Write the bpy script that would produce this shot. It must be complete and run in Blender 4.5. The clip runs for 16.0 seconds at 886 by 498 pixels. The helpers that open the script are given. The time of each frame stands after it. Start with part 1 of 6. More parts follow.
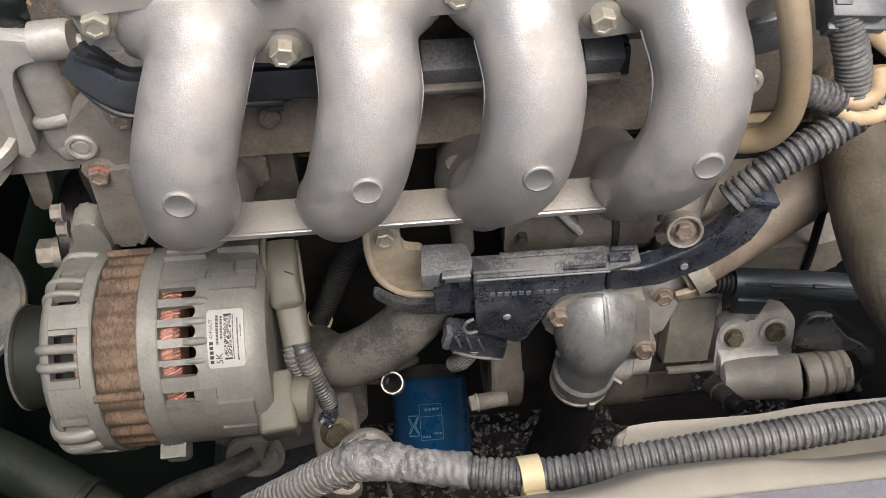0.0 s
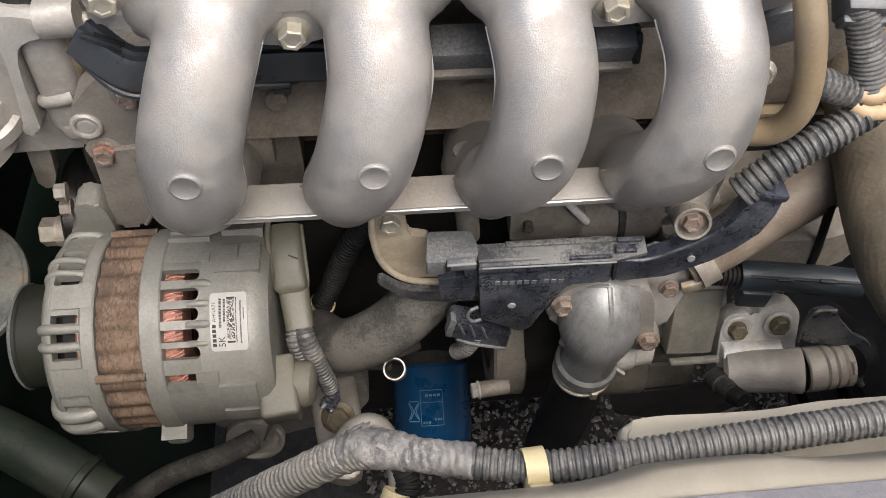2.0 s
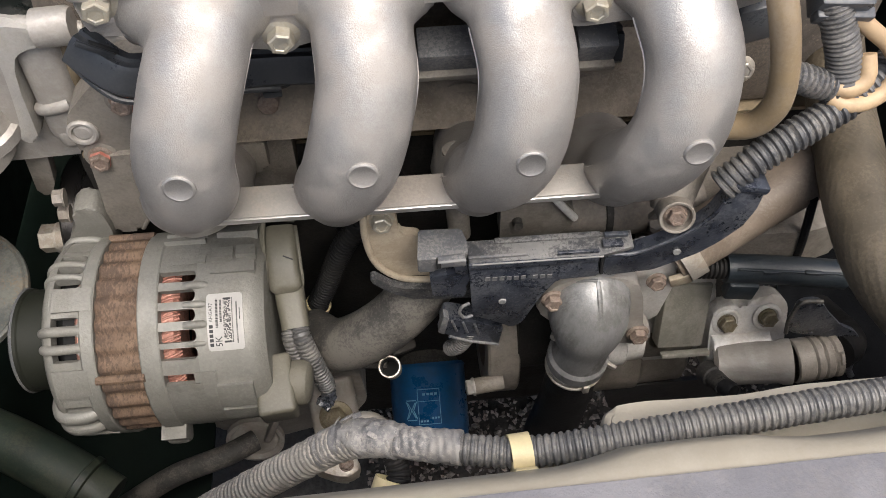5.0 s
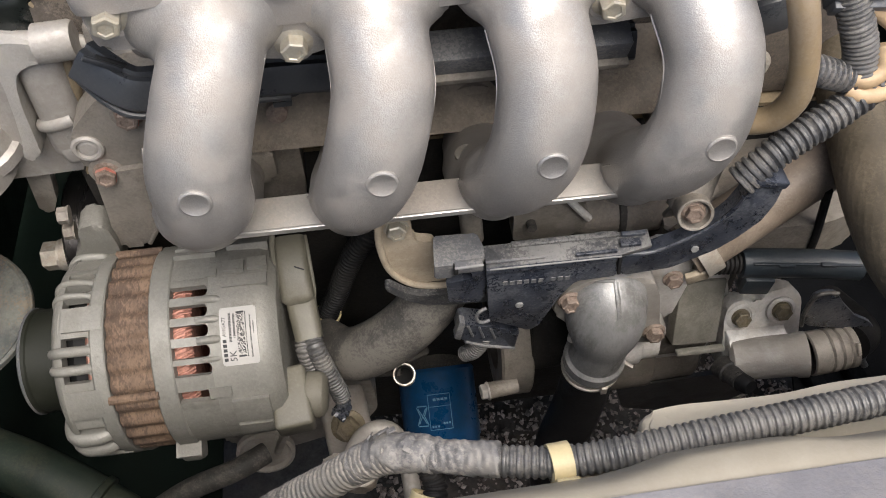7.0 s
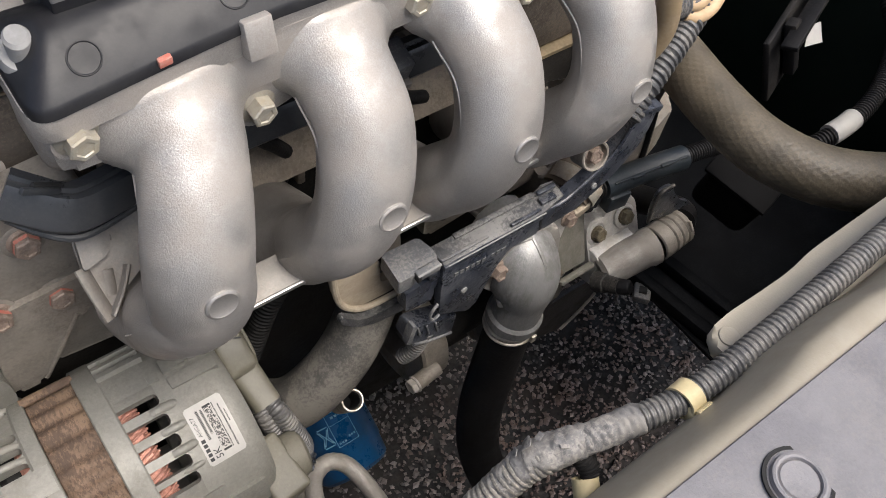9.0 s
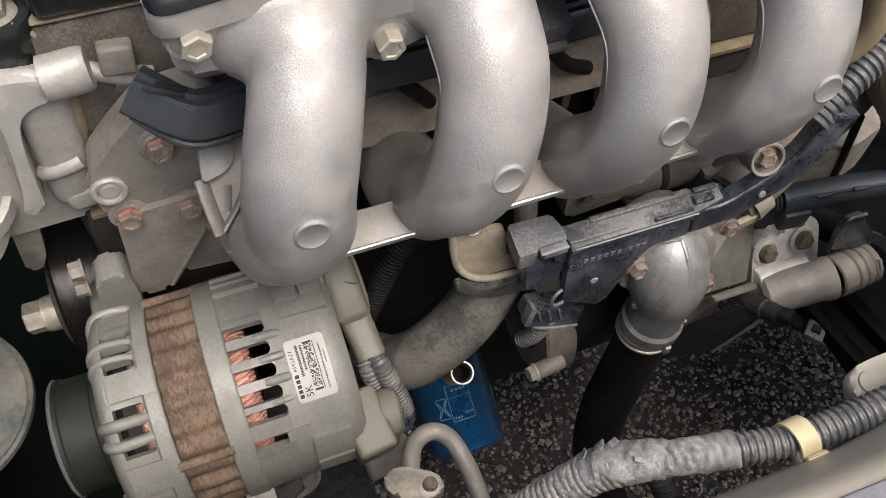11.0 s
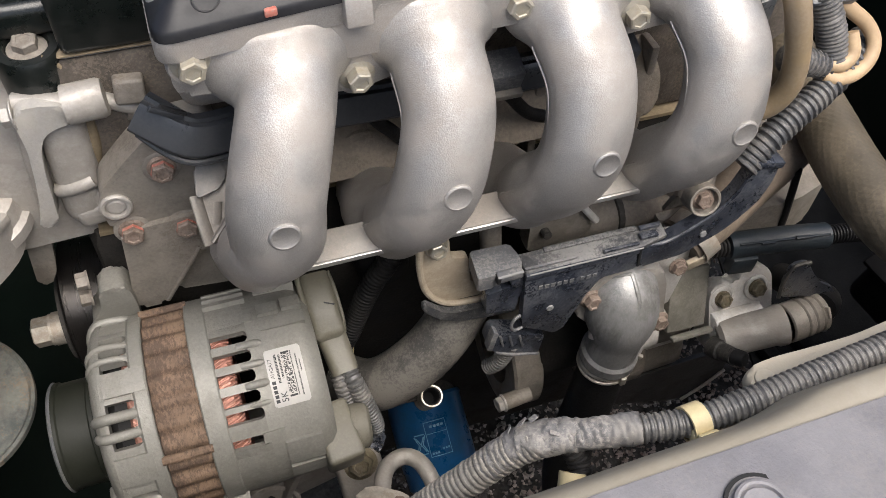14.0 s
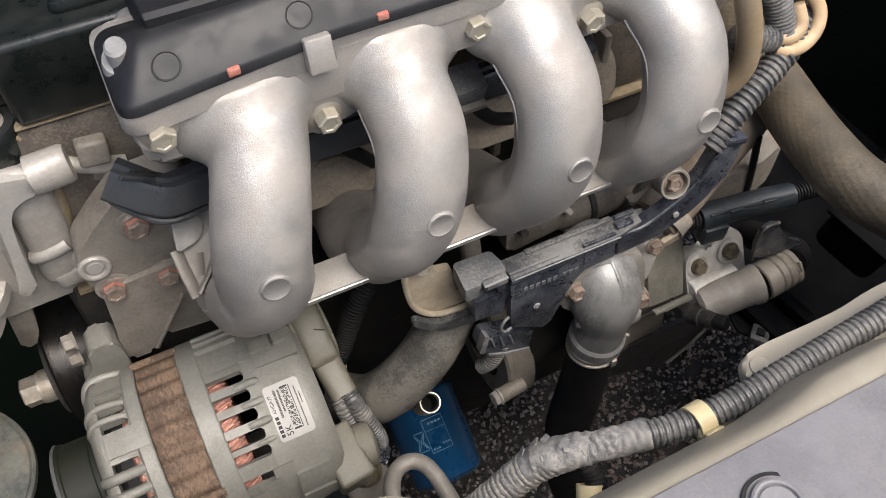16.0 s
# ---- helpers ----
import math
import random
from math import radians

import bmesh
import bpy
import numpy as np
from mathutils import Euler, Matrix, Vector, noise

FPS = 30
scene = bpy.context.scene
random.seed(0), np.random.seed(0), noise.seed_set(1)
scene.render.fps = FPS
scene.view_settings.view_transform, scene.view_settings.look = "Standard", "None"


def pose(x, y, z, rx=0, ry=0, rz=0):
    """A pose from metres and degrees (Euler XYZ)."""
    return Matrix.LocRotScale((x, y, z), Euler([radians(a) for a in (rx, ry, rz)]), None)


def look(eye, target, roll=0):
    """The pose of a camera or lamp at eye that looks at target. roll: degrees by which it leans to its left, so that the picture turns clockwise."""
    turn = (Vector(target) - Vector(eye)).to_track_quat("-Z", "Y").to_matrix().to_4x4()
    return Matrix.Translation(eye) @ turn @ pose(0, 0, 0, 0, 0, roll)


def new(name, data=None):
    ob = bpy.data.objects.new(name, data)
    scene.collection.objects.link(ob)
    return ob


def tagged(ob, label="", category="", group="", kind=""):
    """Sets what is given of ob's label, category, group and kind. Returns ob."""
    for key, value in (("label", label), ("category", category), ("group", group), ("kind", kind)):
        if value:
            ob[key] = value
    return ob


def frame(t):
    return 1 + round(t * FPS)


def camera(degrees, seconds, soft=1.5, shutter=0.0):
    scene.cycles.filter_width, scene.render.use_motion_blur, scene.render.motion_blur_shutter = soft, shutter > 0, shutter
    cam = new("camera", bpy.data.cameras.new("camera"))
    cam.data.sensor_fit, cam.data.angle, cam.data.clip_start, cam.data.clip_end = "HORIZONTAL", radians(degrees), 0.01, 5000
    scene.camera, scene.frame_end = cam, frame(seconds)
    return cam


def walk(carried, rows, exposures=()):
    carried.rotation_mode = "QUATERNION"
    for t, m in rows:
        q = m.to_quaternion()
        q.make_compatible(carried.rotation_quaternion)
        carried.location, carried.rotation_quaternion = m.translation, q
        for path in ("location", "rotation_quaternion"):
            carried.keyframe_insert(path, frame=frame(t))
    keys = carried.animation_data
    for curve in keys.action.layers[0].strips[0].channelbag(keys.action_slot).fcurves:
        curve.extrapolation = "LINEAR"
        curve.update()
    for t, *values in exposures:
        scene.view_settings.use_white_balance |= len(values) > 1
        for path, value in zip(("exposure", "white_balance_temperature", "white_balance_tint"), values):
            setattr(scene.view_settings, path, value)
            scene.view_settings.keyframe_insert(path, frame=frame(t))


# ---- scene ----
cam = camera(55.6, 16.0, soft=0.45, shutter=0.18)
PATH = [
    (0, (-0.0285, 0.0528, 1.0057), (0.0906, 1.2420, -0.5980), 0.18),
    (0.5, (-0.0350, 0.0552, 0.9995), (0.0828, 1.2284, -0.6160), 1.07),
    (1, (-0.0418, 0.0568, 0.9995), (0.0755, 1.2165, -0.6257), 2.06),
    (1.5, (-0.0424, 0.0518, 1.0003), (0.0746, 1.2111, -0.6251), 2.31),
    (2, (-0.0308, 0.0562, 1.0043), (0.0834, 1.2153, -0.6216), 1.23),
    (2.5, (-0.0279, 0.0571, 1.0078), (0.0860, 1.2156, -0.6185), 0.65),
    (3, (-0.0268, 0.0566, 1.0081), (0.0865, 1.2166, -0.6171), 0.26),
    (3.5, (-0.0267, 0.0535, 1.0098), (0.0860, 1.2148, -0.6147), 0.07),
    (6, (-0.0254, 0.0450, 1.0100), (0.0879, 1.2175, -0.6063), 0.20),
    (6.5, (-0.0282, 0.0462, 1.0022), (0.0789, 1.2173, -0.6155), -0.13),
    (7, (-0.0407, 0.0546, 1.0066), (0.0998, 1.2203, -0.6124), -0.73),
    (7.5, (-0.1782, 0.0992, 1.0137), (0.3432, 1.1384, -0.6137), 4.24),
    (7.7, (-0.2085, 0.1190, 1.0280), (0.4525, 1.0140, -0.6375), 8.75),
    (8, (-0.2125, 0.1169, 1.0307), (0.6148, 0.9693, -0.5784), 9.95),
    (8.2, (-0.2131, 0.1246, 1.0314), (0.7044, 0.8990, -0.5682), 12.25),
    (10.3, (-0.1192, 0.1226, 0.9744), (0.4264, 1.1090, -0.6777), 4.58),
    (10.5, (-0.1253, 0.1277, 0.9788), (0.3795, 1.1286, -0.6774), 3.87),
    (11, (-0.1476, 0.1099, 0.9874), (0.2956, 1.1433, -0.6665), 2.99),
    (11.5, (-0.1313, 0.0893, 1.0009), (0.2917, 1.1400, -0.6475), -0.41),
    (12, (-0.1423, 0.0780, 1.0107), (0.2999, 1.1863, -0.5943), 2.42),
    (12.5, (-0.1492, 0.0609, 1.0085), (0.3054, 1.2067, -0.5664), 3.71),
    (13, (-0.1532, 0.0510, 1.0111), (0.3066, 1.2191, -0.5459), 3.93),
    (13.5, (-0.1487, 0.0481, 1.0124), (0.3154, 1.2287, -0.5338), 3.95),
    (14, (-0.1427, 0.0500, 1.0108), (0.3207, 1.2331, -0.5338), 3.39),
    (14.5, (-0.1409, 0.0505, 1.0107), (0.3206, 1.2353, -0.5331), 2.89),
    (15, (-0.1399, 0.0503, 1.0128), (0.3227, 1.2386, -0.5279), 2.32),
    (15.5, (-0.1477, 0.0591, 1.0184), (0.3224, 1.2362, -0.5287), 0.89),
    (16, (-0.1465, 0.0728, 1.0317), (0.3771, 1.1646, -0.5601), -0.64),
]
walk(cam, [(t, look(eye, target, roll)) for t, eye, target, roll in PATH])

# ---- light: an open bonnet outdoors under a bright overcast sky ----
world = bpy.data.worlds.new("sky")
scene.world = world
world.use_nodes = True
wn = world.node_tree
sky = wn.nodes.new("ShaderNodeTexSky")
sky.sky_type = "NISHITA"
sky.sun_disc = False
sky.sun_elevation, sky.sun_rotation = radians(65), radians(150)
sky.air_density, sky.dust_density = 0.9, 5.0
wn.links.new(sky.outputs[0], wn.nodes["Background"].inputs[0])
wn.nodes["Background"].inputs[1].default_value = 0.135
sun = new("sun", bpy.data.lights.new("sun", "SUN"))
sun.data.energy, sun.data.angle, sun.data.color = 2.1, radians(45), (1.0, 0.97, 0.93)
sun.matrix_world = look((0.24, -0.42, 2.25), (0.0, 0.35, 0.7))
scene.view_settings.exposure = 0.78


# ---- materials ----
def material(name, base, rough=0.5, metal=0.0, spread=0.25, scale=60.0, bump=0.15, fine=600.0, stain=None, stain_amount=0.5, stain_scale=18.0, stretch=(1, 1, 1), rough_spread=0.15, coat=0.0, dust=0.0, dust_colour=(0.34, 0.30, 0.25), fine_share=0.4, island=0.0, spec=0.5):
    """A surface with broad stains, scattered dust and fine grain in colour, gloss and relief; scales are per metre."""
    m = bpy.data.materials.new(name)
    m.use_nodes = True
    n, l = m.node_tree.nodes, m.node_tree.links
    b = n["Principled BSDF"]
    b.inputs["Metallic"].default_value = metal
    b.inputs["Coat Weight"].default_value = coat
    b.inputs["Specular IOR Level"].default_value = spec
    geo = n.new("ShaderNodeTexCoord")
    mp = n.new("ShaderNodeMapping")
    mp.inputs["Scale"].default_value = stretch
    l.new(geo.outputs["Object"], mp.inputs["Vector"])
    info = n.new("ShaderNodeObjectInfo")
    shift = n.new("ShaderNodeVectorMath")
    shift.operation = "ADD"
    l.new(mp.outputs[0], shift.inputs[0])
    l.new(info.outputs["Random"], shift.inputs[1])

    def noise_at(s, detail=4.0, r=0.55):
        t = n.new("ShaderNodeTexNoise")
        t.inputs["Scale"].default_value, t.inputs["Detail"].default_value, t.inputs["Roughness"].default_value = s, detail, r
        l.new(shift.outputs[0], t.inputs["Vector"])
        return t.outputs["Fac"]

    def maths(kind, x, y, z=None):
        t = n.new("ShaderNodeMath")
        t.operation = kind
        for k, q in enumerate((x, y, z)):
            if q is None:
                continue
            if isinstance(q, (int, float)):
                t.inputs[k].default_value = q
            else:
                l.new(q, t.inputs[k])
        return t.outputs[0]

    def step(x, low, high, amount):
        t = n.new("ShaderNodeMapRange")
        t.interpolation_type = "SMOOTHSTEP"
        t.inputs["From Min"].default_value, t.inputs["From Max"].default_value, t.inputs["To Max"].default_value = low, high, amount
        l.new(x, t.inputs["Value"])
        return t.outputs[0]

    def mixed(x, colour_b, factor):
        t = n.new("ShaderNodeMix")
        t.data_type = "RGBA"
        t.inputs["B"].default_value = (*colour_b, 1)
        l.new(factor, t.inputs["Factor"])
        l.new(x, t.inputs["A"])
        return t.outputs["Result"]

    mid, tiny, broad = noise_at(scale), noise_at(fine, 3.0, 0.6), noise_at(stain_scale, 7.0, 0.68)
    grain = maths("MULTIPLY_ADD", mid, 1 - fine_share, maths("MULTIPLY", tiny, fine_share))
    ramp = n.new("ShaderNodeValToRGB")
    ramp.color_ramp.elements[0].position, ramp.color_ramp.elements[1].position = 0.34, 0.66
    ramp.color_ramp.elements[0].color = [x * (1 - spread) for x in base] + [1]
    ramp.color_ramp.elements[1].color = [min(1, x * (1 + spread)) for x in base] + [1]
    l.new(grain, ramp.inputs[0])
    colour, dirt = ramp.outputs[0], None
    if island:
        hue = n.new("ShaderNodeNewGeometry")
        v = n.new("ShaderNodeHueSaturation")
        l.new(maths("MULTIPLY_ADD", hue.outputs["Random Per Island"], 2 * island, 1 - island), v.inputs["Value"])
        l.new(colour, v.inputs["Color"])
        colour = v.outputs[0]
    if stain:
        dirt = step(broad, 0.44, 0.62, stain_amount)
        colour = mixed(colour, stain, dirt)
    if dust:
        spots = step(maths("MULTIPLY_ADD", noise_at(520, 5.0, 0.75), 0.55, maths("MULTIPLY", noise_at(34, 5.0, 0.62), 0.45)), 0.49, 0.56, dust)
        colour = mixed(colour, dust_colour, spots)
        dirt = maths("MAXIMUM", dirt, spots) if dirt else spots
    if dirt and metal:
        l.new(maths("MULTIPLY_ADD", dirt, -metal, metal), b.inputs["Metallic"])
    l.new(colour, b.inputs["Base Color"])
    gloss = maths("MULTIPLY_ADD", broad, rough_spread * 2, rough - rough_spread)
    if dirt:
        gloss = maths("MULTIPLY_ADD", dirt, 0.25, gloss)
    l.new(gloss, b.inputs["Roughness"])
    bp = n.new("ShaderNodeBump")
    bp.inputs["Strength"].default_value, bp.inputs["Distance"].default_value = min(1.0, bump * 1.6), 0.0016
    l.new(grain, bp.inputs["Height"])
    l.new(bp.outputs[0], b.inputs["Normal"])
    return m


M_SILVER = material("silver_paint", (0.405, 0.386, 0.362), 0.42, 0.70, 0.10, 150, 0.14, 1400, (0.275, 0.242, 0.207), 0.6, 19, rough_spread=0.05, fine_share=0.95, dust=0.12, dust_colour=(0.29, 0.255, 0.215))
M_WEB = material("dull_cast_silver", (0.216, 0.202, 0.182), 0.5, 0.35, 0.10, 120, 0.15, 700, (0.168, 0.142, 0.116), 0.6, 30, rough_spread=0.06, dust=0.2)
M_CAST = material("cast_aluminium", (0.374, 0.352, 0.322), 0.46, 0.35, 0.14, 70, 0.28, 450, (0.252, 0.229, 0.196), 0.65, 28, dust=0.3, dust_colour=(0.331, 0.305, 0.27))
M_PALERIB = material("pale_casting_rib", (0.493, 0.475, 0.44), 0.45, 0.4, 0.12, 120, 0.3, 600, (0.352, 0.317, 0.264), 0.5, 60)
# Dark stain stands for grime and for the dark ground mirrored in the metal.
M_ELBOW = material("worn_elbow_metal", (0.245, 0.245, 0.240), 0.42, 0.35, 0.2, 60, 0.22, 500, (0.080, 0.076, 0.068), 0.7, 46, (1.0, 1.0, 0.45), dust=0.22, dust_colour=(0.38, 0.36, 0.33))
M_MACHINED = material("machined_aluminium", (0.561, 0.544, 0.518), 0.34, 0.7, 0.08, 90, 0.1, 700)
M_BRACKET = material("dusty_bracket", (0.23, 0.209, 0.18), 0.58, 0.25, 0.2, 60, 0.35, 450, (0.122, 0.099, 0.0765), 0.65, 24, dust=0.35, dust_colour=(0.288, 0.257, 0.216))
M_ALT = material("alternator_casting", (0.216, 0.211, 0.188), 0.52, 0.3, 0.12, 80, 0.35, 520, (0.125, 0.117, 0.0968), 0.5, 40, dust=0.25, dust_colour=(0.251, 0.24, 0.213))
M_STATOR = material("rusty_laminations", (0.138, 0.090, 0.058), 0.72, 0.1, 0.3, 140, 0.5, 800, (0.195, 0.135, 0.090), 0.4, 45, (1.0, 0.45, 0.45), dust=0.65, dust_colour=(0.050, 0.034, 0.027))
M_COPPER = material("copper_wire", (0.46, 0.23, 0.175), 0.4, 0.5, 0.35, 260, 0.5, 900, (0.25, 0.12, 0.09), 0.6, 90)
M_BLACK = material("black_plastic", (0.014, 0.015, 0.016), 0.42, 0.0, 0.3, 60, 0.2, 600, (0.045, 0.042, 0.038), 0.5, 24, dust=0.15, dust_colour=(0.12, 0.11, 0.10))
M_GLOSS = material("glossy_black_paint", (0.0056, 0.008, 0.0072), 0.28, 0.0, 0.3, 60, 0.06, 600, (0.0144, 0.0144, 0.0128), 0.5, 30, dust=0.06, dust_colour=(0.064, 0.06, 0.056))
M_TRAY = material("dusty_black_plastic", (0.0228, 0.0264, 0.036), 0.28, 0.0, 0.3, 70, 0.25, 450, (0.06, 0.0672, 0.084), 0.5, 75, dust=0.22, dust_colour=(0.252, 0.252, 0.252), spec=0.6)
M_LID = material("dust_covered_lid", (0.0367, 0.0377, 0.0408), 0.42, 0.0, 0.3, 70, 0.35, 450, (0.107, 0.104, 0.0978), 0.65, 110, dust=0.5, dust_colour=(0.214, 0.209, 0.199))
M_COVER = material("charcoal_plastic", (0.0108, 0.0108, 0.0126), 0.42, 0.0, 0.25, 60, 0.02, 700, (0.018, 0.018, 0.018), 0.5, 30, dust=0.10, dust_colour=(0.045, 0.0423, 0.0405), spec=0.35)
M_GREY = material("grey_plastic", (0.075, 0.080, 0.087), 0.30, 0.0, 0.1, 50, 0.05, 600, (0.078, 0.08, 0.085), 0.4, 40, dust=0.08)
M_DARKGREY = material("dusty_grey_connector", (0.1, 0.103, 0.11), 0.5, 0.0, 0.2, 60, 0.25, 500, (0.112, 0.11, 0.106), 0.6, 50, dust=0.4, dust_colour=(0.275, 0.263, 0.244))
# Black plastic with thin dust, lowered further to hold the deep bay's shade.
M_UNDERSHIELD = material("shaded_dusty_undershield", (0.0038, 0.0043, 0.0053), 0.55, 0.0, 0.3, 50, 0.3, 400, (0.0085, 0.0095, 0.0115), 0.6, 16, dust=0.18, dust_colour=(0.030, 0.031, 0.033), spec=0.12)
M_RUBBER = material("black_rubber", (0.0075, 0.0075, 0.00825), 0.55, 0.0, 0.3, 60, 0.2, 500, (0.0195, 0.018, 0.0158), 0.5, 20, dust=0.12, dust_colour=(0.06, 0.054, 0.0488), spec=0.2)
M_DUSTRUBBER = material("dusty_rubber", (0.050, 0.048, 0.044), 0.6, 0.0, 0.25, 90, 0.35, 400, (0.135, 0.124, 0.107), 0.65, 34, dust=0.35, dust_colour=(0.20, 0.185, 0.16))
M_BROWNHOSE = material("brown_hose", (0.0756, 0.063, 0.0434), 0.5, 0.0, 0.2, 70, 0.25, 500, (0.119, 0.0952, 0.0644), 0.6, 16, dust=0.25, dust_colour=(0.196, 0.157, 0.106))
M_CONDUIT = material("grey_conduit", (0.082, 0.081, 0.080), 0.40, 0.0, 0.2, 60, 0.25, 500, (0.165, 0.156, 0.140), 0.6, 60, dust=0.32, dust_colour=(0.27, 0.25, 0.22))
M_PALECONDUIT = material("weathered_conduit", (0.144, 0.137, 0.124), 0.6, 0.0, 0.25, 60, 0.35, 450, (0.252, 0.234, 0.203), 0.7, 50, dust=0.6, dust_colour=(0.342, 0.31, 0.266))
M_TAN = material("tan_plastic", (0.468, 0.333, 0.194), 0.48, 0.0, 0.1, 50, 0.15, 500, (0.324, 0.225, 0.135), 0.5, 30)
M_TANTUBE = material("amber_tube", (0.252, 0.188, 0.111), 0.32, 0.0, 0.1, 30, 0.06, 500, (0.207, 0.153, 0.096), 0.7, 22, coat=0.2, dust=0.15)
M_BEIGE = material("beige_bracket", (0.416, 0.352, 0.263), 0.58, 0.1, 0.14, 60, 0.25, 500, (0.277, 0.223, 0.164), 0.5, 34, dust=0.3, dust_colour=(0.257, 0.208, 0.149))
M_CREAM = material("cream_clip", (0.544, 0.459, 0.264), 0.48, 0.0, 0.1, 60, 0.15, 500, (0.425, 0.348, 0.212), 0.5, 60)
M_GOLD = material("gold_paint", (0.326, 0.295, 0.233), 0.55, 0.05, 0.05, 40, 0.08, 900, (0.273, 0.238, 0.18), 0.5, 14, coat=0.08, dust=0.22)
M_COMP = material("grimy_grey_casting", (0.614, 0.598, 0.569), 0.55, 0.15, 0.18, 50, 0.35, 420, (0.284, 0.254, 0.212), 0.5, 26, dust=0.35, dust_colour=(0.495, 0.454, 0.389))
M_PANEL = material("grey_panel_plastic", (0.158, 0.154, 0.162), 0.55, 0.0, 0.1, 90, 0.25, 800, (0.239, 0.232, 0.236), 0.5, 20, dust=0.10)
M_BLUE = material("blue_paint", (0.00748, 0.0785, 0.216), 0.3, 0.05, 0.1, 40, 0.08, 500, (0.015, 0.0524, 0.113), 0.5, 30, coat=0.3, dust=0.12, dust_colour=(0.0449, 0.0823, 0.12))
M_STEEL = material("zinc_steel", (0.48, 0.445, 0.39), 0.42, 0.6, 0.15, 120, 0.2, 600, (0.28, 0.22, 0.15), 0.6, 80, dust=0.3)
M_YELLOWZINC = material("yellow_zinc_steel", (0.399, 0.374, 0.315), 0.40, 0.55, 0.12, 120, 0.15, 600, (0.306, 0.255, 0.162), 0.5, 110, dust=0.2)
M_RUSTBOLT = material("rusty_bolt", (0.225, 0.172, 0.138), 0.65, 0.25, 0.3, 150, 0.4, 600, (0.12, 0.082, 0.060), 0.55, 110, dust=0.3, dust_colour=(0.34, 0.29, 0.245))
M_RUSTRIM = material("rusty_mottled_plate", (0.125, 0.128, 0.115), 0.55, 0.1, 0.35, 40, 0.25, 300, (0.042, 0.050, 0.050), 0.85, 24, dust=0.35, dust_colour=(0.21, 0.13, 0.065))
M_TANHOSE = material("dusty_tan_hose", (0.168, 0.132, 0.0996), 0.55, 0.0, 0.15, 60, 0.2, 500, (0.258, 0.21, 0.162), 0.6, 22, dust=0.2)
M_ORANGE = material("orange_paint", (0.55, 0.22, 0.06), 0.6, 0.0, 0.2, 150, 0.2, 700, (0.35, 0.16, 0.07), 0.5, 150)
M_RED = material("red_paint_mark", (0.42, 0.12, 0.085), 0.6, 0.0, 0.2, 150, 0.2, 700, (0.30, 0.17, 0.13), 0.6, 120, dust=0.3)
# Dark green paint, taken almost to black to hold the bay's shade.
M_BODY = material("shade_deepened_green_paint", (0.0050, 0.0100, 0.0076), 0.6, 0.0, 0.3, 20, 0.05, 400, (0.010, 0.015, 0.011), 0.6, 8, spec=0.15)
M_PALEBOSS = material("pale_grey_plastic", (0.24, 0.24, 0.235), 0.5, 0.0, 0.1, 60, 0.1, 600, (0.17, 0.165, 0.155), 0.5, 60)
M_DARK = material("grimy_iron", (0.0302, 0.0288, 0.0266), 0.65, 0.15, 0.35, 40, 0.4, 400, (0.0684, 0.0619, 0.054), 0.6, 22, dust=0.35, dust_colour=(0.13, 0.117, 0.101))
M_ENGINE = material("dusty_casting", (0.217, 0.194, 0.168), 0.68, 0.15, 0.25, 40, 0.4, 400, (0.103, 0.0828, 0.0642), 0.6, 18, dust=0.4, dust_colour=(0.279, 0.238, 0.186))
M_DUSTTAN = material("dust_caked_casting", (0.224, 0.19, 0.149), 0.72, 0.1, 0.25, 50, 0.4, 420, (0.142, 0.116, 0.0858), 0.6, 26, dust=0.45, dust_colour=(0.299, 0.254, 0.194))
M_TAPE = material("dusty_wrapped_tape", (0.125, 0.122, 0.120), 0.5, 0.0, 0.2, 60, 0.3, 450, (0.26, 0.245, 0.22), 0.65, 55, dust=0.5, dust_colour=(0.34, 0.315, 0.28))
M_STAINBOLT = material("olive_stained_bolt", (0.20, 0.17, 0.11), 0.5, 0.4, 0.2, 120, 0.2, 600, (0.11, 0.085, 0.055), 0.6, 90, dust=0.25)
M_GUARD = material("slate_guard_plastic", (0.0259, 0.0288, 0.0331), 0.30, 0.0, 0.15, 50, 0.08, 600, (0.0396, 0.041, 0.0432), 0.5, 40, dust=0.12, dust_colour=(0.0936, 0.09, 0.0864))
M_COVERPLATE = material("olive_grey_cover", (0.253, 0.243, 0.208), 0.5, 0.2, 0.12, 60, 0.3, 500, (0.141, 0.129, 0.103), 0.55, 40, dust=0.3, dust_colour=(0.352, 0.328, 0.282))
M_BLACKHOSE = material("oily_black_hose", (0.013, 0.020, 0.015), 0.5, 0.0, 0.3, 40, 0.1, 400, (0.030, 0.038, 0.028), 0.6, 14, dust=0.15, dust_colour=(0.10, 0.085, 0.05), spec=0.3)
M_DARKCONDUIT = material("dark_worn_conduit", (0.0598, 0.0609, 0.0633), 0.45, 0.0, 0.2, 60, 0.3, 500, (0.149, 0.14, 0.127), 0.6, 70, dust=0.4, dust_colour=(0.265, 0.241, 0.207))
# Brown base holds the shade behind the runners; stain and dust lie over it.
M_HEADWALL = material("shaded_head_casting", (0.105, 0.088, 0.072), 0.7, 0.1, 0.3, 40, 0.4, 400, (0.045, 0.037, 0.030), 0.7, 26, dust=0.4, dust_colour=(0.22, 0.18, 0.135))
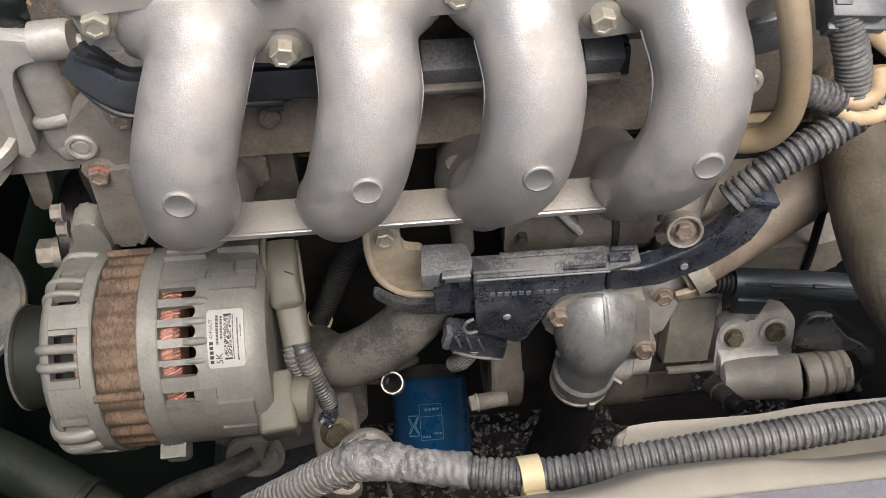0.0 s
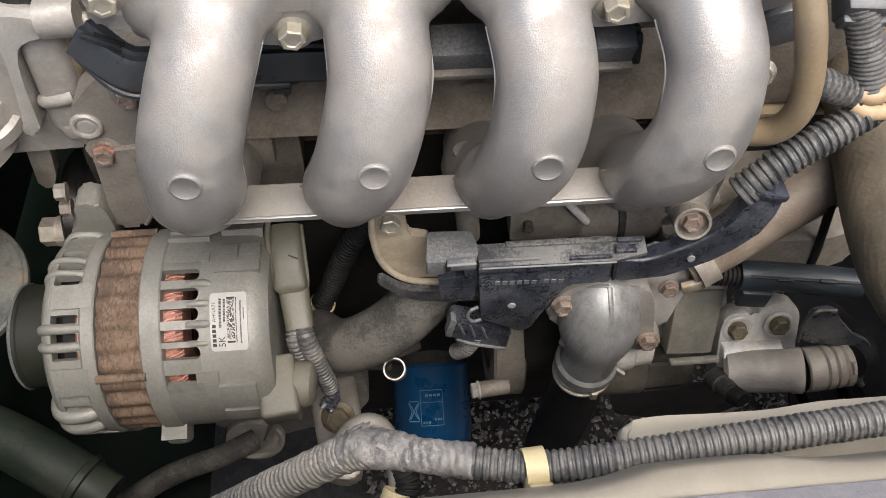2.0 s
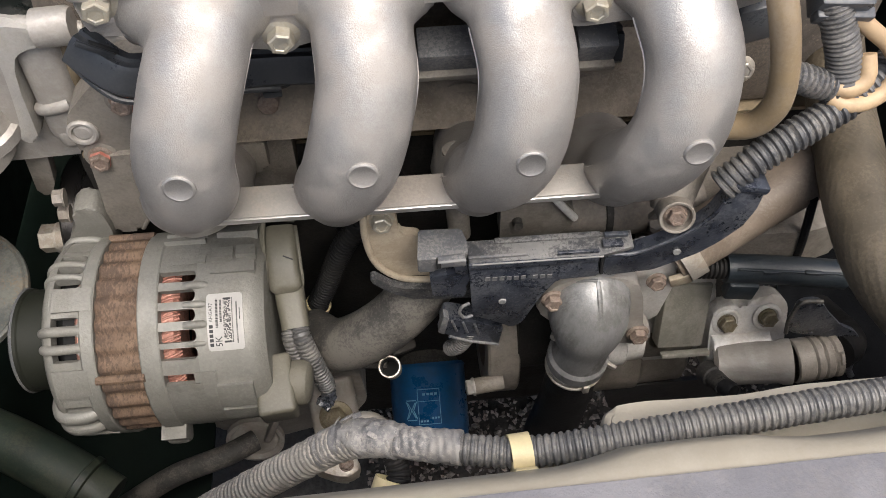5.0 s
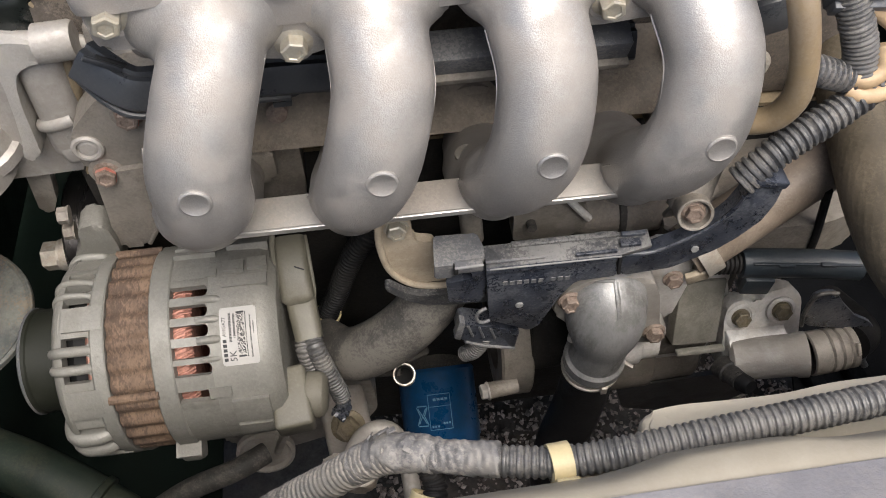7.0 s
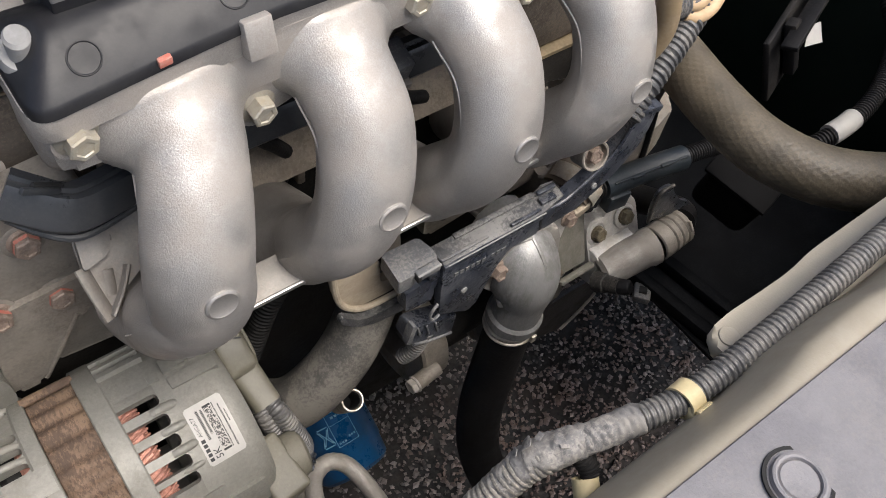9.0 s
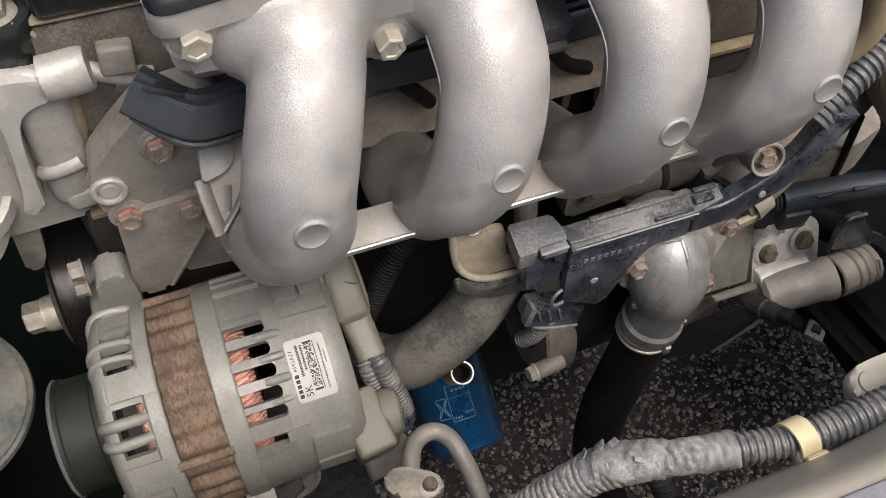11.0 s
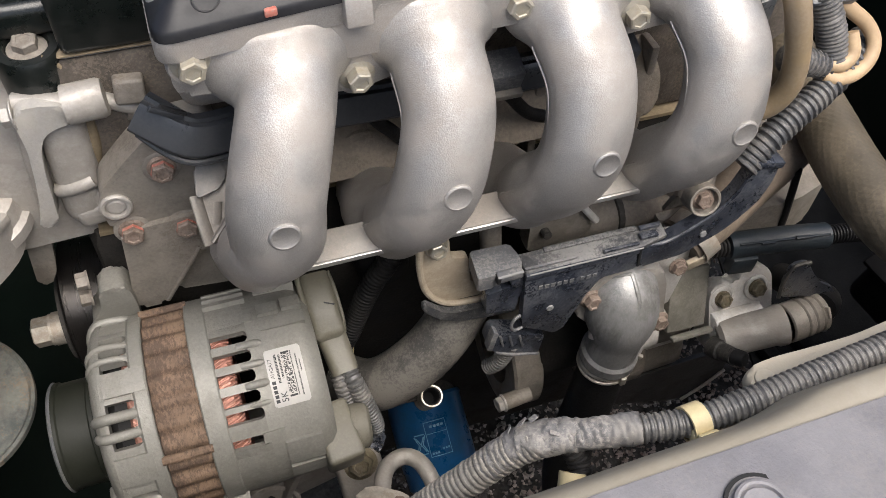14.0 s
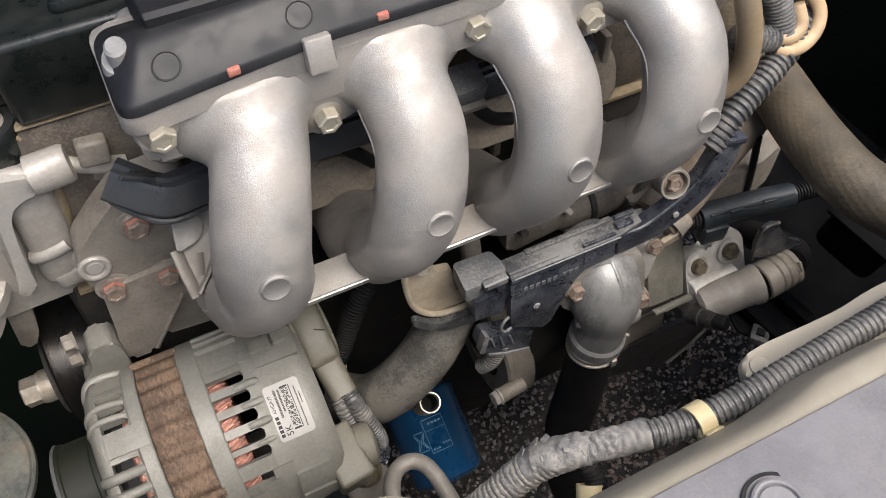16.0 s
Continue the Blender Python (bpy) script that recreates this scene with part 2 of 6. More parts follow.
# Near-black iron: the deep shade low in the bay is in this colour.
M_DEEPSHADE = material("shade_blackened_iron", (0.012, 0.0115, 0.0105), 0.65, 0.1, 0.35, 40, 0.4, 400, (0.026, 0.023, 0.020), 0.6, 22, dust=0.2, dust_colour=(0.060, 0.053, 0.045), spec=0.3)
M_GASKET = material("stained_sealant", (0.22, 0.172, 0.108), 0.6, 0.1, 0.25, 80, 0.3, 400)
M_OLIVE = material("olive_boot", (0.12, 0.112, 0.0847), 0.5, 0.0, 0.12, 60, 0.15, 500, (0.151, 0.141, 0.111), 0.5, 34, dust=0.3, dust_colour=(0.189, 0.174, 0.14))
M_TEAL = material("slate_sleeve", (0.0156, 0.0211, 0.0265), 0.4, 0.0, 0.15, 50, 0.1, 500, (0.0351, 0.0429, 0.0468), 0.5, 40, dust=0.12, dust_colour=(0.109, 0.109, 0.101))
M_LABEL = material("white_label", (0.352, 0.342, 0.321), 0.45, 0.0, 0.04, 60, 0.03, 500, (0.444, 0.428, 0.383), 0.4, 80)
M_INK = material("black_ink", (0.02, 0.02, 0.022), 0.6, 0.0, 0.2)
M_WHITEINK = material("pale_blue_ink", (0.14, 0.30, 0.44), 0.5, 0.0, 0.2)
M_PULLEY = material("belt_and_pulley", (0.0144, 0.0158, 0.0115), 0.45, 0.0, 0.15, 60, 0.08, 500, (0.0216, 0.023, 0.0182), 0.5, 24, spec=0.22, dust=0.06, dust_colour=(0.048, 0.048, 0.0408))
M_POLISHED = material("worn_steel_pulley", (0.0303, 0.0275, 0.0259), 0.3, 0.7, 0.2, 60, 0.1, 500, stretch=(20, 1, 1))
# Flat near-black that draws the shade inside gaps, slots and bores.
M_HOLESHADE = material("hole_shade", (0.008, 0.008, 0.008), 0.8, 0.0, 0.2)
# Black plastic whose colour also holds the shade of the bay's right side.
M_VOID = material("shaded_black_plastic", (0.004, 0.004, 0.0046), 0.6, 0.0, 0.2, 60, 0.1, 500, spec=0.1)
M_ASPHALT = material("asphalt", (0.045, 0.042, 0.039), 0.85, 0.0, 0.6, 90, 0.9, 260, (0.09, 0.07, 0.058), 0.5, 9)
M_STONE = material("loose_gravel", (0.194, 0.165, 0.144), 0.8, 0.0, 0.3, 60, 0.5, 300, (0.258, 0.162, 0.123), 0.5, 7, island=0.7)


# ---- mesh helpers ----
WORLD = {}


def empty(name, at, label, category, group="", kind=""):
    ob = new(name)
    ob.location = at
    ob.empty_display_size = 0.02
    WORLD[ob] = Vector(at)
    return tagged(ob, label, category, group, kind)


def place_mesh(name, bm, mat, angle=35):
    me = bpy.data.meshes.new(name)
    bmesh.ops.recalc_face_normals(bm, faces=bm.faces)
    lo = Vector([min(v.co[i] for v in bm.verts) for i in range(3)])
    hi = Vector([max(v.co[i] for v in bm.verts) for i in range(3)])
    c = (lo + hi) / 2
    bmesh.ops.translate(bm, verts=bm.verts, vec=-c)
    bm.to_mesh(me)
    bm.free()
    me.polygons.foreach_set("use_smooth", [True] * len(me.polygons))
    me.set_sharp_from_angle(angle=radians(angle))
    me.materials.append(mat)
    ob = new(name, me)
    ob.location = c
    WORLD[ob] = c
    return ob


def part(name, bm, mat, parent, label="", angle=35):
    """Links a bmesh as one mesh object under a thing or under a part."""
    ob = place_mesh(name, bm, mat, angle)
    ob.parent = parent
    ob.matrix_parent_inverse = Matrix.Translation(-WORLD[parent])
    return tagged(ob, label)


def thing(name, bm, mat, label, category, group="", kind="", angle=35):
    return tagged(place_mesh(name, bm, mat, angle), label, category, group, kind)


def spline(points, step=0.004):
    """A smooth curve through the points, evenly stepped."""
    p = [Vector(q) for q in points]
    p = [2 * p[0] - p[1]] + p + [2 * p[-1] - p[-2]]
    fine = []
    for i in range(1, len(p) - 2):
        a, b, c, d = p[i - 1:i + 3]
        for k in range(24):
            t = k / 24
            fine.append(0.5 * (2 * b + (c - a) * t + (2 * a - 5 * b + 4 * c - d) * t * t + (3 * b - a - 3 * c + d) * t ** 3))
    fine.append(p[-2])
    s = [0.0]
    for a, b in zip(fine, fine[1:]):
        s.append(s[-1] + (b - a).length)
    count = max(2, int(s[-1] / step))
    out, j = [], 0
    for k in range(count + 1):
        want = s[-1] * k / count
        while j < len(s) - 2 and s[j + 1] < want:
            j += 1
        f = (want - s[j]) / max(1e-9, s[j + 1] - s[j])
        out.append(fine[j].lerp(fine[j + 1], f))
    return out, s[-1]


def sweep(bm, centres, ring, side=None, caps=True):
    """Skins rings: ring(i, n) gives (u, v) offsets. side fixes the u axis, else it is carried along."""
    rows, n = [], len(centres)
    u = None
    for i, c in enumerate(centres):
        t = (centres[min(i + 1, n - 1)] - centres[max(i - 1, 0)]).normalized()
        if side is not None:
            u = (Vector(side) - t * Vector(side).dot(t)).normalized()
        elif u is None:
            u = t.orthogonal().normalized()
        else:
            u = (u - t * u.dot(t)).normalized()
        v = t.cross(u)
        rows.append([bm.verts.new(c + u * a + v * b) for a, b in ring(i, n)])
    m = len(rows[0])
    for a, b in zip(rows, rows[1:]):
        for k in range(m):
            bm.faces.new((a[k], a[(k + 1) % m], b[(k + 1) % m], b[k]))
    if caps:
        bm.faces.new(rows[0][::-1])
        bm.faces.new(rows[-1])
    return bm


def tube(points, r, segs=18, step=0.004, side=None, flat=1.0, bm=None, caps=True):
    """A round tube; r is a radius or a function of the share of its length."""
    centres, length = spline(points, step)
    f = r if callable(r) else (lambda t: r)

    def ring(i, n):
        q = f(i / (n - 1))
        return [(q * math.cos(a), q * flat * math.sin(a)) for a in (2 * math.pi * k / segs for k in range(segs))]
    return sweep(bm or bmesh.new(), centres, ring, side, caps)


def conduit(points, r, pitch=0.003, depth=0.10, segs=18, wobble=0.0, seed=1):
    """Corrugated conduit: square-shouldered ribs along a smooth curve."""
    centres, length = spline(points, pitch / 5)
    rng = random.Random(seed)
    dents = [rng.uniform(-1, 1) for _ in range(64)]
    bm = bmesh.new()

    def ring(i, n):
        q = r * (1 if i % 5 in (1, 2, 3) else 1 - depth) * (1 + wobble * dents[(i // 5) % 64])
        if i % 5 == 2:
            q *= 1.02
        return [(q * math.cos(a), q * math.sin(a)) for a in (2 * math.pi * k / segs for k in range(segs))]
    return sweep(bm, centres, ring)


def basis(axis, up=(0, 0, 1)):
    z = Vector(axis).normalized()
    x = Vector(up).cross(z)
    if x.length < 1e-4:
        x = Vector((1, 0, 0)).cross(z)
        if x.length < 1e-4:
            x = Vector((0, 1, 0))
    x.normalize()
    y = z.cross(x)
    return Matrix((x, y, z)).transposed()


def lathe(profile, at, axis, segs=32, bm=None, phase=0.0):
    """Turns (along, radius) pairs round an axis that starts at a point."""
    bm = bm or bmesh.new()
    b, at = basis(axis), Vector(at)
    rows = []
    for s, r in profile:
        if r < 1e-6:
            rows.append([bm.verts.new(at + b @ Vector((0, 0, s)))])
        else:
            rows.append([bm.verts.new(at + b @ Vector((r * math.cos(2 * math.pi * k / segs + phase), r * math.sin(2 * math.pi * k / segs + phase), s))) for k in range(segs)])
    for p, q in zip(rows, rows[1:]):
        for k in range(segs):
            j = (k + 1) % segs
            if len(p) == 1 and len(q) == 1:
                continue
            if len(p) == 1:
                bm.faces.new((p[0], q[j], q[k]))
            elif len(q) == 1:
                bm.faces.new((p[k], p[j], q[0]))
            else:
                bm.faces.new((p[k], p[j], q[j], q[k]))
    return bm


def box(at, size, bevel=0.001, turn=(0, 0, 0), segs=2, bm=None):
    """A block with rounded edges, centred; turn in degrees."""
    bm = bm or bmesh.new()
    made = bmesh.ops.create_cube(bm, size=1.0)["verts"]
    edges = list({e for v in made for e in v.link_edges})
    for v in made:
        v.co = Vector((v.co.x * size[0], v.co.y * size[1], v.co.z * size[2]))
    if bevel:
        made = list({v for f in bmesh.ops.bevel(bm, geom=edges, offset=bevel, segments=segs, profile=0.5, affect="EDGES")["faces"] for v in f.verts} | {v for v in made if v.is_valid})
    m = pose(*at, *turn)
    for v in made:
        v.co = m @ v.co
    return bm


def prism(outline, at, u, v, depth, bevel=0.0008, segs=2, bm=None):
    """A plate cut to an outline in the plane (u, v) through a point, extruded towards u x v by depth."""
    bm = bm or bmesh.new()
    at, u, v = Vector(at), Vector(u).normalized(), Vector(v).normalized()
    n = u.cross(v).normalized()
    low = [bm.verts.new(at + u * a + v * b) for a, b in outline]
    high = [bm.verts.new(w.co + n * depth) for w in low]
    k = len(low)
    top = bm.faces.new(high)
    bot = bm.faces.new(low[::-1])
    sides = [bm.faces.new((low[i], low[(i + 1) % k], high[(i + 1) % k], high[i])) for i in range(k)]
    if bevel:
        rim = list(top.edges) + list(bot.edges)
        bmesh.ops.bevel(bm, geom=rim, offset=bevel, segments=segs, profile=0.5, affect="EDGES", clamp_overlap=True)
    return bm


def rounded(points, r, steps=4):
    """Rounds the corners of an outline."""
    out, n = [], len(points)
    for i in range(n):
        p, a, b = Vector(points[i]), Vector(points[i - 1]), Vector(points[(i + 1) % n])
        d = min(r, (a - p).length * 0.45, (b - p).length * 0.45)
        s, e = p + (a - p).normalized() * d, p + (b - p).normalized() * d
        for k in range(steps + 1):
            t = k / steps
            out.append(tuple((1 - t) ** 2 * s + 2 * t * (1 - t) * p + t * t * e))
    return out


XZ = ((1, 0, 0), (0, 0, 1))


def front(outline, y, depth, bevel=0.0008, r=0.0, bm=None):
    """A plate whose face looks forward at y; the outline is in x and z."""
    if r:
        outline = rounded(outline, r)
    return prism(outline, (0, y + depth, 0), *XZ, depth, bevel, bm=bm)


def top_plate(outline, z, depth, bevel=0.0008, r=0.0, bm=None):
    """A plate whose face looks up at z; the outline is in x and y."""
    if r:
        outline = rounded(outline, r)
    return prism(outline, (0, 0, z - depth), (1, 0, 0), (0, 1, 0), depth, bevel, bm=bm)


def bolt_mesh(at, axis, size, flange=1.45, high=0.75, spin=0.2, stem=0.0):
    """A flanged hexagon head, dished on top; size is half the width across corners."""
    bm = lathe([(-stem, 0), (-stem, size * flange), (size * 0.10, size * flange), (size * 0.28, size * 1.06), (size * 0.28, 0)], at, axis, 24)
    h = size * (0.28 + high)
    lathe([(size * 0.2, 0), (size * 0.2, size), (h - size * 0.10, size), (h, size * 0.86), (h, size * 0.62), (h - size * 0.10, size * 0.55), (h - size * 0.10, 0)], at, axis, 6, bm, spin)
    return bm


def on_turn(axis_y, axis_z, x, angle, r):
    """A point on a drum that lies along x; angle 0 looks forward, 90 up."""
    a = radians(angle)
    return Vector((x, axis_y - r * math.cos(a), axis_z + r * math.sin(a)))


def drum_patch(bm, axis_y, axis_z, x0, x1, a0, a1, r0, r1, steps=6, bevel=0.0):
    """A curved slab on a drum along x, between two angles and two radii."""
    rows = []
    for k in range(steps + 1):
        a = a0 + (a1 - a0) * k / steps
        rows.append([bm.verts.new(on_turn(axis_y, axis_z, x, a, r)) for x, r in ((x0, r0), (x1, r0), (x1, r1), (x0, r1))])
    faces = []
    for p, q in zip(rows, rows[1:]):
        for k in range(4):
            faces.append(bm.faces.new((p[k], p[(k + 1) % 4], q[(k + 1) % 4], q[k])))
    faces.append(bm.faces.new(rows[0][::-1]))
    faces.append(bm.faces.new(rows[-1]))
    if bevel:
        edges = [e for e in {e for f in faces for e in f.edges} if e.is_manifold and e.calc_face_angle(0) > 0.8]
        bmesh.ops.bevel(bm, geom=edges, offset=bevel, segments=2, profile=0.5, affect="EDGES", clamp_overlap=True)
    return bm


# ---- ground and engine bay ----
bm = bmesh.new()
bmesh.ops.create_grid(bm, x_segments=40, y_segments=40, size=0.9)
for v in bm.verts:
    v.co += Vector((0.2, 0.4, 0.004 * noise.noise(v.co * 9)))
bm.faces.new([bm.verts.new((x * 60.0, y * 60.0, -0.008)) for x, y in ((-1, -1), (1, -1), (1, 1), (-1, 1))])
ground = thing("ground", bm, M_ASPHALT, "dark coarse asphalt with loose gravel and rusty specks", "ground", kind="structure")

rng = random.Random(5)
verts, faces = [], []
SHAPE = ((1, 0, 0), (-1, 0, 0), (0, 1, 0), (0, -1, 0), (0, 0, 1), (0, 0, -1))
for _ in range(13000):
    x, y = rng.uniform(-0.08, 0.62), rng.uniform(0.10, 0.80)
    s = rng.choice((0.0020, 0.0026, 0.003, 0.0034, 0.004, 0.005)) * rng.uniform(0.8, 1.2)
    c = Vector((x, y, 0.002 + s * rng.uniform(0.1, 0.6)))
    turn = Euler((rng.uniform(-0.5, 0.5), rng.uniform(-0.5, 0.5), rng.uniform(0, 6.3))).to_matrix()
    k = len(verts)
    verts += [c + turn @ Vector((p * s * rng.uniform(0.6, 1.3), q * s * rng.uniform(0.5, 1.0), r * s * rng.uniform(0.35, 0.7))) for p, q, r in SHAPE]
    faces += [(k + p, k + q, k + r) for p, q, r in ((0, 2, 4), (2, 1, 4), (1, 3, 4), (3, 0, 4), (2, 0, 5), (1, 2, 5), (3, 1, 5), (0, 3, 5))]
me = bpy.data.meshes.new("loose_gravel")
me.from_pydata(verts, [], faces)
me.materials.append(M_STONE)
tagged(new("loose_gravel", me), "small loose dark gravel scattered on the asphalt", "gravel", kind="stuff")

# Front and rear walls are out of view, added to dim the depth.
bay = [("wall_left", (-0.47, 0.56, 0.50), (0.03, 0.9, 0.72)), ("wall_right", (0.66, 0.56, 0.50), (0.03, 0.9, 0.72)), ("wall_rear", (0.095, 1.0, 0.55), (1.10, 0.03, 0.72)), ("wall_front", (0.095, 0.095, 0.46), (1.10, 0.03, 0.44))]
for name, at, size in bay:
    thing(name, box(at, size, 0.01), M_BODY, "dark painted inner body panel of the engine bay, colour deepened for shade", "body panel", kind="structure")
thing("bonnet", prism([(-0.72, 0.0), (0.72, 0.0), (0.66, 0.92), (-0.66, 0.92)], (0.09, 1.12, 0.92), (1, 0, 0), (0, -0.22, 0.975), 0.02, 0.004), M_BODY, "open car bonnet propped above the engine bay", "bonnet", kind="structure")

# ---- intake manifold ----
BX = (-0.121, -0.038, 0.040, 0.119)
manifold = empty("intake_manifold", (0.0, 0.40, 0.66), "silver-painted cast aluminium intake manifold with four curved runners", "manifold")


FLANGE_Y, FILLET = 0.3600, 0.0140


def runner(bx, lean, waist, boss, bend, leg):
    nx = bx + lean
    pts = [(nx, 0.3725, 0.7725), (nx, 0.3620, 0.7710), (bx + lean * 0.92, 0.3505, 0.7635), (bx + lean * 0.5 + waist, 0.3330, 0.7455), (bx + boss, 0.3206, 0.718),
           (bx + bend, 0.3212, 0.6945), (bx + leg, 0.3360, 0.6725), (bx + leg * 0.95, 0.3600, 0.6440), (bx + leg * 0.8, 0.418, 0.6120)]
    cs, _ = spline(pts, 0.0011)

    def ring(i, n):
        t = i / (n - 1)
        wide = 0.0226 + 0.0006 * math.exp(-((t - 0.36) / 0.12) ** 2) - 0.0030 * math.exp(-((t - 0.62) / 0.10) ** 2) + 0.0030 * math.exp(-((t - 0.80) / 0.10) ** 2)
        deep = 0.0200 + 0.0016 * math.exp(-(t / 0.12) ** 2) + 0.0030 * max(0.0, (t - 0.55) / 0.45)
        return [((wide + (0.0004 if k in (0, 28) else 0)) * math.cos(x), deep * math.sin(x)) for k, x in ((k, 2 * math.pi * k / 56) for k in range(56))]
    bm = sweep(bmesh.new(), cs, ring, side=(1, 0, 0))
    # cast fillet that spreads the runner into the flange
    for v in bm.verts:
        d = FLANGE_Y - v.co.y
        if d < FILLET and v.co.z > 0.746:
            e = FILLET * (1 - max(0.0, d) / FILLET) ** 2.4
            out = Vector((v.co.x - nx, 0, v.co.z - 0.764))
            if out.length > 1e-4:
                w = min(1.0, max(0.0, (v.co.z - 0.746) / 0.030))
                v.co += Vector((out.x * 1.15, 0, out.z)) / out.length * (e * w * w * (3 - 2 * w))
            v.co.z = min(v.co.z, 0.7935)
        d, near = max(0.0, -0.045 - v.co.x) / 0.11, min(1.0, max(0.0, (v.co.y - 0.333) / 0.022))
        if v.co.z > 0.735:
            v.co += Vector((0, -0.0085, -0.0030)) * (d ** 1.3 * near)
    ob = part("runner", bm, M_SILVER, manifold, angle=60)
    part("casting_boss", lathe([(-0.005, 0.0080), (0.0003, 0.0076), (0.0008, 0.0070), (0.0009, 0.0064), (0.0005, 0.0058), (0.0004, 0)], (bx, 0.3007, 0.7190), (0.0, -1.0, 0.12), 28), M_SILVER, ob)
    return ob


def parting_line(bx, side_sign, lean, waist, boss, bend, leg):
    """The fine raised mould seam on a runner's flank."""
    pts = [(bx + lean * 0.92 + side_sign * 0.0228, 0.3508, 0.7590), (bx + lean * 0.5 + waist + side_sign * 0.0231, 0.3330, 0.7435), (bx + boss + side_sign * 0.0233, 0.3206, 0.718), (bx + bend + side_sign * 0.0228, 0.3212, 0.6945), (bx + leg + side_sign * 0.0216, 0.3360, 0.6740)]
    return tube(pts, 0.0006, 8, 0.004)


for bx, bends in zip(BX, ((0.017, 0.0, 0.0, -0.002, -0.012), (0.005, 0.0025, -0.002, -0.010, -0.017), (-0.002, 0.0025, -0.002, -0.009, -0.017), (-0.005, 0.0025, -0.003, -0.011, -0.019))):
    r = runner(bx, *bends)
    part("parting_line", parting_line(bx, -1, *bends), M_SILVER, r)
    part("parting_line", parting_line(bx, 1, *bends), M_SILVER, r)

def skew(bm):
    """The plenum's end stands a little forward and lower."""
    for v in bm.verts:
        d = max(0.0, -0.045 - v.co.x) / 0.11
        w = min(1.0, max(0.0, (0.400 - v.co.y) / 0.03))
        v.co += Vector((0, -0.0085, -0.0030)) * (d ** 1.3 * w)
    return bm


# flange of the plenum half: straight top, scalloped lower edge with bolt lugs
FLANGE_BOLTS = [(-0.1435, 0.7835), (-0.0705, 0.7545), (0.008, 0.7790), (0.0745, 0.7600), (0.150, 0.776)]
part("plenum_flange", skew(front([(-0.153, 0.775), (-0.153, 0.796), (0.168, 0.796), (0.170, 0.772), (0.158, 0.757), (0.138, 0.750), (0.09, 0.750), (0.083, 0.749), (0.072, 0.748),
     (0.062, 0.749), (0.055, 0.752), (0.012, 0.766), (0.004, 0.768), (-0.006, 0.766), (-0.045, 0.752), (-0.062, 0.748), (-0.071, 0.747), (-0.080, 0.748), (-0.095, 0.752), (-0.128, 0.764), (-0.141, 0.767), (-0.150, 0.768)],
     0.3600, 0.018, 0.003, 0.004)), M_SILVER, manifold)
part("flange_rim", skew(top_plate([(-0.1570, 0.408), (-0.1570, 0.3550), (-0.120, 0.3550), (-0.090, 0.3550), (-0.060, 0.3550), (0.170, 0.3550), (0.170, 0.408)], 0.8010, 0.0118, 0.0012, 0.010)), M_SILVER, manifold)
for i, (x, z) in enumerate(FLANGE_BOLTS):
    lug = part("bolt_lug", skew(lathe([(0, 0.0112), (0.014, 0.0108), (0.0165, 0.0098), (0.0165, 0)], (x, 0.3760, z), (0, -1, 0.02), 24)), M_SILVER, manifold)
    part("flange_bolt", skew(bolt_mesh((x, 0.3595, z + 0.002), (0, -1, -0.04), 0.0062, 1.42, 1.05, 0.26 + 0.5 * i)), M_YELLOWZINC, lug, "yellow-zinc flanged bolt")
part("rim_tab", box((-0.0705, 0.3530, 0.7968), (0.0125, 0.009, 0.0165), 0.0012, (-14, 0, 2)), M_SILVER, manifold)
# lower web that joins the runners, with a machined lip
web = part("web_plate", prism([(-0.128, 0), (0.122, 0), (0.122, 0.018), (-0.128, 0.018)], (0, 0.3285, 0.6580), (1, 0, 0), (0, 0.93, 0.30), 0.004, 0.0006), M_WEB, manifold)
part("machined_lip", box((-0.003, 0.3278, 0.6588), (0.249, 0.0016, 0.0052), 0.0005, (16, 0, 0)), M_MACHINED, web, "bright machined edge")
# foot of the first runner with its ribbed pocket and bolt lug
FU, FV = Vector((1, 0.1, 0)).normalized(), Vector((0, 0.77, 0.64)).normalized()
FN, F0 = FU.cross(FV), Vector((-0.154, 0.350, 0.666))


def on_foot(a, b, h=0.0):
    return F0 + FU * a + FV * b + FN * h


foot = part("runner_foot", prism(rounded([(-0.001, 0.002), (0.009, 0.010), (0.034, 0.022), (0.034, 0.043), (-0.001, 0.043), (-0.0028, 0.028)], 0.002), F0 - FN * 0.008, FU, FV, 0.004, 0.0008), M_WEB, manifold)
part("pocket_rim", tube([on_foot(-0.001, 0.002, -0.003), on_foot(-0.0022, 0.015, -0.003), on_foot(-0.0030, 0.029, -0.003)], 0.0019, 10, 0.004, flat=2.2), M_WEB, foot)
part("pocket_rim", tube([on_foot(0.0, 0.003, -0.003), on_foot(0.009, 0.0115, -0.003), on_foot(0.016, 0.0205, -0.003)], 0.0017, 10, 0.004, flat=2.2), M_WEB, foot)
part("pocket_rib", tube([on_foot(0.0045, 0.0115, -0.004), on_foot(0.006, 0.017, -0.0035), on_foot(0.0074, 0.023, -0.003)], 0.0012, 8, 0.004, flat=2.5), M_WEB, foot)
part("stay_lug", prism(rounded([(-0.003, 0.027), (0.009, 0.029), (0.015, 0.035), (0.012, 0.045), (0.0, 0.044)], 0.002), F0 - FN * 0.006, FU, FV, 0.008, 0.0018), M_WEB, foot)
# rounded underside of the plenum, below the flange corner
part("plenum_bulge", box((-0.126, 0.404, 0.755), (0.054, 0.042, 0.054), 0.010, (0, 0, 0), 4), M_SILVER, manifold)
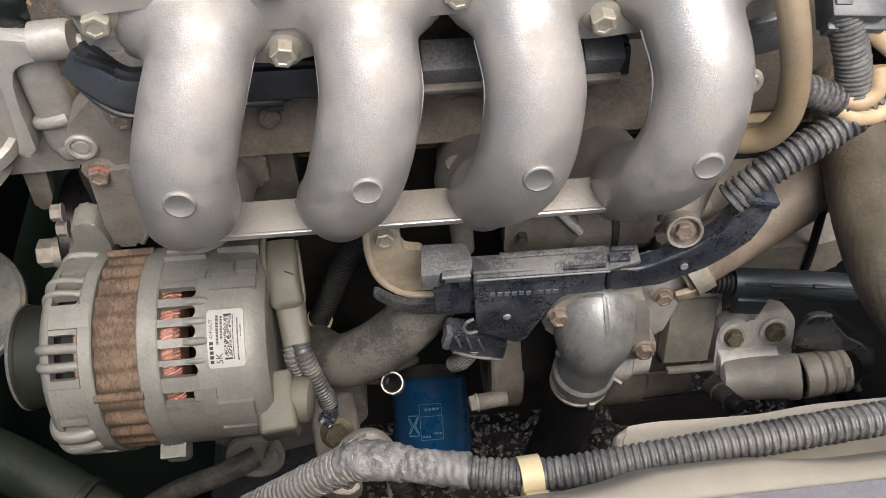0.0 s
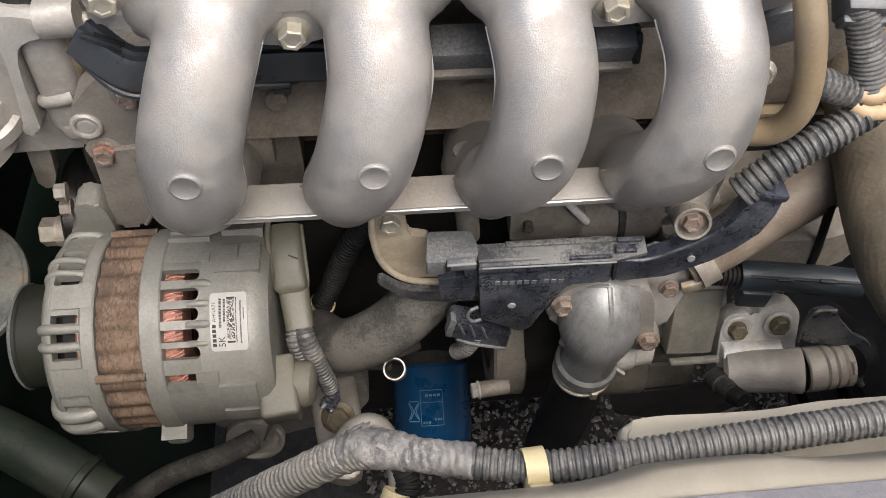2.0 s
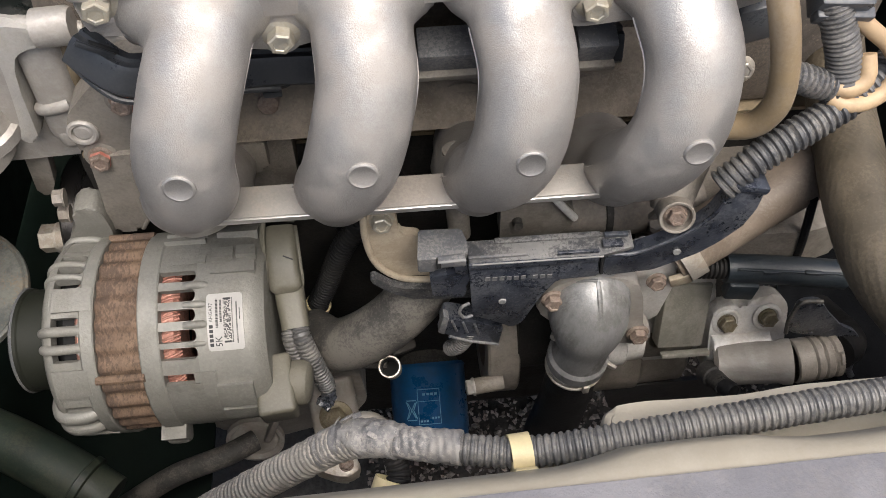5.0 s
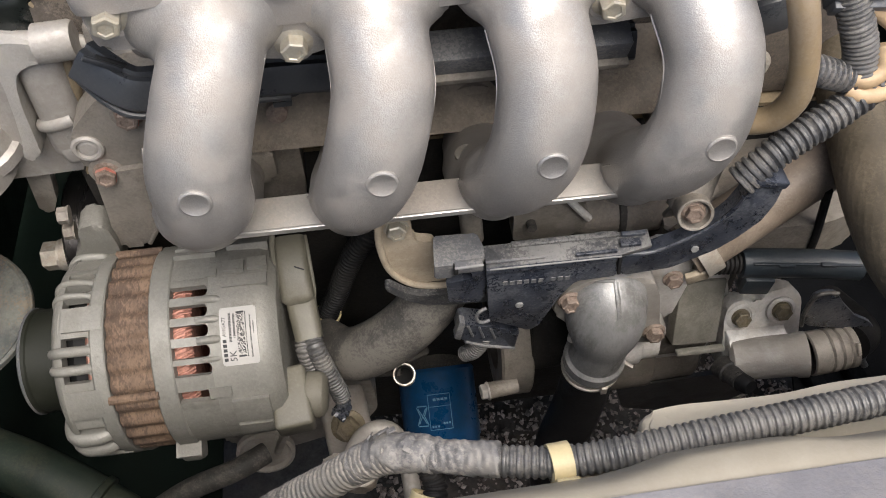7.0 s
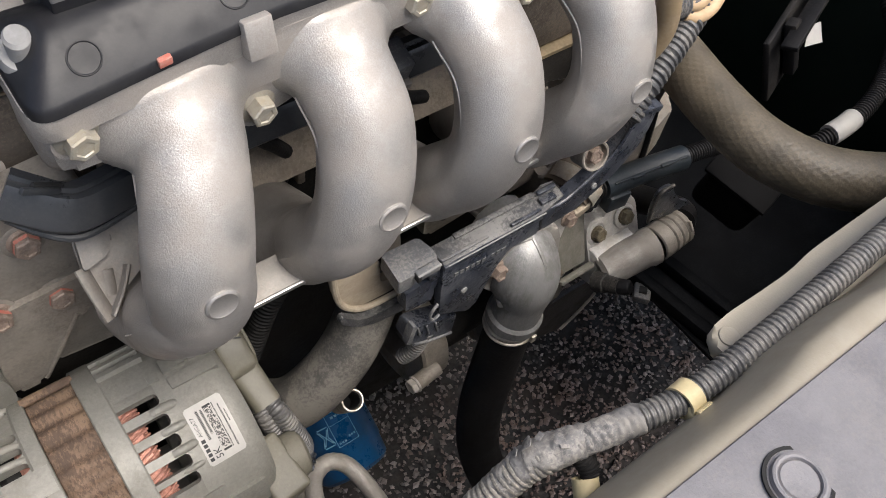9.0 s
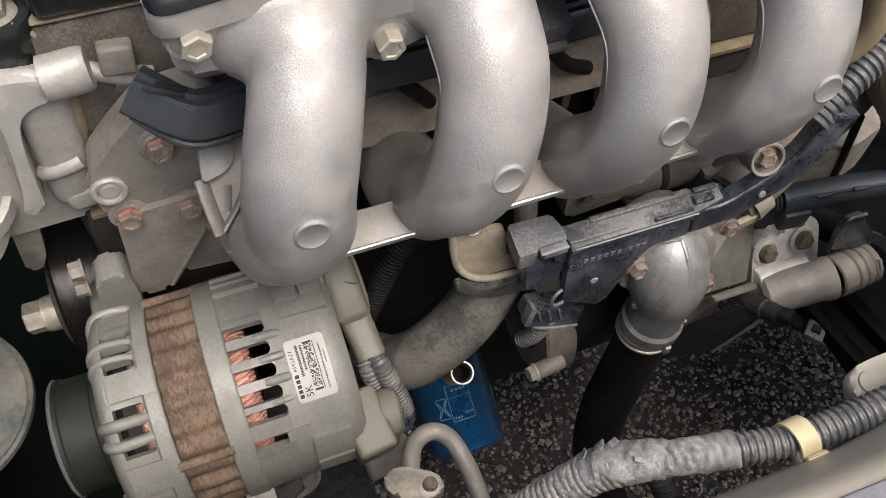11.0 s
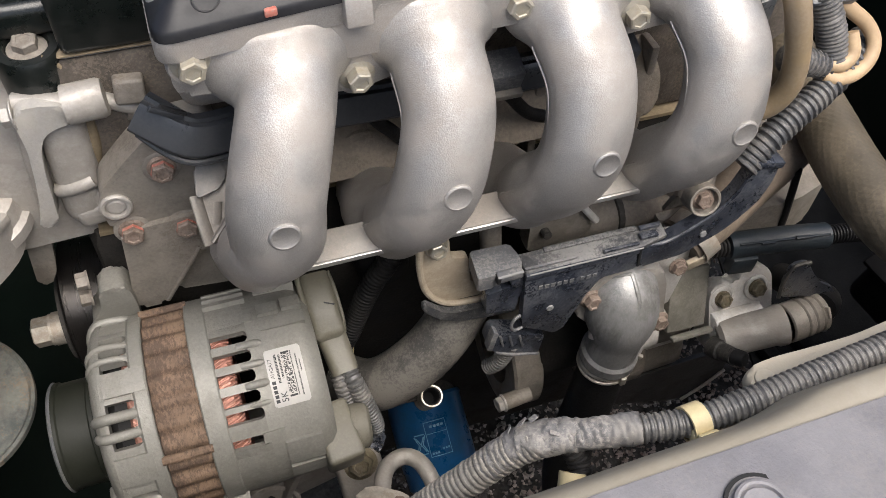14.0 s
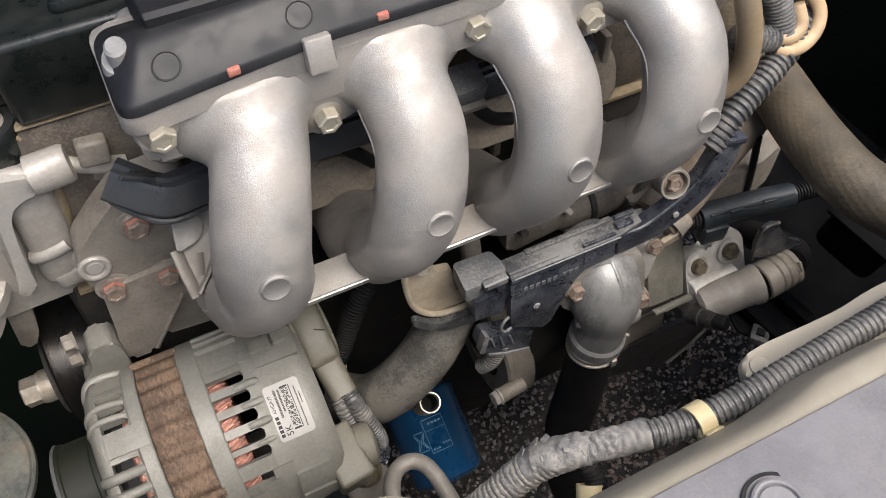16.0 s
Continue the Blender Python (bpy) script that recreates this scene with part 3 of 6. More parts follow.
part("plenum_floor", box((0.005, 0.411, 0.772), (0.30, 0.060, 0.030), 0.008, (0, 0, 0), 3), M_SILVER, manifold)

# ---- plenum cover ----
cover = empty("plenum_cover", (0.0, 0.43, 0.74), "charcoal plastic plenum cover with red paint marks along its seam", "engine cover")


def ring_loft(levels, x0, x1, y0, y1, r, ends=0.35):
    """Rounded rectangles stacked at heights, each drawn in by an inset: (z, inset)."""
    bm = bmesh.new()
    rows = []
    for z, inset in levels:
        side = inset * ends
        out = rounded([(x0 + side, y1 - inset), (x0 + side, y0 + inset), (x1 - side, y0 + inset), (x1 - side, y1 - inset)], max(0.003, r - inset * 0.4), 6)
        n = len(out)
        cutx = [(x, out[i][1]) for i in range(n) if abs(out[i][1] - out[(i + 1) % n][1]) < 1e-6 and abs(out[i][0] - out[(i + 1) % n][0]) > 0.1 for x in ([out[i][0]] + ([-0.12, -0.09, -0.06] if out[i][0] < 0 else [-0.06, -0.09, -0.12]))]
        loop = []
        for p in out:
            loop += [q for q in cutx if q[1] == p[1]] if p in cutx else [p]
        rows.append([bm.verts.new((x, y, z)) for x, y in loop])
    for p, q in zip(rows, rows[1:]):
        for k in range(len(p)):
            bm.faces.new((p[k], p[(k + 1) % len(p)], q[(k + 1) % len(q)], q[k]))
    bm.faces.new(rows[-1])
    bm.faces.new(rows[0][::-1])
    return bm


body = part("cover_body", skew(ring_loft([(0.8002, 0.0), (0.8035, 0.0004), (0.8052, 0.0014), (0.8165, 0.0165), (0.8178, 0.0185), (0.8182, 0.021)], -0.1566, 0.1706, 0.3543, 0.400, 0.0105, 0.85)), M_COVER, cover)
part("cover_top", skew(ring_loft([(0.797, 0.0), (0.8032, 0.0004), (0.8048, 0.0014), (0.8160, 0.0160), (0.8174, 0.0180), (0.8178, 0.020)], -0.1365, 0.1695, 0.3555, 0.432, 0.008)), M_COVER, cover)
part("cover_ridge", prism([(0.3730, 0.812), (0.3735, 0.8205), (0.3755, 0.8225), (0.386, 0.8225), (0.400, 0.8240), (0.420, 0.8220), (0.426, 0.812)], (-0.134, 0, 0), (0, 1, 0), (0, 0, 1), 0.285, 0.0012, 2), M_COVER, cover)
for x in (-0.1320, -0.0735, 0.010, 0.085):
    part("moulding_ring", skew(lathe([(-0.0004, 0.0062), (0.0005, 0.0060), (0.0006, 0.0056), (0.0002, 0.0053), (0.0002, 0)], (x, 0.3637, 0.8112), (0, -0.60, 0.80), 28)), M_COVER, body)
for x in (-0.1075, -0.0390, 0.052):
    part("paint_mark", skew(box((x, 0.3551, 0.8036), (0.0055, 0.0036, 0.0034), 0.0007)), M_RED, body, "red paint mark")
stud = part("corner_boss", skew(lathe([(-0.02, 0.0084), (-0.002, 0.0080), (0.001, 0.0070), (0.0012, 0)], (-0.1478, 0.3790, 0.8080), (0, -0.1, 1), 22)), M_PALEBOSS, cover)
part("stud", skew(lathe([(0, 0.0046), (0.008, 0.0046), (0.0092, 0.0036), (0.0092, 0)], (-0.1478, 0.3785, 0.8080), (0, -0.1, 1), 16)), M_PALEBOSS, stud)

# ---- engine: block, head, valve cover ----
engine = empty("engine", (0.0, 0.60, 0.20), "dusty four-cylinder engine block and aluminium cylinder head", "engine")
# Block and pan are coloured as dark as the shade around them.
part("engine_block", box((0.02, 0.60, 0.40), (0.50, 0.34, 0.42), 0.015), M_DEEPSHADE, engine)
part("oil_pan", box((0.02, 0.62, 0.17), (0.42, 0.26, 0.10), 0.02), M_DEEPSHADE, engine)
head = part("cylinder_head", box((0.03, 0.585, 0.672), (0.50, 0.296, 0.124), 0.006), M_HEADWALL, engine)
part("head_gasket", box((0.03, 0.58, 0.608), (0.502, 0.298, 0.003), 0.0), M_GASKET, engine)
for i, bx in enumerate(BX):
    if i:
        part("intake_port", lathe([(0, 0.024), (0.016, 0.022), (0.018, 0.019), (0.018, 0)], (bx - 0.018, 0.434, 0.640), (0, -1, 0), 28), M_DUSTTAN, head)
    part("head_rib", box((bx + 0.022, 0.428, 0.645), (0.006, 0.018, 0.075), 0.002), M_ENGINE, head)
part("port_flange", prism(rounded([(-0.125, 0.0), (0.140, 0.0), (0.150, 0.024), (0.140, 0.064), (-0.125, 0.064)], 0.010), (0, 0.408, 0.636), (1, 0, 0), (0, 0.66, 0.75), 0.008, 0.0015), M_DUSTTAN, engine)

valve = empty("valve_cover", (0.0, 0.62, 0.74), "glossy black valve cover with bolted lugs", "valve cover")
vbody = part("cover_body", box((0.0425, 0.594, 0.7605), (0.495, 0.318, 0.048), 0.004, (0, 0, 0), 3), M_GLOSS, valve)
part("cover_apron", box((-0.2420, 0.560, 0.748), (0.086, 0.216, 0.020), 0.006, (0, 0, 0), 3), M_GLOSS, valve)
part("cover_deck", box((0.055, 0.62, 0.792), (0.46, 0.28, 0.05), 0.014, (0, 0, 0), 3), M_GLOSS, valve)
part("seam_gasket", box((0.04, 0.596, 0.7352), (0.4955, 0.3185, 0.0014), 0.0008), M_GASKET, valve)
for y, z, w in ((0.452, 0.786, 0.008), (0.50, 0.818, 0.010), (0.545, 0.819, 0.016), (0.60, 0.819, 0.012)):
    part("raised_rib", box((0.05, y, z), (0.44, w, 0.010), 0.004), M_GLOSS, vbody)
for i, (x, y) in enumerate(((-0.2215, 0.4495), (-0.235, 0.56), (0.24, 0.4555))):
    lug = part("cover_lug", lathe([(-0.034, 0.0185), (-0.004, 0.0182), (0.0, 0.0160), (0.0, 0.0115), (-0.003, 0.0105), (-0.003, 0)], (x, y, 0.738), (0, -0.12, 1), 28), M_GLOSS, valve)
    part("cover_bolt", bolt_mesh((x, y, 0.735), (0, -0.12, 1), 0.0068, 1.5, 0.75, 0.4 + i), M_BRACKET, lug, "dull flanged bolt")

# chain case and mount arm at the engine's end
case = empty("chain_case", (-0.25, 0.45, 0.60), "cast aluminium chain case with stained sealant seam", "engine casting")
cbody = part("case_body", front([(-0.300, 0.598), (-0.214, 0.602), (-0.186, 0.618), (-0.184, 0.735), (-0.206, 0.735), (-0.208, 0.709), (-0.30, 0.709)], 0.440, 0.05, 0.003, 0.008), M_CAST, case)
part("upright_rib", front([(-0.2370, 0.708), (-0.2350, 0.7175), (-0.2240, 0.7185), (-0.2080, 0.7150), (-0.2080, 0.7035), (-0.2190, 0.7020), (-0.2262, 0.6975), (-0.2303, 0.6880), (-0.2332, 0.6720), (-0.2372, 0.6320), (-0.2492, 0.6300), (-0.2440, 0.6450), (-0.2400, 0.6660), (-0.2365, 0.6900)], 0.4235, 0.024, 0.0030, 0.005), M_PALERIB, cbody)
part("rib_root", box((-0.2385, 0.4420, 0.672), (0.010, 0.020, 0.080), 0.004, (0, 6, 0), 3), M_CAST, cbody)
part("cross_rib", tube([(-0.236, 0.436, 0.713), (-0.215, 0.431, 0.712), (-0.200, 0.430, 0.711)], 0.0060, 14, 0.006), M_CAST, cbody)
part("bolt_barrel", lathe([(0, 0.0108), (0.018, 0.0108), (0.0205, 0.0096), (0.0205, 0)], (-0.211, 0.430, 0.711), (1, 0, 0.05), 24), M_CAST, cbody)
part("barrel_bolt", bolt_mesh((-0.236, 0.430, 0.711), (-1, 0, 0), 0.0065, 1.3), M_CAST, cbody)
part("swollen_web", box((-0.2195, 0.4385, 0.664), (0.026, 0.022, 0.086), 0.0095, (0, 3, 0), 4), M_CAST, cbody)
part("web_lump", tube([(-0.2310, 0.4330, 0.6500), (-0.2270, 0.4300, 0.6525), (-0.2190, 0.4290, 0.6545), (-0.2120, 0.4300, 0.6560)], 0.0048, 14, 0.003), M_CAST, cbody)
part("lower_pad", box((-0.219, 0.434, 0.628), (0.020, 0.014, 0.018), 0.005, (0, -8, 0), 3), M_CAST, cbody)
part("sealant_seam", tube([(-0.2030, 0.4375, 0.7000), (-0.2045, 0.4370, 0.6870), (-0.2060, 0.4370, 0.6740), (-0.2085, 0.4375, 0.6600), (-0.2100, 0.4385, 0.6520)], lambda t: 0.0022 + 0.0018 * math.sin(t * 3.0), 12, 0.003, side=(1, 0, 0), flat=0.8), M_GASKET, cbody)
part("sealant_seam", tube([(-0.2150, 0.4390, 0.7360), (-0.2080, 0.4385, 0.7300), (-0.2060, 0.4385, 0.7230)], 0.0016, 8, 0.003, flat=0.8), M_GASKET, cbody)
part("cross_web", tube([(-0.1960, 0.4370, 0.7080), (-0.1870, 0.4350, 0.7030), (-0.1760, 0.4350, 0.6980), (-0.1660, 0.4370, 0.6940)], lambda t: 0.0042 + 0.0012 * t, 14, 0.003), M_CAST, cbody)
part("case_shoulder", front([(-0.2120, 0.7000), (-0.1960, 0.6900), (-0.1350, 0.6880), (-0.1300, 0.7120), (-0.1320, 0.7362), (-0.2060, 0.7362)], 0.4395, 0.020, 0.0030, 0.004), M_CAST, cbody)
part("square_boss", box((-0.1780, 0.4350, 0.7120), (0.0160, 0.0150, 0.0150), 0.0022, (-8, 6, 0), 3), M_BRACKET, cbody)
part("lower_swell", box((-0.2120, 0.4370, 0.6340), (0.0280, 0.0180, 0.0320), 0.0080, (0, 14, 0), 4), M_CAST, cbody)
part("cast_pad", box((-0.1755, 0.4400, 0.6950), (0.016, 0.016, 0.014), 0.003, (10, 15, 0)), M_ENGINE, cbody)
arm = empty("engine_mount", (-0.29, 0.40, 0.62), "cast aluminium engine mount arm with a large dusty nut", "engine mount")
ab = part("arm_body", prism(rounded([(-0.345, 0.372), (-0.282, 0.398), (-0.262, 0.425), (-0.262, 0.47), (-0.345, 0.47), (-0.37, 0.40)], 0.014), (0, 0, 0.612), (1, 0, 0), (0, 1, 0), 0.03, 0.005, 3), M_CAST, arm)
part("mount_nut", lathe([(0, 0.031), (0.008, 0.0305), (0.010, 0.027), (0.021, 0.025), (0.023, 0.019), (0.033, 0.0165), (0.036, 0.012), (0.036, 0)], (-0.284, 0.447, 0.624), (0, -0.15, 1), 28), M_CAST, ab)
part("arm_rib", box((-0.275, 0.41, 0.645), (0.006, 0.04, 0.008), 0.002, (0, 0, -40)), M_CAST, ab)

# alternator bracket with plug and bolts
br = empty("alternator_bracket", (-0.18, 0.42, 0.58), "dusty cast bracket with red-marked bolts above the alternator", "bracket")
plate = part("bracket_plate", front([(-0.174, 0.699), (-0.192, 0.682), (-0.2075, 0.6655), (-0.211, 0.650), (-0.208, 0.632), (-0.194, 0.624), (-0.172, 0.620), (-0.140, 0.618), (-0.130, 0.640), (-0.140, 0.702)], 0.408, 0.022, 0.003, 0.006), M_BRACKET, br)
part("plug", lathe([(0, 0.0090), (0.003, 0.0090), (0.004, 0.0078), (0.0038, 0.0062), (0.0020, 0.0056), (0.0032, 0.0040), (0.0032, 0)], (-0.202, 0.409, 0.653), (0, -1, 0.1), 24), M_CAST, plate)
for i, (x, z) in enumerate(((-0.198, 0.632), (-0.168, 0.628), (-0.172, 0.676))):
    part("bolt_washer", lathe([(0, 0.0105), (0.0012, 0.0104), (0.0016, 0.0096), (0.0016, 0)], (x, 0.4082, z), (0, -1, 0.1), 24), M_BRACKET, plate)
    b = part("bracket_bolt", bolt_mesh((x, 0.4070, z), (0, -1, 0.1), 0.0064, 1.25, 0.9, 0.3 + i), M_RUSTBOLT, plate, "rusty flanged bolt")
    part("paint_mark", lathe([(0.0024, 0.0066), (0.0046, 0.0066), (0.0046, 0.0060)], (x, 0.4068, z), (0, -1, 0.1), 6, phase=0.3 + i), M_RED, b, "faded red paint round the head")
part("lower_arm", front([(-0.205, 0.634), (-0.2085, 0.597), (-0.2125, 0.568), (-0.2095, 0.5615), (-0.192, 0.5615), (-0.179, 0.585), (-0.163, 0.609), (-0.10, 0.612), (-0.10, 0.640)], 0.404, 0.022, 0.004, 0.005), M_BRACKET, br)
part("arm_web", front([(-0.186, 0.620), (-0.186, 0.560), (-0.150, 0.556), (-0.090, 0.545), (-0.085, 0.600), (-0.085, 0.632)], 0.414, 0.022, 0.004, 0.005), M_BRACKET, br)
part("arm_ridge", tube([(-0.1925, 0.4055, 0.563), (-0.1790, 0.4045, 0.585), (-0.1640, 0.4050, 0.608)], 0.0018, 10, 0.004), M_BRACKET, br)
part("tie_bar", front([(-0.268, 0.600), (-0.252, 0.600), (-0.2590, 0.562), (-0.2660, 0.548), (-0.2740, 0.552)], 0.452, 0.010, 0.002, 0.003), M_BRACKET, br)

# idler pulley and its bolt
idler = empty("idler_pulley", (-0.262, 0.470, 0.487), "worn black idler pulley with a large hexagon bolt", "pulley")
part("pulley_wheel", lathe([(0, 0.018), (0, 0.0475), (0.002, 0.0500), (0.006, 0.0482), (0.032, 0.0482), (0.036, 0.0500), (0.038, 0.0475), (0.038, 0)], (-0.266, 0.474, 0.494), (1, 0, 0), 56), M_POLISHED, idler)
part("hub", lathe([(-0.006, 0), (-0.006, 0.034), (0.004, 0.036), (0.004, 0)], (-0.266, 0.472, 0.489), (1, 0, 0), 40), M_DARK, idler)
part("pulley_bolt", bolt_mesh((-0.281, 0.461, 0.489), (-1, 0, 0), 0.0112, 1.05, 1.1), M_STEEL, idler)
part("bolt_spacer", lathe([(0, 0.0125), (0.012, 0.0125), (0.012, 0)], (-0.282, 0.461, 0.489), (1, 0, 0), 24), M_STEEL, idler)

# ---- alternator ----
AY, AZ, AR = 0.352, 0.518, 0.0635
alt = empty("alternator", (-0.17, AY, AZ), "grey cast aluminium alternator with rusty laminated core and copper windings", "alternator")
bm = bmesh.new()
rows = []
for x, dr in ((-0.2095, -0.004), (-0.2095, -0.0012), (-0.2088, -0.0004), (-0.2025, -0.0004), (-0.1960, -0.0004), (-0.1895, -0.0004), (-0.1838, -0.0004), (-0.1831, -0.0012), (-0.1831, -0.004)):
    rows.append([bm.verts.new(on_turn(AY, AZ, x, k * 1.5, AR + dr + (0.0014 * max(-1.0, min(0.75, 1.15 * math.sin(radians(k * 1.5 * 30)))) if dr > -0.003 else 0) + 0.0003 * noise.noise(Vector((x * 300, k * 0.15, 0))))) for k in range(240)])
for p, q in zip(rows, rows[1:]):
    for k in range(240):
        bm.faces.new((p[k], p[(k + 1) % 240], q[(k + 1) % 240], q[k]))
core = part("stator_core", bm, M_STATOR, alt, "rusty brown laminated core", 60)
for a in (33, 129, -58):
    part("through_bolt", tube([on_turn(AY, AZ, x, a, AR + 0.0015) for x in (-0.211, -0.197, -0.182)], 0.0028, 10, 0.02), M_STATOR, core)
# Near-black drum stands for the shade inside the housing slots.
part("copper_winding", lathe([(0, 0.03), (0, 0.050), (0.006, 0.0545), (0.055, 0.0545), (0.06, 0.050), (0.06, 0.03)], (-0.237, AY, AZ), (1, 0, 0), 60), M_HOLESHADE, alt, "inner drum coloured dark for the shade behind the slots")
wind = part("winding_end", lathe([(0, 0.030), (0, 0.053), (0.003, 0.0565), (0.010, 0.0565), (0.013, 0.053), (0.013, 0.03)], (-0.1745, AY, AZ), (1, 0, 0), 60), M_COPPER, alt, "copper wire winding")
wind2 = part("winding_end", lathe([(0, 0.030), (0, 0.053), (0.003, 0.0560), (0.007, 0.0560), (0.010, 0.053), (0.010, 0.03)], (-0.2255, AY, AZ), (1, 0, 0), 60), M_COPPER, alt, "copper wire winding")
rng = random.Random(3)
for k in range(56):
    a = -20 + k * 2.9 + rng.uniform(-0.6, 0.6)
    part("wire", tube([on_turn(AY, AZ, -0.1745, a - 2, 0.0545), on_turn(AY, AZ, -0.170, a, 0.0575), on_turn(AY, AZ, -0.165, a + 1.5, 0.0570), on_turn(AY, AZ, -0.161, a + 3, 0.054)], 0.0008, 6, 0.004), M_COPPER, wind)


rear = part("rear_housing", lathe([(0, 0.050), (0, AR + 0.0012), (0.0008, AR + 0.002), (0.0115, AR + 0.002), (0.0125, AR + 0.0012), (0.0125, 0.050)], (-0.1838, AY, AZ), (1, 0, 0), 72), M_ALT, alt)
# slotted band: bars between the openings
OPEN = [(25.5, 32.5), (41.0, 47.6), (50.6, 57.2), (61.8, 68.4), (72.6, 79.4), (84.2, 91.0)]


def drum_slab(outline, r0, r1):
    """A plate cut to an outline of (along the axis, angle) and bent onto the alternator's drum."""
    bm = bmesh.new()
    low, high = ([bm.verts.new(on_turn(AY, AZ, x, a, r)) for x, a in outline] for r in (r0, r1))
    n = len(low)
    top = bm.faces.new(high)
    for k in range(n):
        bm.faces.new((low[k], low[(k + 1) % n], high[(k + 1) % n], high[k]))
    bmesh.ops.bevel(bm, geom=list(top.edges), offset=0.0005, segments=2, profile=0.5, affect="EDGES", clamp_overlap=True)
    return bm


def window_edge(slot, x0, x1, up, corner):
    """The rounded edge of a window from x0 to x1: its upper side, or its lower one."""
    c, h = (slot[0] + slot[1]) / 2, (slot[1] - slot[0]) / 2
    r, turn = AR * radians(h) * corner, [radians(15 * k) for k in range(7)]
    end = [(r * (1 - math.cos(f)), c + (h if up else -h) * math.sin(f)) for f in turn]
    return [(x0 + d, a) for d, a in end] + [(x1 - d, a) for d, a in end[::-1]]


def windowed_band(slots, x0, x1, first, last, r0, r1, parent, corner):
    """A band round the drum, pierced by rounded windows; one bar between each two."""
    for lo, hi in zip([None] + slots, slots + [None]):
        a = lo[1] if lo else first
        b = hi[0] if hi else last
        low = window_edge(lo, x0, x1, True, corner) if lo else [(x0, b - 5), (x1, b - 5)]
        high = window_edge(hi, x0, x1, False, corner) if hi else [(x0, a + 5), (x1, a + 5)]
        if b - a < 12:
            part("housing_bar", drum_slab(low + high[::-1], r0, r1), M_ALT, parent)
            continue
        if lo:
            part("housing_bar", drum_slab(low + [(x1, a + 5), (x0, a + 5)], r0, r1), M_ALT, parent)
        if hi:
            part("housing_bar", drum_slab([(x0, b - 5), (x1, b - 5)] + high[::-1], r0, r1), M_ALT, parent)
        a, b = a + (5 if lo else 0), b - (5 if hi else 0)
        part("housing_wall", drum_patch(bmesh.new(), AY, AZ, x0, x1, a, b, r0, r1, max(2, int((b - a) / 4))), M_ALT, parent)


windowed_band(OPEN, -0.1738, -0.1490, -75.0, 200.0, AR - 0.0035, AR + 0.0008, rear, 0.7)
for lo, hi in zip(OPEN[1:], OPEN[2:]):
    m, w = (lo[1] + hi[0]) / 2, AR * radians(hi[0] - lo[1]) / 2
    part("bar_finger", tube([on_turn(AY, AZ, x, m, AR + h) for x, h in ((-0.1560, -0.0008), (-0.1530, 0.0002), (-0.1480, 0.0006), (-0.1450, -0.0002), (-0.1430, -0.0018))], w, 12, 0.003, flat=1.0), M_ALT, rear)
part("rear_drum", lathe([(0, 0.046), (0, AR + 0.0006), (0.030, AR - 0.0005), (0.036, AR - 0.003), (0.040, AR - 0.008), (0.040, 0.02), (0.040, 0)], (-0.1492, AY, AZ), (1, 0, 0), 72), M_ALT, rear)
for a0, a1, x0, x1, h in ((98, 106, -0.1405, -0.1275, 0.0026), (99, 107, -0.1255, -0.1135, 0.0026), (88, 95, -0.1405, -0.1135, 0.0014), (96, 101, -0.1500, -0.1440, 0.0020), (8, 24, -0.141, -0.119, 0.0026), (-8, 4, -0.141, -0.113, 0.0022), (-30, -17, -0.186, -0.170, 0.010), (27, 33, -0.153, -0.140, 0.002), (120, 134, -0.140, -0.114, 0.004)):
    part("cast_pad", drum_patch(bmesh.new(), AY, AZ, x0, x1, a0, a1, AR - 0.006, AR + h, 5, 0.0014), M_ALT, rear)
for a in (111, 119, 127):
    part("cooling_fin", drum_patch(bmesh.new(), AY, AZ, -0.172, -0.146, a + 2.3, a + 5.6, AR - 0.004, AR + 0.004, 2, 0.0008), M_ALT, rear)

fronth = part("front_housing", lathe([(0, 0.050), (0, AR + 0.0012), (0.0008, AR + 0.002), (0.0075, AR + 0.002), (0.009, AR + 0.0005), (0.009, 0.05)], (-0.2097, AY, AZ), (-1, 0, 0), 72), M_ALT, alt)
part("front_shoulder", lathe([(0, AR - 0.008), (0, AR + 0.0008), (0.003, AR + 0.0004), (0.006, AR - 0.0022), (0.0085, AR - 0.007), (0.0095, AR - 0.014), (0.0095, 0.022), (0.0095, 0)], (-0.2345, AY, AZ), (-1, 0, 0), 72), M_ALT, fronth)
FAN = [(-52.0, -48.0), (-42.0, -38.0), (-13.0, -9.0), (-1.0, 3.4), (11.4, 15.6), (44.4, 49.0), (54.0, 58.6), (64.0, 68.6), (85.6, 91.0), (94.6, 100.2), (104.0, 109.6), (128.0, 132.0), (138.0, 142.0)]
windowed_band(FAN, -0.2365, -0.2182, -75.0, 200.0, AR - 0.005, AR + 0.0006, fronth, 1.15)
for lo, hi in zip(FAN, FAN[1:]):
    if hi[0] - lo[1] < 9:
        m, w = (lo[1] + hi[0]) / 2, AR * radians(hi[0] - lo[1]) / 2
        part("bar_finger", tube([on_turn(AY, AZ, x, m, AR + h) for x, h in ((-0.2190, -0.0014), (-0.2230, 0.0004), (-0.2290, 0.0012), (-0.2350, 0.0010), (-0.2395, -0.0020), (-0.2420, -0.0075), (-0.2426, -0.0150))], w * 1.08, 14, 0.002), M_ALT, fronth)
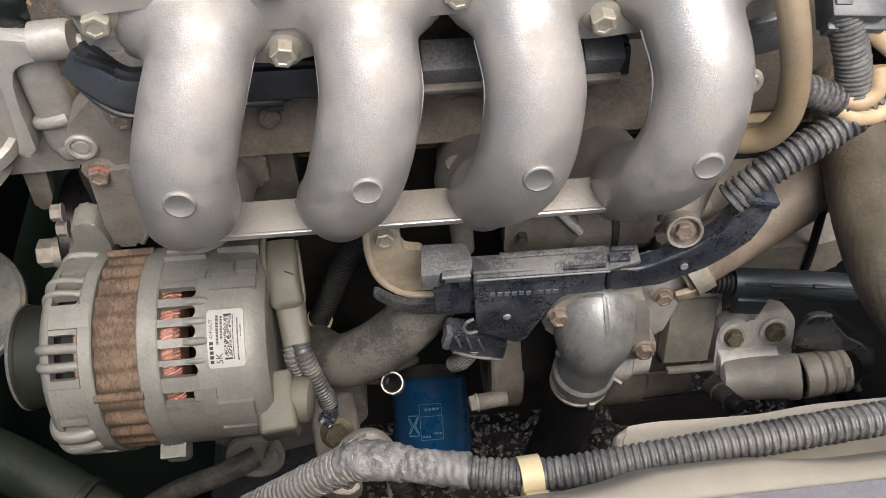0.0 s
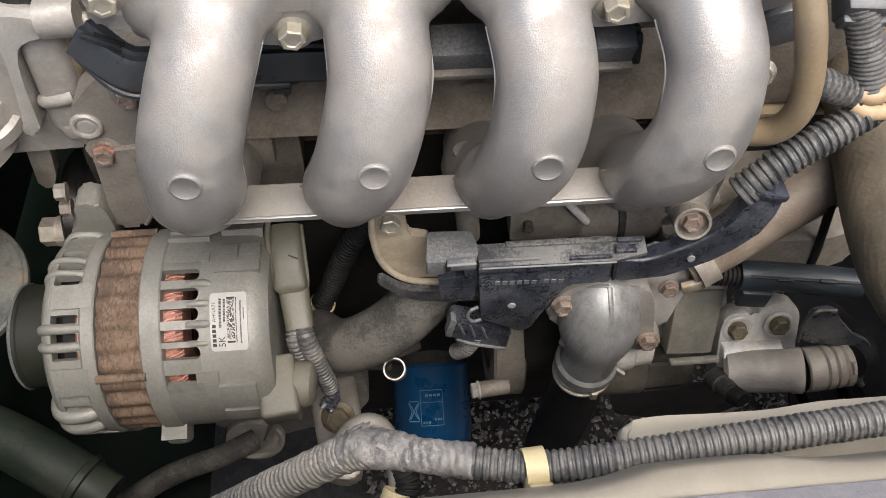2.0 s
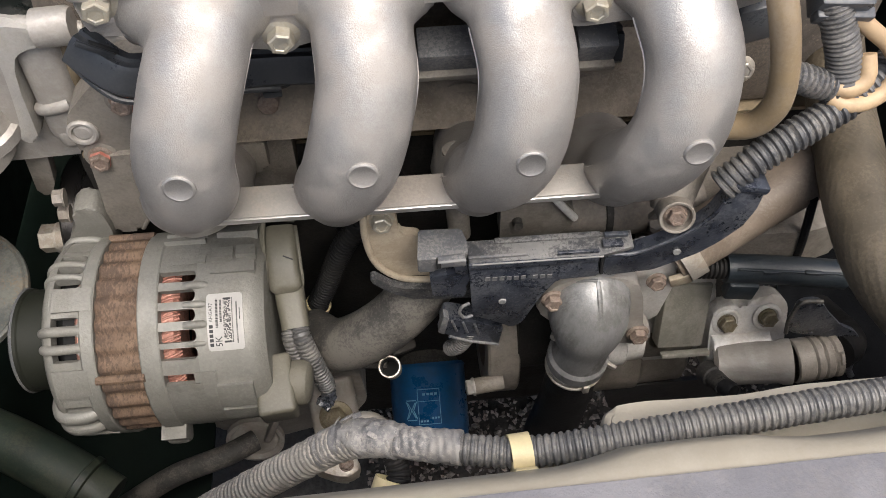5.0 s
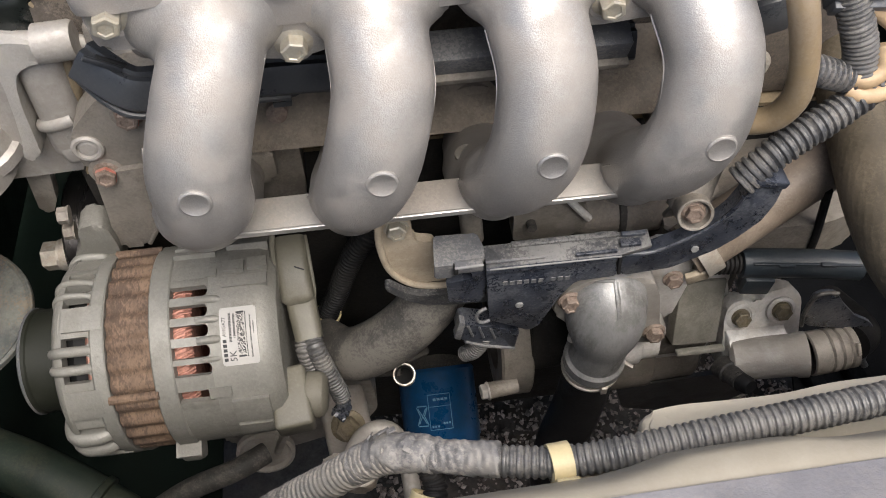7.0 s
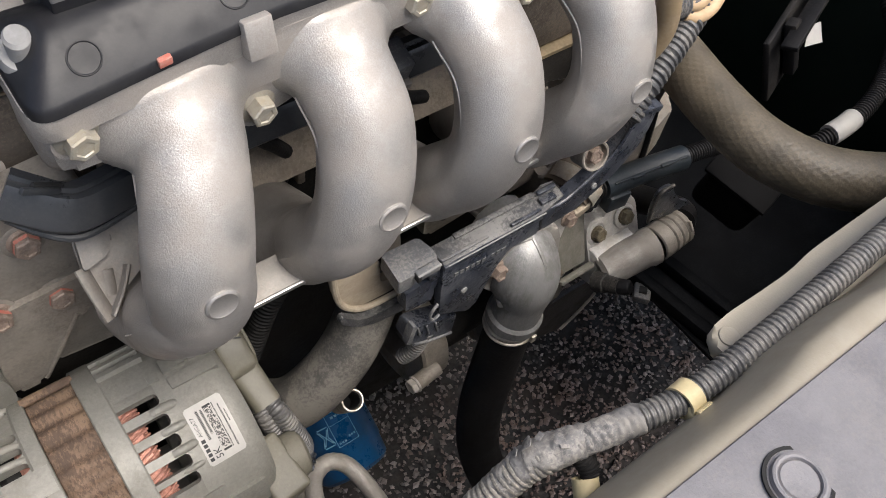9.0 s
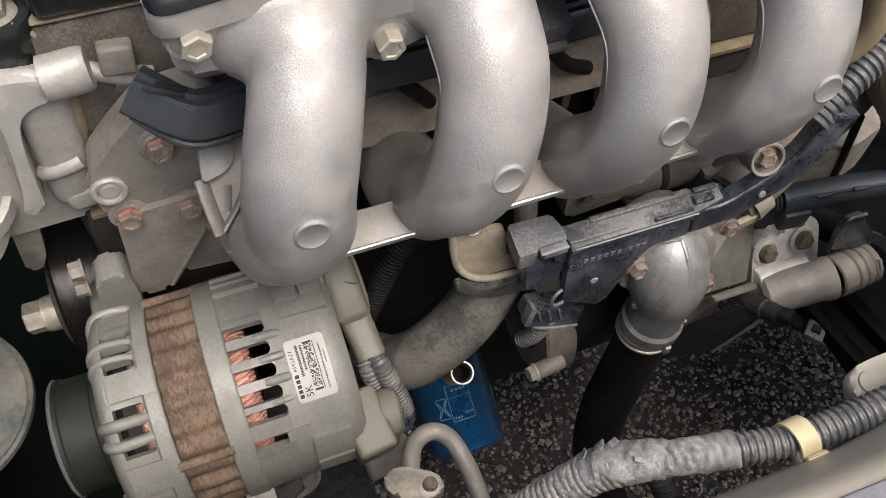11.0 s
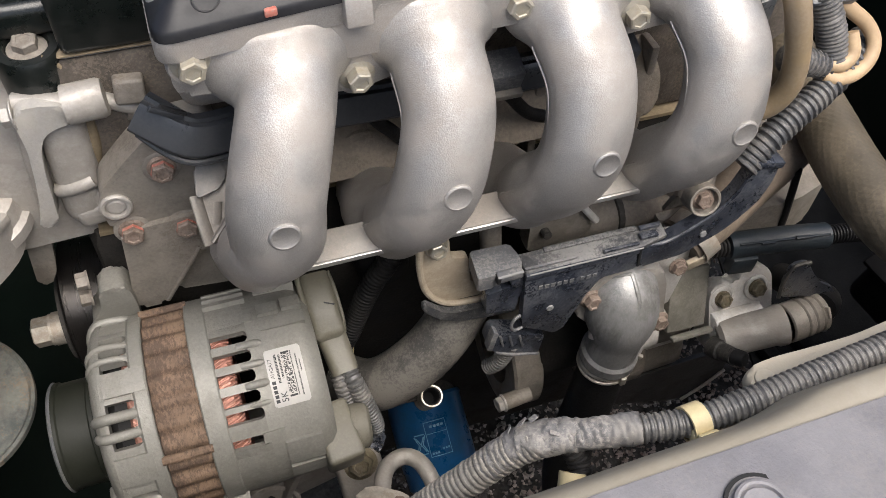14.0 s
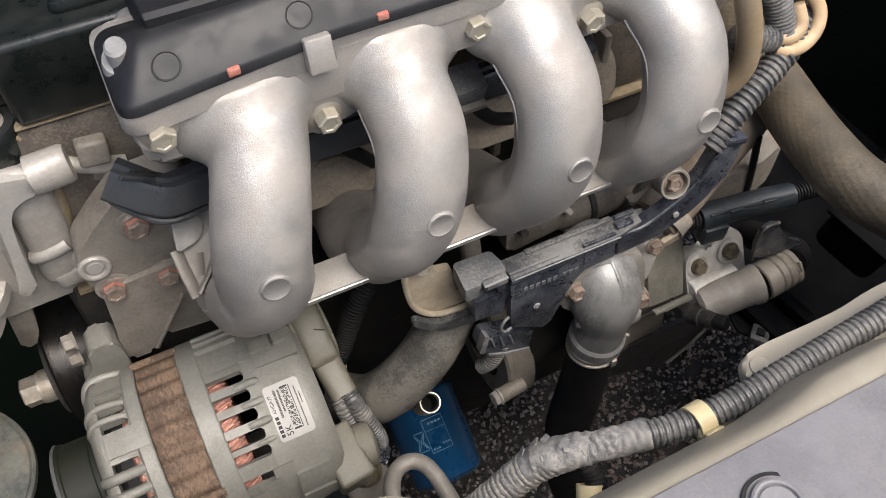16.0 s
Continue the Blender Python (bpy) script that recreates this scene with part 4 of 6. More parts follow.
for a0, a1, x0, x1, h in ((71.5, 84.5, -0.2340, -0.2110, 0.0024), (24, 40, -0.2360, -0.2150, 0.0022), (-32, -18, -0.2360, -0.2130, 0.0026)):
    part("cast_pad", drum_patch(bmesh.new(), AY, AZ, x0, x1, a0, a1, AR - 0.008, AR + h, 6, 0.0016), M_ALT, fronth)
lug = part("mount_lug", front([(-0.241, 0.545), (-0.212, 0.545), (-0.2095, 0.573), (-0.2105, 0.588), (-0.2150, 0.596), (-0.2285, 0.593), (-0.2305, 0.577), (-0.2390, 0.566)], 0.398, 0.018, 0.003, 0.004), M_ALT, fronth)
for x, z in ((-0.2325, 0.596), (-0.2345, 0.580)):
    part("lug_bolt", bolt_mesh((x, 0.408, z), (-1, -0.1, 0.1), 0.0054, 1.15, 1.1), M_BRACKET, lug)
part("lower_lug", box((-0.222, 0.318, 0.462), (0.026, 0.022, 0.018), 0.004, (30, 0, 0), 3), M_ALT, fronth)
part("lower_lug", box((-0.180, 0.298, 0.478), (0.016, 0.020, 0.014), 0.004, (30, 0, 0), 3), M_ALT, rear)
pul = part("drive_pulley", lathe([(0, 0.012), (0, 0.0325), (0.0015, 0.0345), (0.004, 0.0345), (0.005, 0.0335), (0.022, 0.0335), (0.023, 0.0345), (0.025, 0.0345), (0.026, 0.032), (0.026, 0)], (-0.246, AY, AZ), (-1, 0, 0), 56), M_PULLEY, alt, "dark pulley with belt")
part("pulley_rim", lathe([(0, 0.0338), (0.0012, 0.0352), (0.0024, 0.0338)], (-0.271, AY, AZ), (-1, 0, 0), 56), M_DARKGREY, pul)

# type label, bent round the drum; readable type number, the rest plain bars
LX0, LX1, LA0, LA1 = -0.1418, -0.1210, 45.0, 75.0
R_LAB = AR + 0.0003


def on_label(u, v, h):
    """u runs up the label's long side 0..1, v across 0..1."""
    return on_turn(AY, AZ, LX0 + (LX1 - LX0) * v - 0.0004 * (1 - v), LA0 + (LA1 - LA0) * u, R_LAB + h)


def label_quad(bm, u0, u1, v0, v1, h, n=8):
    rows = [[bm.verts.new(on_label(u0 + (u1 - u0) * k / n, v, h)) for v in (v0, v1)] for k in range(n + 1)]
    for p, q in zip(rows, rows[1:]):
        bm.faces.new((p[0], p[1], q[1], q[0]))


bm = bmesh.new()
drum_patch(bm, AY, AZ, LX0 - 0.0006, LX1 + 0.0004, LA0 + 0.6, LA1 - 0.6, AR - 0.001, R_LAB + 0.0003, 12)
for a0, a1, inset in ((LA0 - 0.2, LA0 + 0.6, 0.0004), (LA0 - 0.7, LA0 - 0.2, 0.0012), (LA1 - 0.6, LA1 + 0.2, 0.0004), (LA1 + 0.2, LA1 + 0.7, 0.0012)):
    drum_patch(bm, AY, AZ, LX0 - 0.0006 + inset, LX1 + 0.0004 - inset, a0, a1, AR - 0.001, R_LAB + 0.0003, 2)
sticker = part("type_label", bm, M_LABEL, alt, "white paper type label")
bm = bmesh.new()
for k in range(5):
    label_quad(bm, 0.06 + k * 0.083, 0.06 + k * 0.083 + 0.06, 0.05, 0.155, 0.0006, 2)
rng = random.Random(9)
for row, (v0, v1, u0, u1, w) in enumerate(((0.24, 0.31, 0.40, 0.92, 0.028), (0.36, 0.42, 0.50, 0.9, 0.03), (0.70, 0.73, 0.12, 0.93, 0.022), (0.82, 0.86, 0.10, 0.86, 0.018), (0.91, 0.94, 0.52, 0.74, 0.018))):
    u = u0
    while u < u1:
        step = w * rng.uniform(0.7, 1.2)
        label_quad(bm, u, min(u1, u + step * 0.72), v0, v1, 0.0006, 1)
        u += step
part("print_bars", bm, M_INK, sticker, "rows of small black print")
bm = bmesh.new()
u = 0.18
while u < 0.93:
    for c in range(7):
        if rng.random() < 0.55:
            label_quad(bm, u, u + 0.016, 0.46 + c * 0.031, 0.46 + c * 0.031 + 0.029, 0.0006, 1)
    u += 0.018
for u in (0.12, 0.90):
    label_quad(bm, u, u + 0.035, 0.46, 0.68, 0.0006, 1)
part("data_block", bm, M_INK, sticker, "black square code pattern drawn plain")


def label_text(text, u0, v0, size, parent, name):
    """Letters of the built-in font laid on the label."""
    curve = bpy.data.curves.new(name, "FONT")
    curve.body, curve.size, curve.resolution_u = text, 1.0, 2
    holder = new(name, curve)
    me = holder.to_mesh()
    bm = bmesh.new()
    bm.from_mesh(me)
    holder.to_mesh_clear()
    bpy.data.objects.remove(holder)
    long_side = AR * radians(LA1 - LA0)
    for v in bm.verts:
        v.co = on_label(u0 + v.co.x * size / long_side, v0 - v.co.y * size / (LX1 - LX0), 0.0006)
    return part(name, bm, M_INK, parent, "black printed characters")


label_text("AHGA77", 0.50, 0.155, 0.0031, sticker, "type_number")
label_text("5K", 0.05, 0.40, 0.0056, sticker, "large_print")
label_text("12V", 0.46, 0.42, 0.0019, sticker, "voltage_print")

# terminal boot, plug and branch leads behind the alternator
boot = empty("terminal_boot", (-0.095, 0.36, 0.58), "dusty olive rubber boot over the alternator terminal", "terminal boot")
HOOD = [(-0.1000, 0.3900, 0.5655), (-0.0998, 0.3800, 0.5640), (-0.0994, 0.3700, 0.5590), (-0.0986, 0.3605, 0.5510), (-0.0982, 0.3565, 0.5470)]


def soft_box(points, wide, deep, step=0.0015, power=0.45):
    """A sleeve of squarish section along a curve; wide and deep are functions of the share of its length."""
    cs, _ = spline(points, step)

    def ring(i, n):
        t = i / (n - 1)
        out = []
        for k in range(36):
            c, q = math.cos(2 * math.pi * k / 36), math.sin(2 * math.pi * k / 36)
            out.append((wide(t) * math.copysign(abs(c) ** power, c), deep(t) * math.copysign(abs(q) ** power, q)))
        return out
    return sweep(bmesh.new(), cs, ring, side=(1, 0, 0))


cap = part("boot_cap", soft_box(HOOD, lambda t: 0.0103 + 0.0006 * t - 0.003 * max(0.0, t - 0.93) / 0.07, lambda t: 0.0112 - 0.003 * max(0.0, t - 0.9) / 0.1), M_OLIVE, boot)
part("cap_rim", tube([(-0.1105, 0.3905, 0.5770), (-0.1108, 0.3790, 0.5745), (-0.1103, 0.3690, 0.5690), (-0.1094, 0.3600, 0.5600), (-0.1080, 0.3560, 0.5530)], 0.0019, 10, 0.002), M_OLIVE, cap)
part("cap_rim", tube([(-0.0900, 0.3895, 0.5730), (-0.0888, 0.3780, 0.5705), (-0.0880, 0.3680, 0.5635), (-0.0876, 0.3605, 0.5550), (-0.0884, 0.3560, 0.5490)], 0.0012, 10, 0.002), M_OLIVE, cap)
part("cap_mark", box((-0.0962, 0.3668, 0.5704), (0.0100, 0.0009, 0.0006), 0.0, (30, 0, -28)), M_INK, cap, "dark pen mark")
neck = part("boot_neck", soft_box([(-0.0978, 0.3620, 0.5480), (-0.0968, 0.3530, 0.5455), (-0.0955, 0.3440, 0.5405), (-0.0942, 0.3345, 0.5350)], lambda t: 0.0098 - 0.0008 * t, lambda t: 0.0078, 0.0015, 0.6), M_OLIVE, boot)
bm = bmesh.new()
for k in range(6):
    for j in range(2):
        box((-0.0985 + 0.0050 * j + 0.0004 * k, 0.3535 - 0.0026 * k, 0.5535 - 0.0015 * k), (0.0026, 0.0013, 0.0008), 0.0, (30, 0, 8), bm=bm)
part("raised_marks", bm, M_OLIVE, neck, "raised moulded marks")
thing("alternator_lead", conduit([(-0.0925, 0.3360, 0.5360), (-0.0905, 0.3280, 0.5330), (-0.0870, 0.3225, 0.5200), (-0.0835, 0.3185, 0.5060), (-0.0808, 0.3170, 0.4930), (-0.0800, 0.3165, 0.4840)], 0.0062, 0.0029, 0.15, 20), M_CONDUIT, "dusty grey corrugated lead hanging from the terminal boot", "cable")
thing("alternator_lead", conduit([(-0.0985, 0.3360, 0.5350), (-0.0980, 0.3290, 0.5300), (-0.0960, 0.3250, 0.5180), (-0.0940, 0.3230, 0.5050)], 0.0058, 0.0029, 0.15, 20), M_CONDUIT, "dusty grey corrugated lead running behind the alternator plug", "cable")
bm = tube([(-0.0803, 0.3168, 0.4870), (-0.0798, 0.3155, 0.4800), (-0.0805, 0.3130, 0.4730), (-0.0850, 0.3090, 0.4700)], 0.0048, 20, 0.0007)
for v in bm.verts:
    q = v.co
    v.co = q + Vector((noise.noise(q * 520), noise.noise(q * 520 + Vector((9, 0, 0))), noise.noise(q * 520 + Vector((0, 9, 0))))) * 0.0026
thing("lead_tape", bm, M_TRAY, "frayed black tape at the end of the grey lead", "tape", angle=25)
plug = empty("alternator_plug", (-0.105, 0.31, 0.515), "olive-grey plastic plug pushed into the alternator", "connector")
part("plug_body", box((-0.1090, 0.3015, 0.5175), (0.0240, 0.0390, 0.0270), 0.0032, (14, 0, 6), 4), M_OLIVE, plug)
part("plug_boot", lathe([(0, 0.0140), (0.0020, 0.0150), (0.0080, 0.0148), (0.0115, 0.0135), (0.0135, 0.0105), (0.0140, 0)], (-0.1000, 0.3050, 0.5165), (1, -0.10, 0.0), 30), M_OLIVE, plug)
part("plug_socket", box((-0.1310, 0.3040, 0.5170), (0.026, 0.026, 0.022), 0.003, (20, 0, 4), 2), M_ALT, plug)

# ---- front panel, gold body rail and the loom that lies on it ----
panel = empty("radiator_cover", (0.0, 0.05, 0.72), "grey grained plastic panel in front of the body rail", "plastic panel")
pb = part("panel_sheet", prism([(-0.75, -0.30), (0.75, -0.30), (0.75, 0.142), (-0.75, 0.142)], (0, -0.0028, 0.7452), (1, -0.012, 0.075), (0.012, 1, -0.02), 0.004, 0.0012), M_PANEL, panel)
part("clip_ring", lathe([(-0.001, 0.0116), (0.0003, 0.0112), (-0.0008, 0.0106), (-0.0008, 0.0100), (0.0016, 0.0097), (0.0020, 0.0088), (0.0016, 0.0080), (0.0002, 0.0077), (0.0004, 0.0073), (0.0012, 0.0068), (0.0011, 0)], (0.0015, 0.1165, 0.7472), (0, 0.02, 1), 40), M_PANEL, panel, "round push clip")
part("clip_gap", lathe([(-0.0006, 0.0128), (0.0002, 0.0127), (0.0002, 0.0113), (-0.0006, 0.0112)], (0.0015, 0.1165, 0.7472), (0, 0.02, 1), 40), M_HOLESHADE, panel, "dark gap round the push clip")
part("clip_groove", prism(rounded([(0.0120, 0.004), (0.0138, 0.002), (0.0085, -0.034), (0.0072, -0.034)], 0.0006), (0.0015, 0.1165, 0.7469), (1, 0, 0), (0, 1, -0.02), 0.0005, 0), M_HOLESHADE, panel, "dark moulded groove")
part("clip_notch", box((0.0030, 0.1062, 0.7478), (0.004, 0.0028, 0.0012), 0.0004), M_PANEL, panel)

rail = empty("body_rail", (0.0, 0.16, 0.68), "gold-painted pressed steel front body rail", "body rail")
prof = [(0.124, 0.690), (0.124, 0.7400), (0.132, 0.7440), (0.1400, 0.7440), (0.1440, 0.7420), (0.1475, 0.7375), (0.1500, 0.7320), (0.1535, 0.7240), (0.1570, 0.7150), (0.1595, 0.7060), (0.1600, 0.690)]
bm = bmesh.new()
centres = [Vector((-0.75 + 1.5 * k / 120, 0, 0)) for k in range(121)]
rows = []
for c in centres:
    # the rib swells inward past the loom's clip, dips at the catch and rises again
    s = 0.0042 / (1 + math.exp(-(c.x - 0.040) / 0.004)) - 0.0034 / (1 + math.exp(-(c.x - 0.098) / 0.004)) + 0.0036 / (1 + math.exp(-(c.x - 0.158) / 0.005))
    rows.append([bm.verts.new((c.x, y + (s if i > 3 else 0) - 0.006 * c.x, z + (s * 0.45 if 3 < i < 9 else 0) + 0.075 * c.x)) for i, (y, z) in enumerate(prof)])
for p, q in zip(rows, rows[1:]):
    for k in range(len(prof) - 1):
        bm.faces.new((p[k], p[k + 1], q[k + 1], q[k]))
part("rail_pressing", bm, M_GOLD, rail, angle=60)
part("rail_ledge", top_plate([(0.028, 0.155), (0.034, 0.1640), (0.048, 0.1685), (0.09, 0.1720), (0.60, 0.1750), (0.60, 0.150)], 0.7110, 0.004, 0.0012, 0.002), M_GOLD, rail)
part("ledge_lip", tube([(0.020, 0.1605, 0.703), (0.034, 0.1632, 0.7070), (0.048, 0.1660, 0.7090), (0.062, 0.1672, 0.7095)], 0.0022, 10, 0.003), M_GOLD, rail)

pad = empty("radiator_stay", (0.25, 0.19, 0.69), "gold-painted stay plate with rounded end beside the loom", "stay plate")
part("stay_plate", top_plate([(0.0495, 0.165), (0.0495, 0.1835), (0.066, 0.1855), (0.085, 0.1848), (0.110, 0.1845), (0.130, 0.1868), (0.20, 0.1868), (0.50, 0.1850), (0.50, 0.165)], 0.7040, 0.008, 0.003, 0.008), M_GOLD, pad)
part("stay_dimple", lathe([(-0.001, 0.0052), (0.0006, 0.0048), (0.0009, 0.0036), (0.0009, 0)], (0.0580, 0.1765, 0.7042), (0, 0, 1), 22), M_GOLD, pad)

loom = empty("front_loom", (0.0, 0.172, 0.708), "dusty grey corrugated wiring loom clipped to the body rail", "wiring loom")
part("conduit", conduit([(-0.052, 0.1850, 0.6950), (-0.040, 0.1810, 0.7010), (-0.020, 0.1745, 0.7050), (0.0, 0.1695, 0.7075), (0.016, 0.1662, 0.7103), (0.035, 0.1650, 0.7146), (0.060, 0.1648, 0.7200), (0.10, 0.1658, 0.7260), (0.15, 0.1678, 0.7310), (0.20, 0.1690, 0.7355), (0.30, 0.1700, 0.7425), (0.46, 0.171, 0.754)], 0.0061, 0.0028, 0.11, 22, 0.02, 2), M_CONDUIT, loom)
part("split_conduit", conduit([(-0.165, 0.1890, 0.578), (-0.130, 0.1880, 0.612), (-0.100, 0.1870, 0.6430), (-0.072, 0.1860, 0.6715), (-0.055, 0.1852, 0.6890), (-0.044, 0.1825, 0.6985)], 0.0076, 0.0029, 0.10, 22, 0.03, 4), M_PALECONDUIT, loom)
bm = tube([(-0.0640, 0.1855, 0.6800), (-0.0560, 0.1855, 0.6880), (-0.0480, 0.1842, 0.6958), (-0.0400, 0.1812, 0.7005), (-0.0300, 0.1780, 0.7030)], lambda t: 0.0070 + 0.0006 * math.sin(t * 3.1), 40, 0.0006)
for v in bm.verts:
    q = v.co
    v.co = q + Vector((noise.noise(q * 260), noise.noise(q * 260 + Vector((9, 0, 0))), noise.noise(q * 260 + Vector((0, 9, 0))))) * 0.0011 + Vector((noise.noise(q * 900), noise.noise(q * 900 + Vector((9, 0, 0))), noise.noise(q * 900 + Vector((0, 9, 0))))) * 0.0005
part("tape_wrap", bm, M_TAPE, loom, "crumpled dusty tape", 60)
bm = tube([(-0.0330, 0.1788, 0.7022), (-0.0200, 0.1747, 0.7054), (-0.0060, 0.1710, 0.7077)], 0.0066, 36, 0.0006)
for v in bm.verts:
    v.co += Vector((noise.noise(v.co * 300), noise.noise(v.co * 300 + Vector((9, 0, 0))), noise.noise(v.co * 300 + Vector((0, 9, 0))))) * 0.0007 + Vector((0, 0, 0.00035 * math.sin(v.co.x * 1960)))
part("tape_sleeve", bm, M_TAPE, loom, "tight dusty tape over the ribs", 60)
part("tape_end", box((-0.0495, 0.1900, 0.7020), (0.006, 0.0012, 0.0045), 0.0003, (20, 30, 40)), M_CONDUIT, loom)
for at, turn, size in (((-0.0500, 0.1890, 0.7045), (35, 20, 40), (0.0042, 0.0006, 0.0034)), ((-0.0455, 0.1880, 0.7080), (60, -15, 15), (0.0036, 0.0006, 0.0028)), ((-0.0540, 0.1905, 0.6990), (20, 45, 70), (0.0036, 0.0006, 0.0030)), ((-0.0400, 0.1790, 0.7085), (75, 10, -30), (0.0040, 0.0006, 0.0022))):
    part("tape_flap", box(at, size, 0.0002, turn), M_TAPE, loom, "torn end of the tape")
part("branch_conduit", conduit([(-0.033, 0.1760, 0.6990), (-0.031, 0.170, 0.694), (-0.033, 0.163, 0.690), (-0.041, 0.155, 0.686)], 0.0048, 0.0026, 0.14, 16), M_RUBBER, loom)


def loom_clip(x, y, z, name_label, size=1.0):
    c = empty("loom_clip", (x, y, z), name_label, "clip", "loom clips")
    part("clip_band", lathe([(-0.0040, 0.0067 * size), (-0.0040, 0.0078 * size), (0.0040, 0.0078 * size), (0.0040, 0.0067 * size)], (x, y, z), (1, 0.06, 0) if size == 1 else (0.5, 1, 0.6), 24), M_CREAM, c)
    part("clip_foot", box((x, y - 0.008 * size, z - 0.002), (0.008 * size, 0.012 * size, 0.006 * size), 0.001, (30, 0, 0)), M_CREAM, c)
    latch = part("clip_latch", box((x + 0.001, y - 0.0098, z + 0.0030), (0.0088, 0.0060, 0.0030), 0.0008, (40, 0, 0)), M_CREAM, c)
    part("latch_slot", box((x + 0.001, y - 0.0108, z + 0.0042), (0.0050, 0.0022, 0.0010), 0.0003, (40, 0, 0)), M_BEIGE, latch)
    return c


loom_clip(0.0150, 0.1660, 0.7096, "cream plastic clip round the grey loom")
loom_clip(-0.0365, 0.1640, 0.6915, "cream plastic clip holding the loom's short branch", 0.72)

# ---- wiring tray in front of the block ----
tray = empty("wiring_tray", (0.06, 0.325, 0.60), "dusty black plastic wiring tray bolted below the manifold", "wiring tray")
face = part("tray_face", front([(0.0150, 0.618), (0.0895, 0.6165), (0.0930, 0.598), (0.0685, 0.597), (0.0610, 0.583), (0.0560, 0.5675), (0.0505, 0.5510), (0.0445, 0.5460), (0.0350, 0.5535), (0.0190, 0.5640)], 0.3160, 0.006, 0.0008, 0.0018), M_TRAY, tray)
part("tray_lid", prism([(0.0150, 0.0), (0.0925, 0.0), (0.111, 0.004), (0.111, 0.0150), (0.0150, 0.0150)], (0, 0.3160, 0.6165), (1, 0, -0.01), (0, 1, 0.16), 0.0045, 0.0008), M_LID, tray)
part("lid_crust", box((0.062, 0.3285, 0.6225), (0.062, 0.0040, 0.0022), 0.0006, (0, 0.6, 0)), M_LID, tray)
part("lid_edge", box((0.0525, 0.3152, 0.6180), (0.0755, 0.0022, 0.0046), 0.0005, (0, 0.9, 0)), M_TRAY, tray)
part("edge_line", box((0.0545, 0.3143, 0.6205), (0.0755, 0.0010, 0.0010), 0.0003, (0, 0.9, 0)), M_PALEBOSS, tray, "pale edge strip")
part("lid_rib", box((0.0320, 0.3185, 0.6222), (0.034, 0.0016, 0.0016), 0.0004, (0, 0.9, 0)), M_DARKGREY, tray)
part("lid_seam", box((0.0780, 0.3172, 0.6222), (0.024, 0.0020, 0.0022), 0.0005, (0, 0.9, 0)), M_TRAY, tray)
part("lid_latch", box((0.0985, 0.3215, 0.6222), (0.012, 0.0050, 0.0026), 0.0006, (0, 2, 0)), M_TRAY, tray)
part("lid_latch", box((0.1015, 0.3270, 0.6230), (0.014, 0.0030, 0.0026), 0.0006, (0, 2, 0)), M_TRAY, tray)
part("rivet", lathe([(0, 0.0026), (0.0010, 0.0024), (0.0013, 0.0014), (0.0008, 0)], (0.0365, 0.3162, 0.5780), (0, -1, 0), 18), M_PALEBOSS, face)
bm = bmesh.new()
for k in range(9):
    box((0.0265 + 0.0042 * k + (0.003 if k > 5 else 0), 0.3158, 0.6035 - 0.0002 * k), (0.0028, 0.0006, 0.0034), 0.0, bm=bm)
part("raised_marks", bm, M_DARKGREY, face, "raised moulded marks")
# arm that bends up to the right
armp = part("tray_arm", front([(0.0945, 0.6165), (0.1115, 0.6150), (0.1280, 0.6235), (0.1420, 0.6340), (0.1500, 0.6460), (0.1535, 0.6580), (0.1560, 0.6720), (0.1735, 0.6660), (0.1735, 0.6500), (0.1700, 0.6350), (0.1600, 0.6210), (0.1500, 0.6110), (0.1260, 0.5975), (0.0960, 0.5955)], 0.3175, 0.009, 0.0010, 0.003), M_TRAY, tray)
part("rivet", lathe([(0, 0.0024), (0.0010, 0.0022), (0.0012, 0.0012), (0.0008, 0)], (0.1365, 0.3172, 0.6150), (0, -1, 0.1), 18), M_PALEBOSS, armp)
part("joint_gap", box((0.0938, 0.3182, 0.6075), (0.0020, 0.0030, 0.0200), 0.0004, (0, -6, 0)), M_HOLESHADE, tray)
part("arm_lip", tube([(0.096, 0.3180, 0.6160), (0.1115, 0.3180, 0.6152), (0.1280, 0.3180, 0.6237), (0.1420, 0.3180, 0.6342), (0.1500, 0.3180, 0.6462), (0.1535, 0.3180, 0.6580)], 0.0012, 8, 0.004), M_TRAY, armp)
part("end_collar", box((0.1645, 0.3215, 0.6690), (0.021, 0.013, 0.005), 0.0012, (0, 16, 0)), M_TRAY, armp)
# connector blocks at the other end, and the plug below
blk = part("connector_block", top_plate([(-0.0120, 0.3405), (0.0130, 0.3395), (0.0155, 0.3290), (0.0150, 0.3215), (-0.0010, 0.3215), (-0.0030, 0.3190), (-0.0140, 0.3190)], 0.6230, 0.0120, 0.0012, 0.0015), M_DARKGREY, tray, "grey dusty connector block")
part("connector_lip", box((0.0055, 0.3188, 0.6205), (0.0160, 0.0050, 0.0066), 0.0008, (4, -2, 0)), M_DARKGREY, blk)
part("connector_ridge", box((0.0055, 0.3166, 0.6230), (0.0162, 0.0016, 0.0014), 0.0004, (0, -2, 0)), M_PALEBOSS, blk, "pale edge strip")
part("connector_notch", box((-0.0020, 0.3180, 0.6205), (0.0024, 0.0050, 0.0050), 0.0004), M_HOLESHADE, blk)
part("connector_tab", front([(0.0030, 0.6180), (0.0145, 0.6180), (0.0155, 0.6070), (0.0120, 0.6060), (0.0080, 0.6090), (0.0070, 0.6150)], 0.3180, 0.0040, 0.0006, 0.0008), M_TRAY, tray)
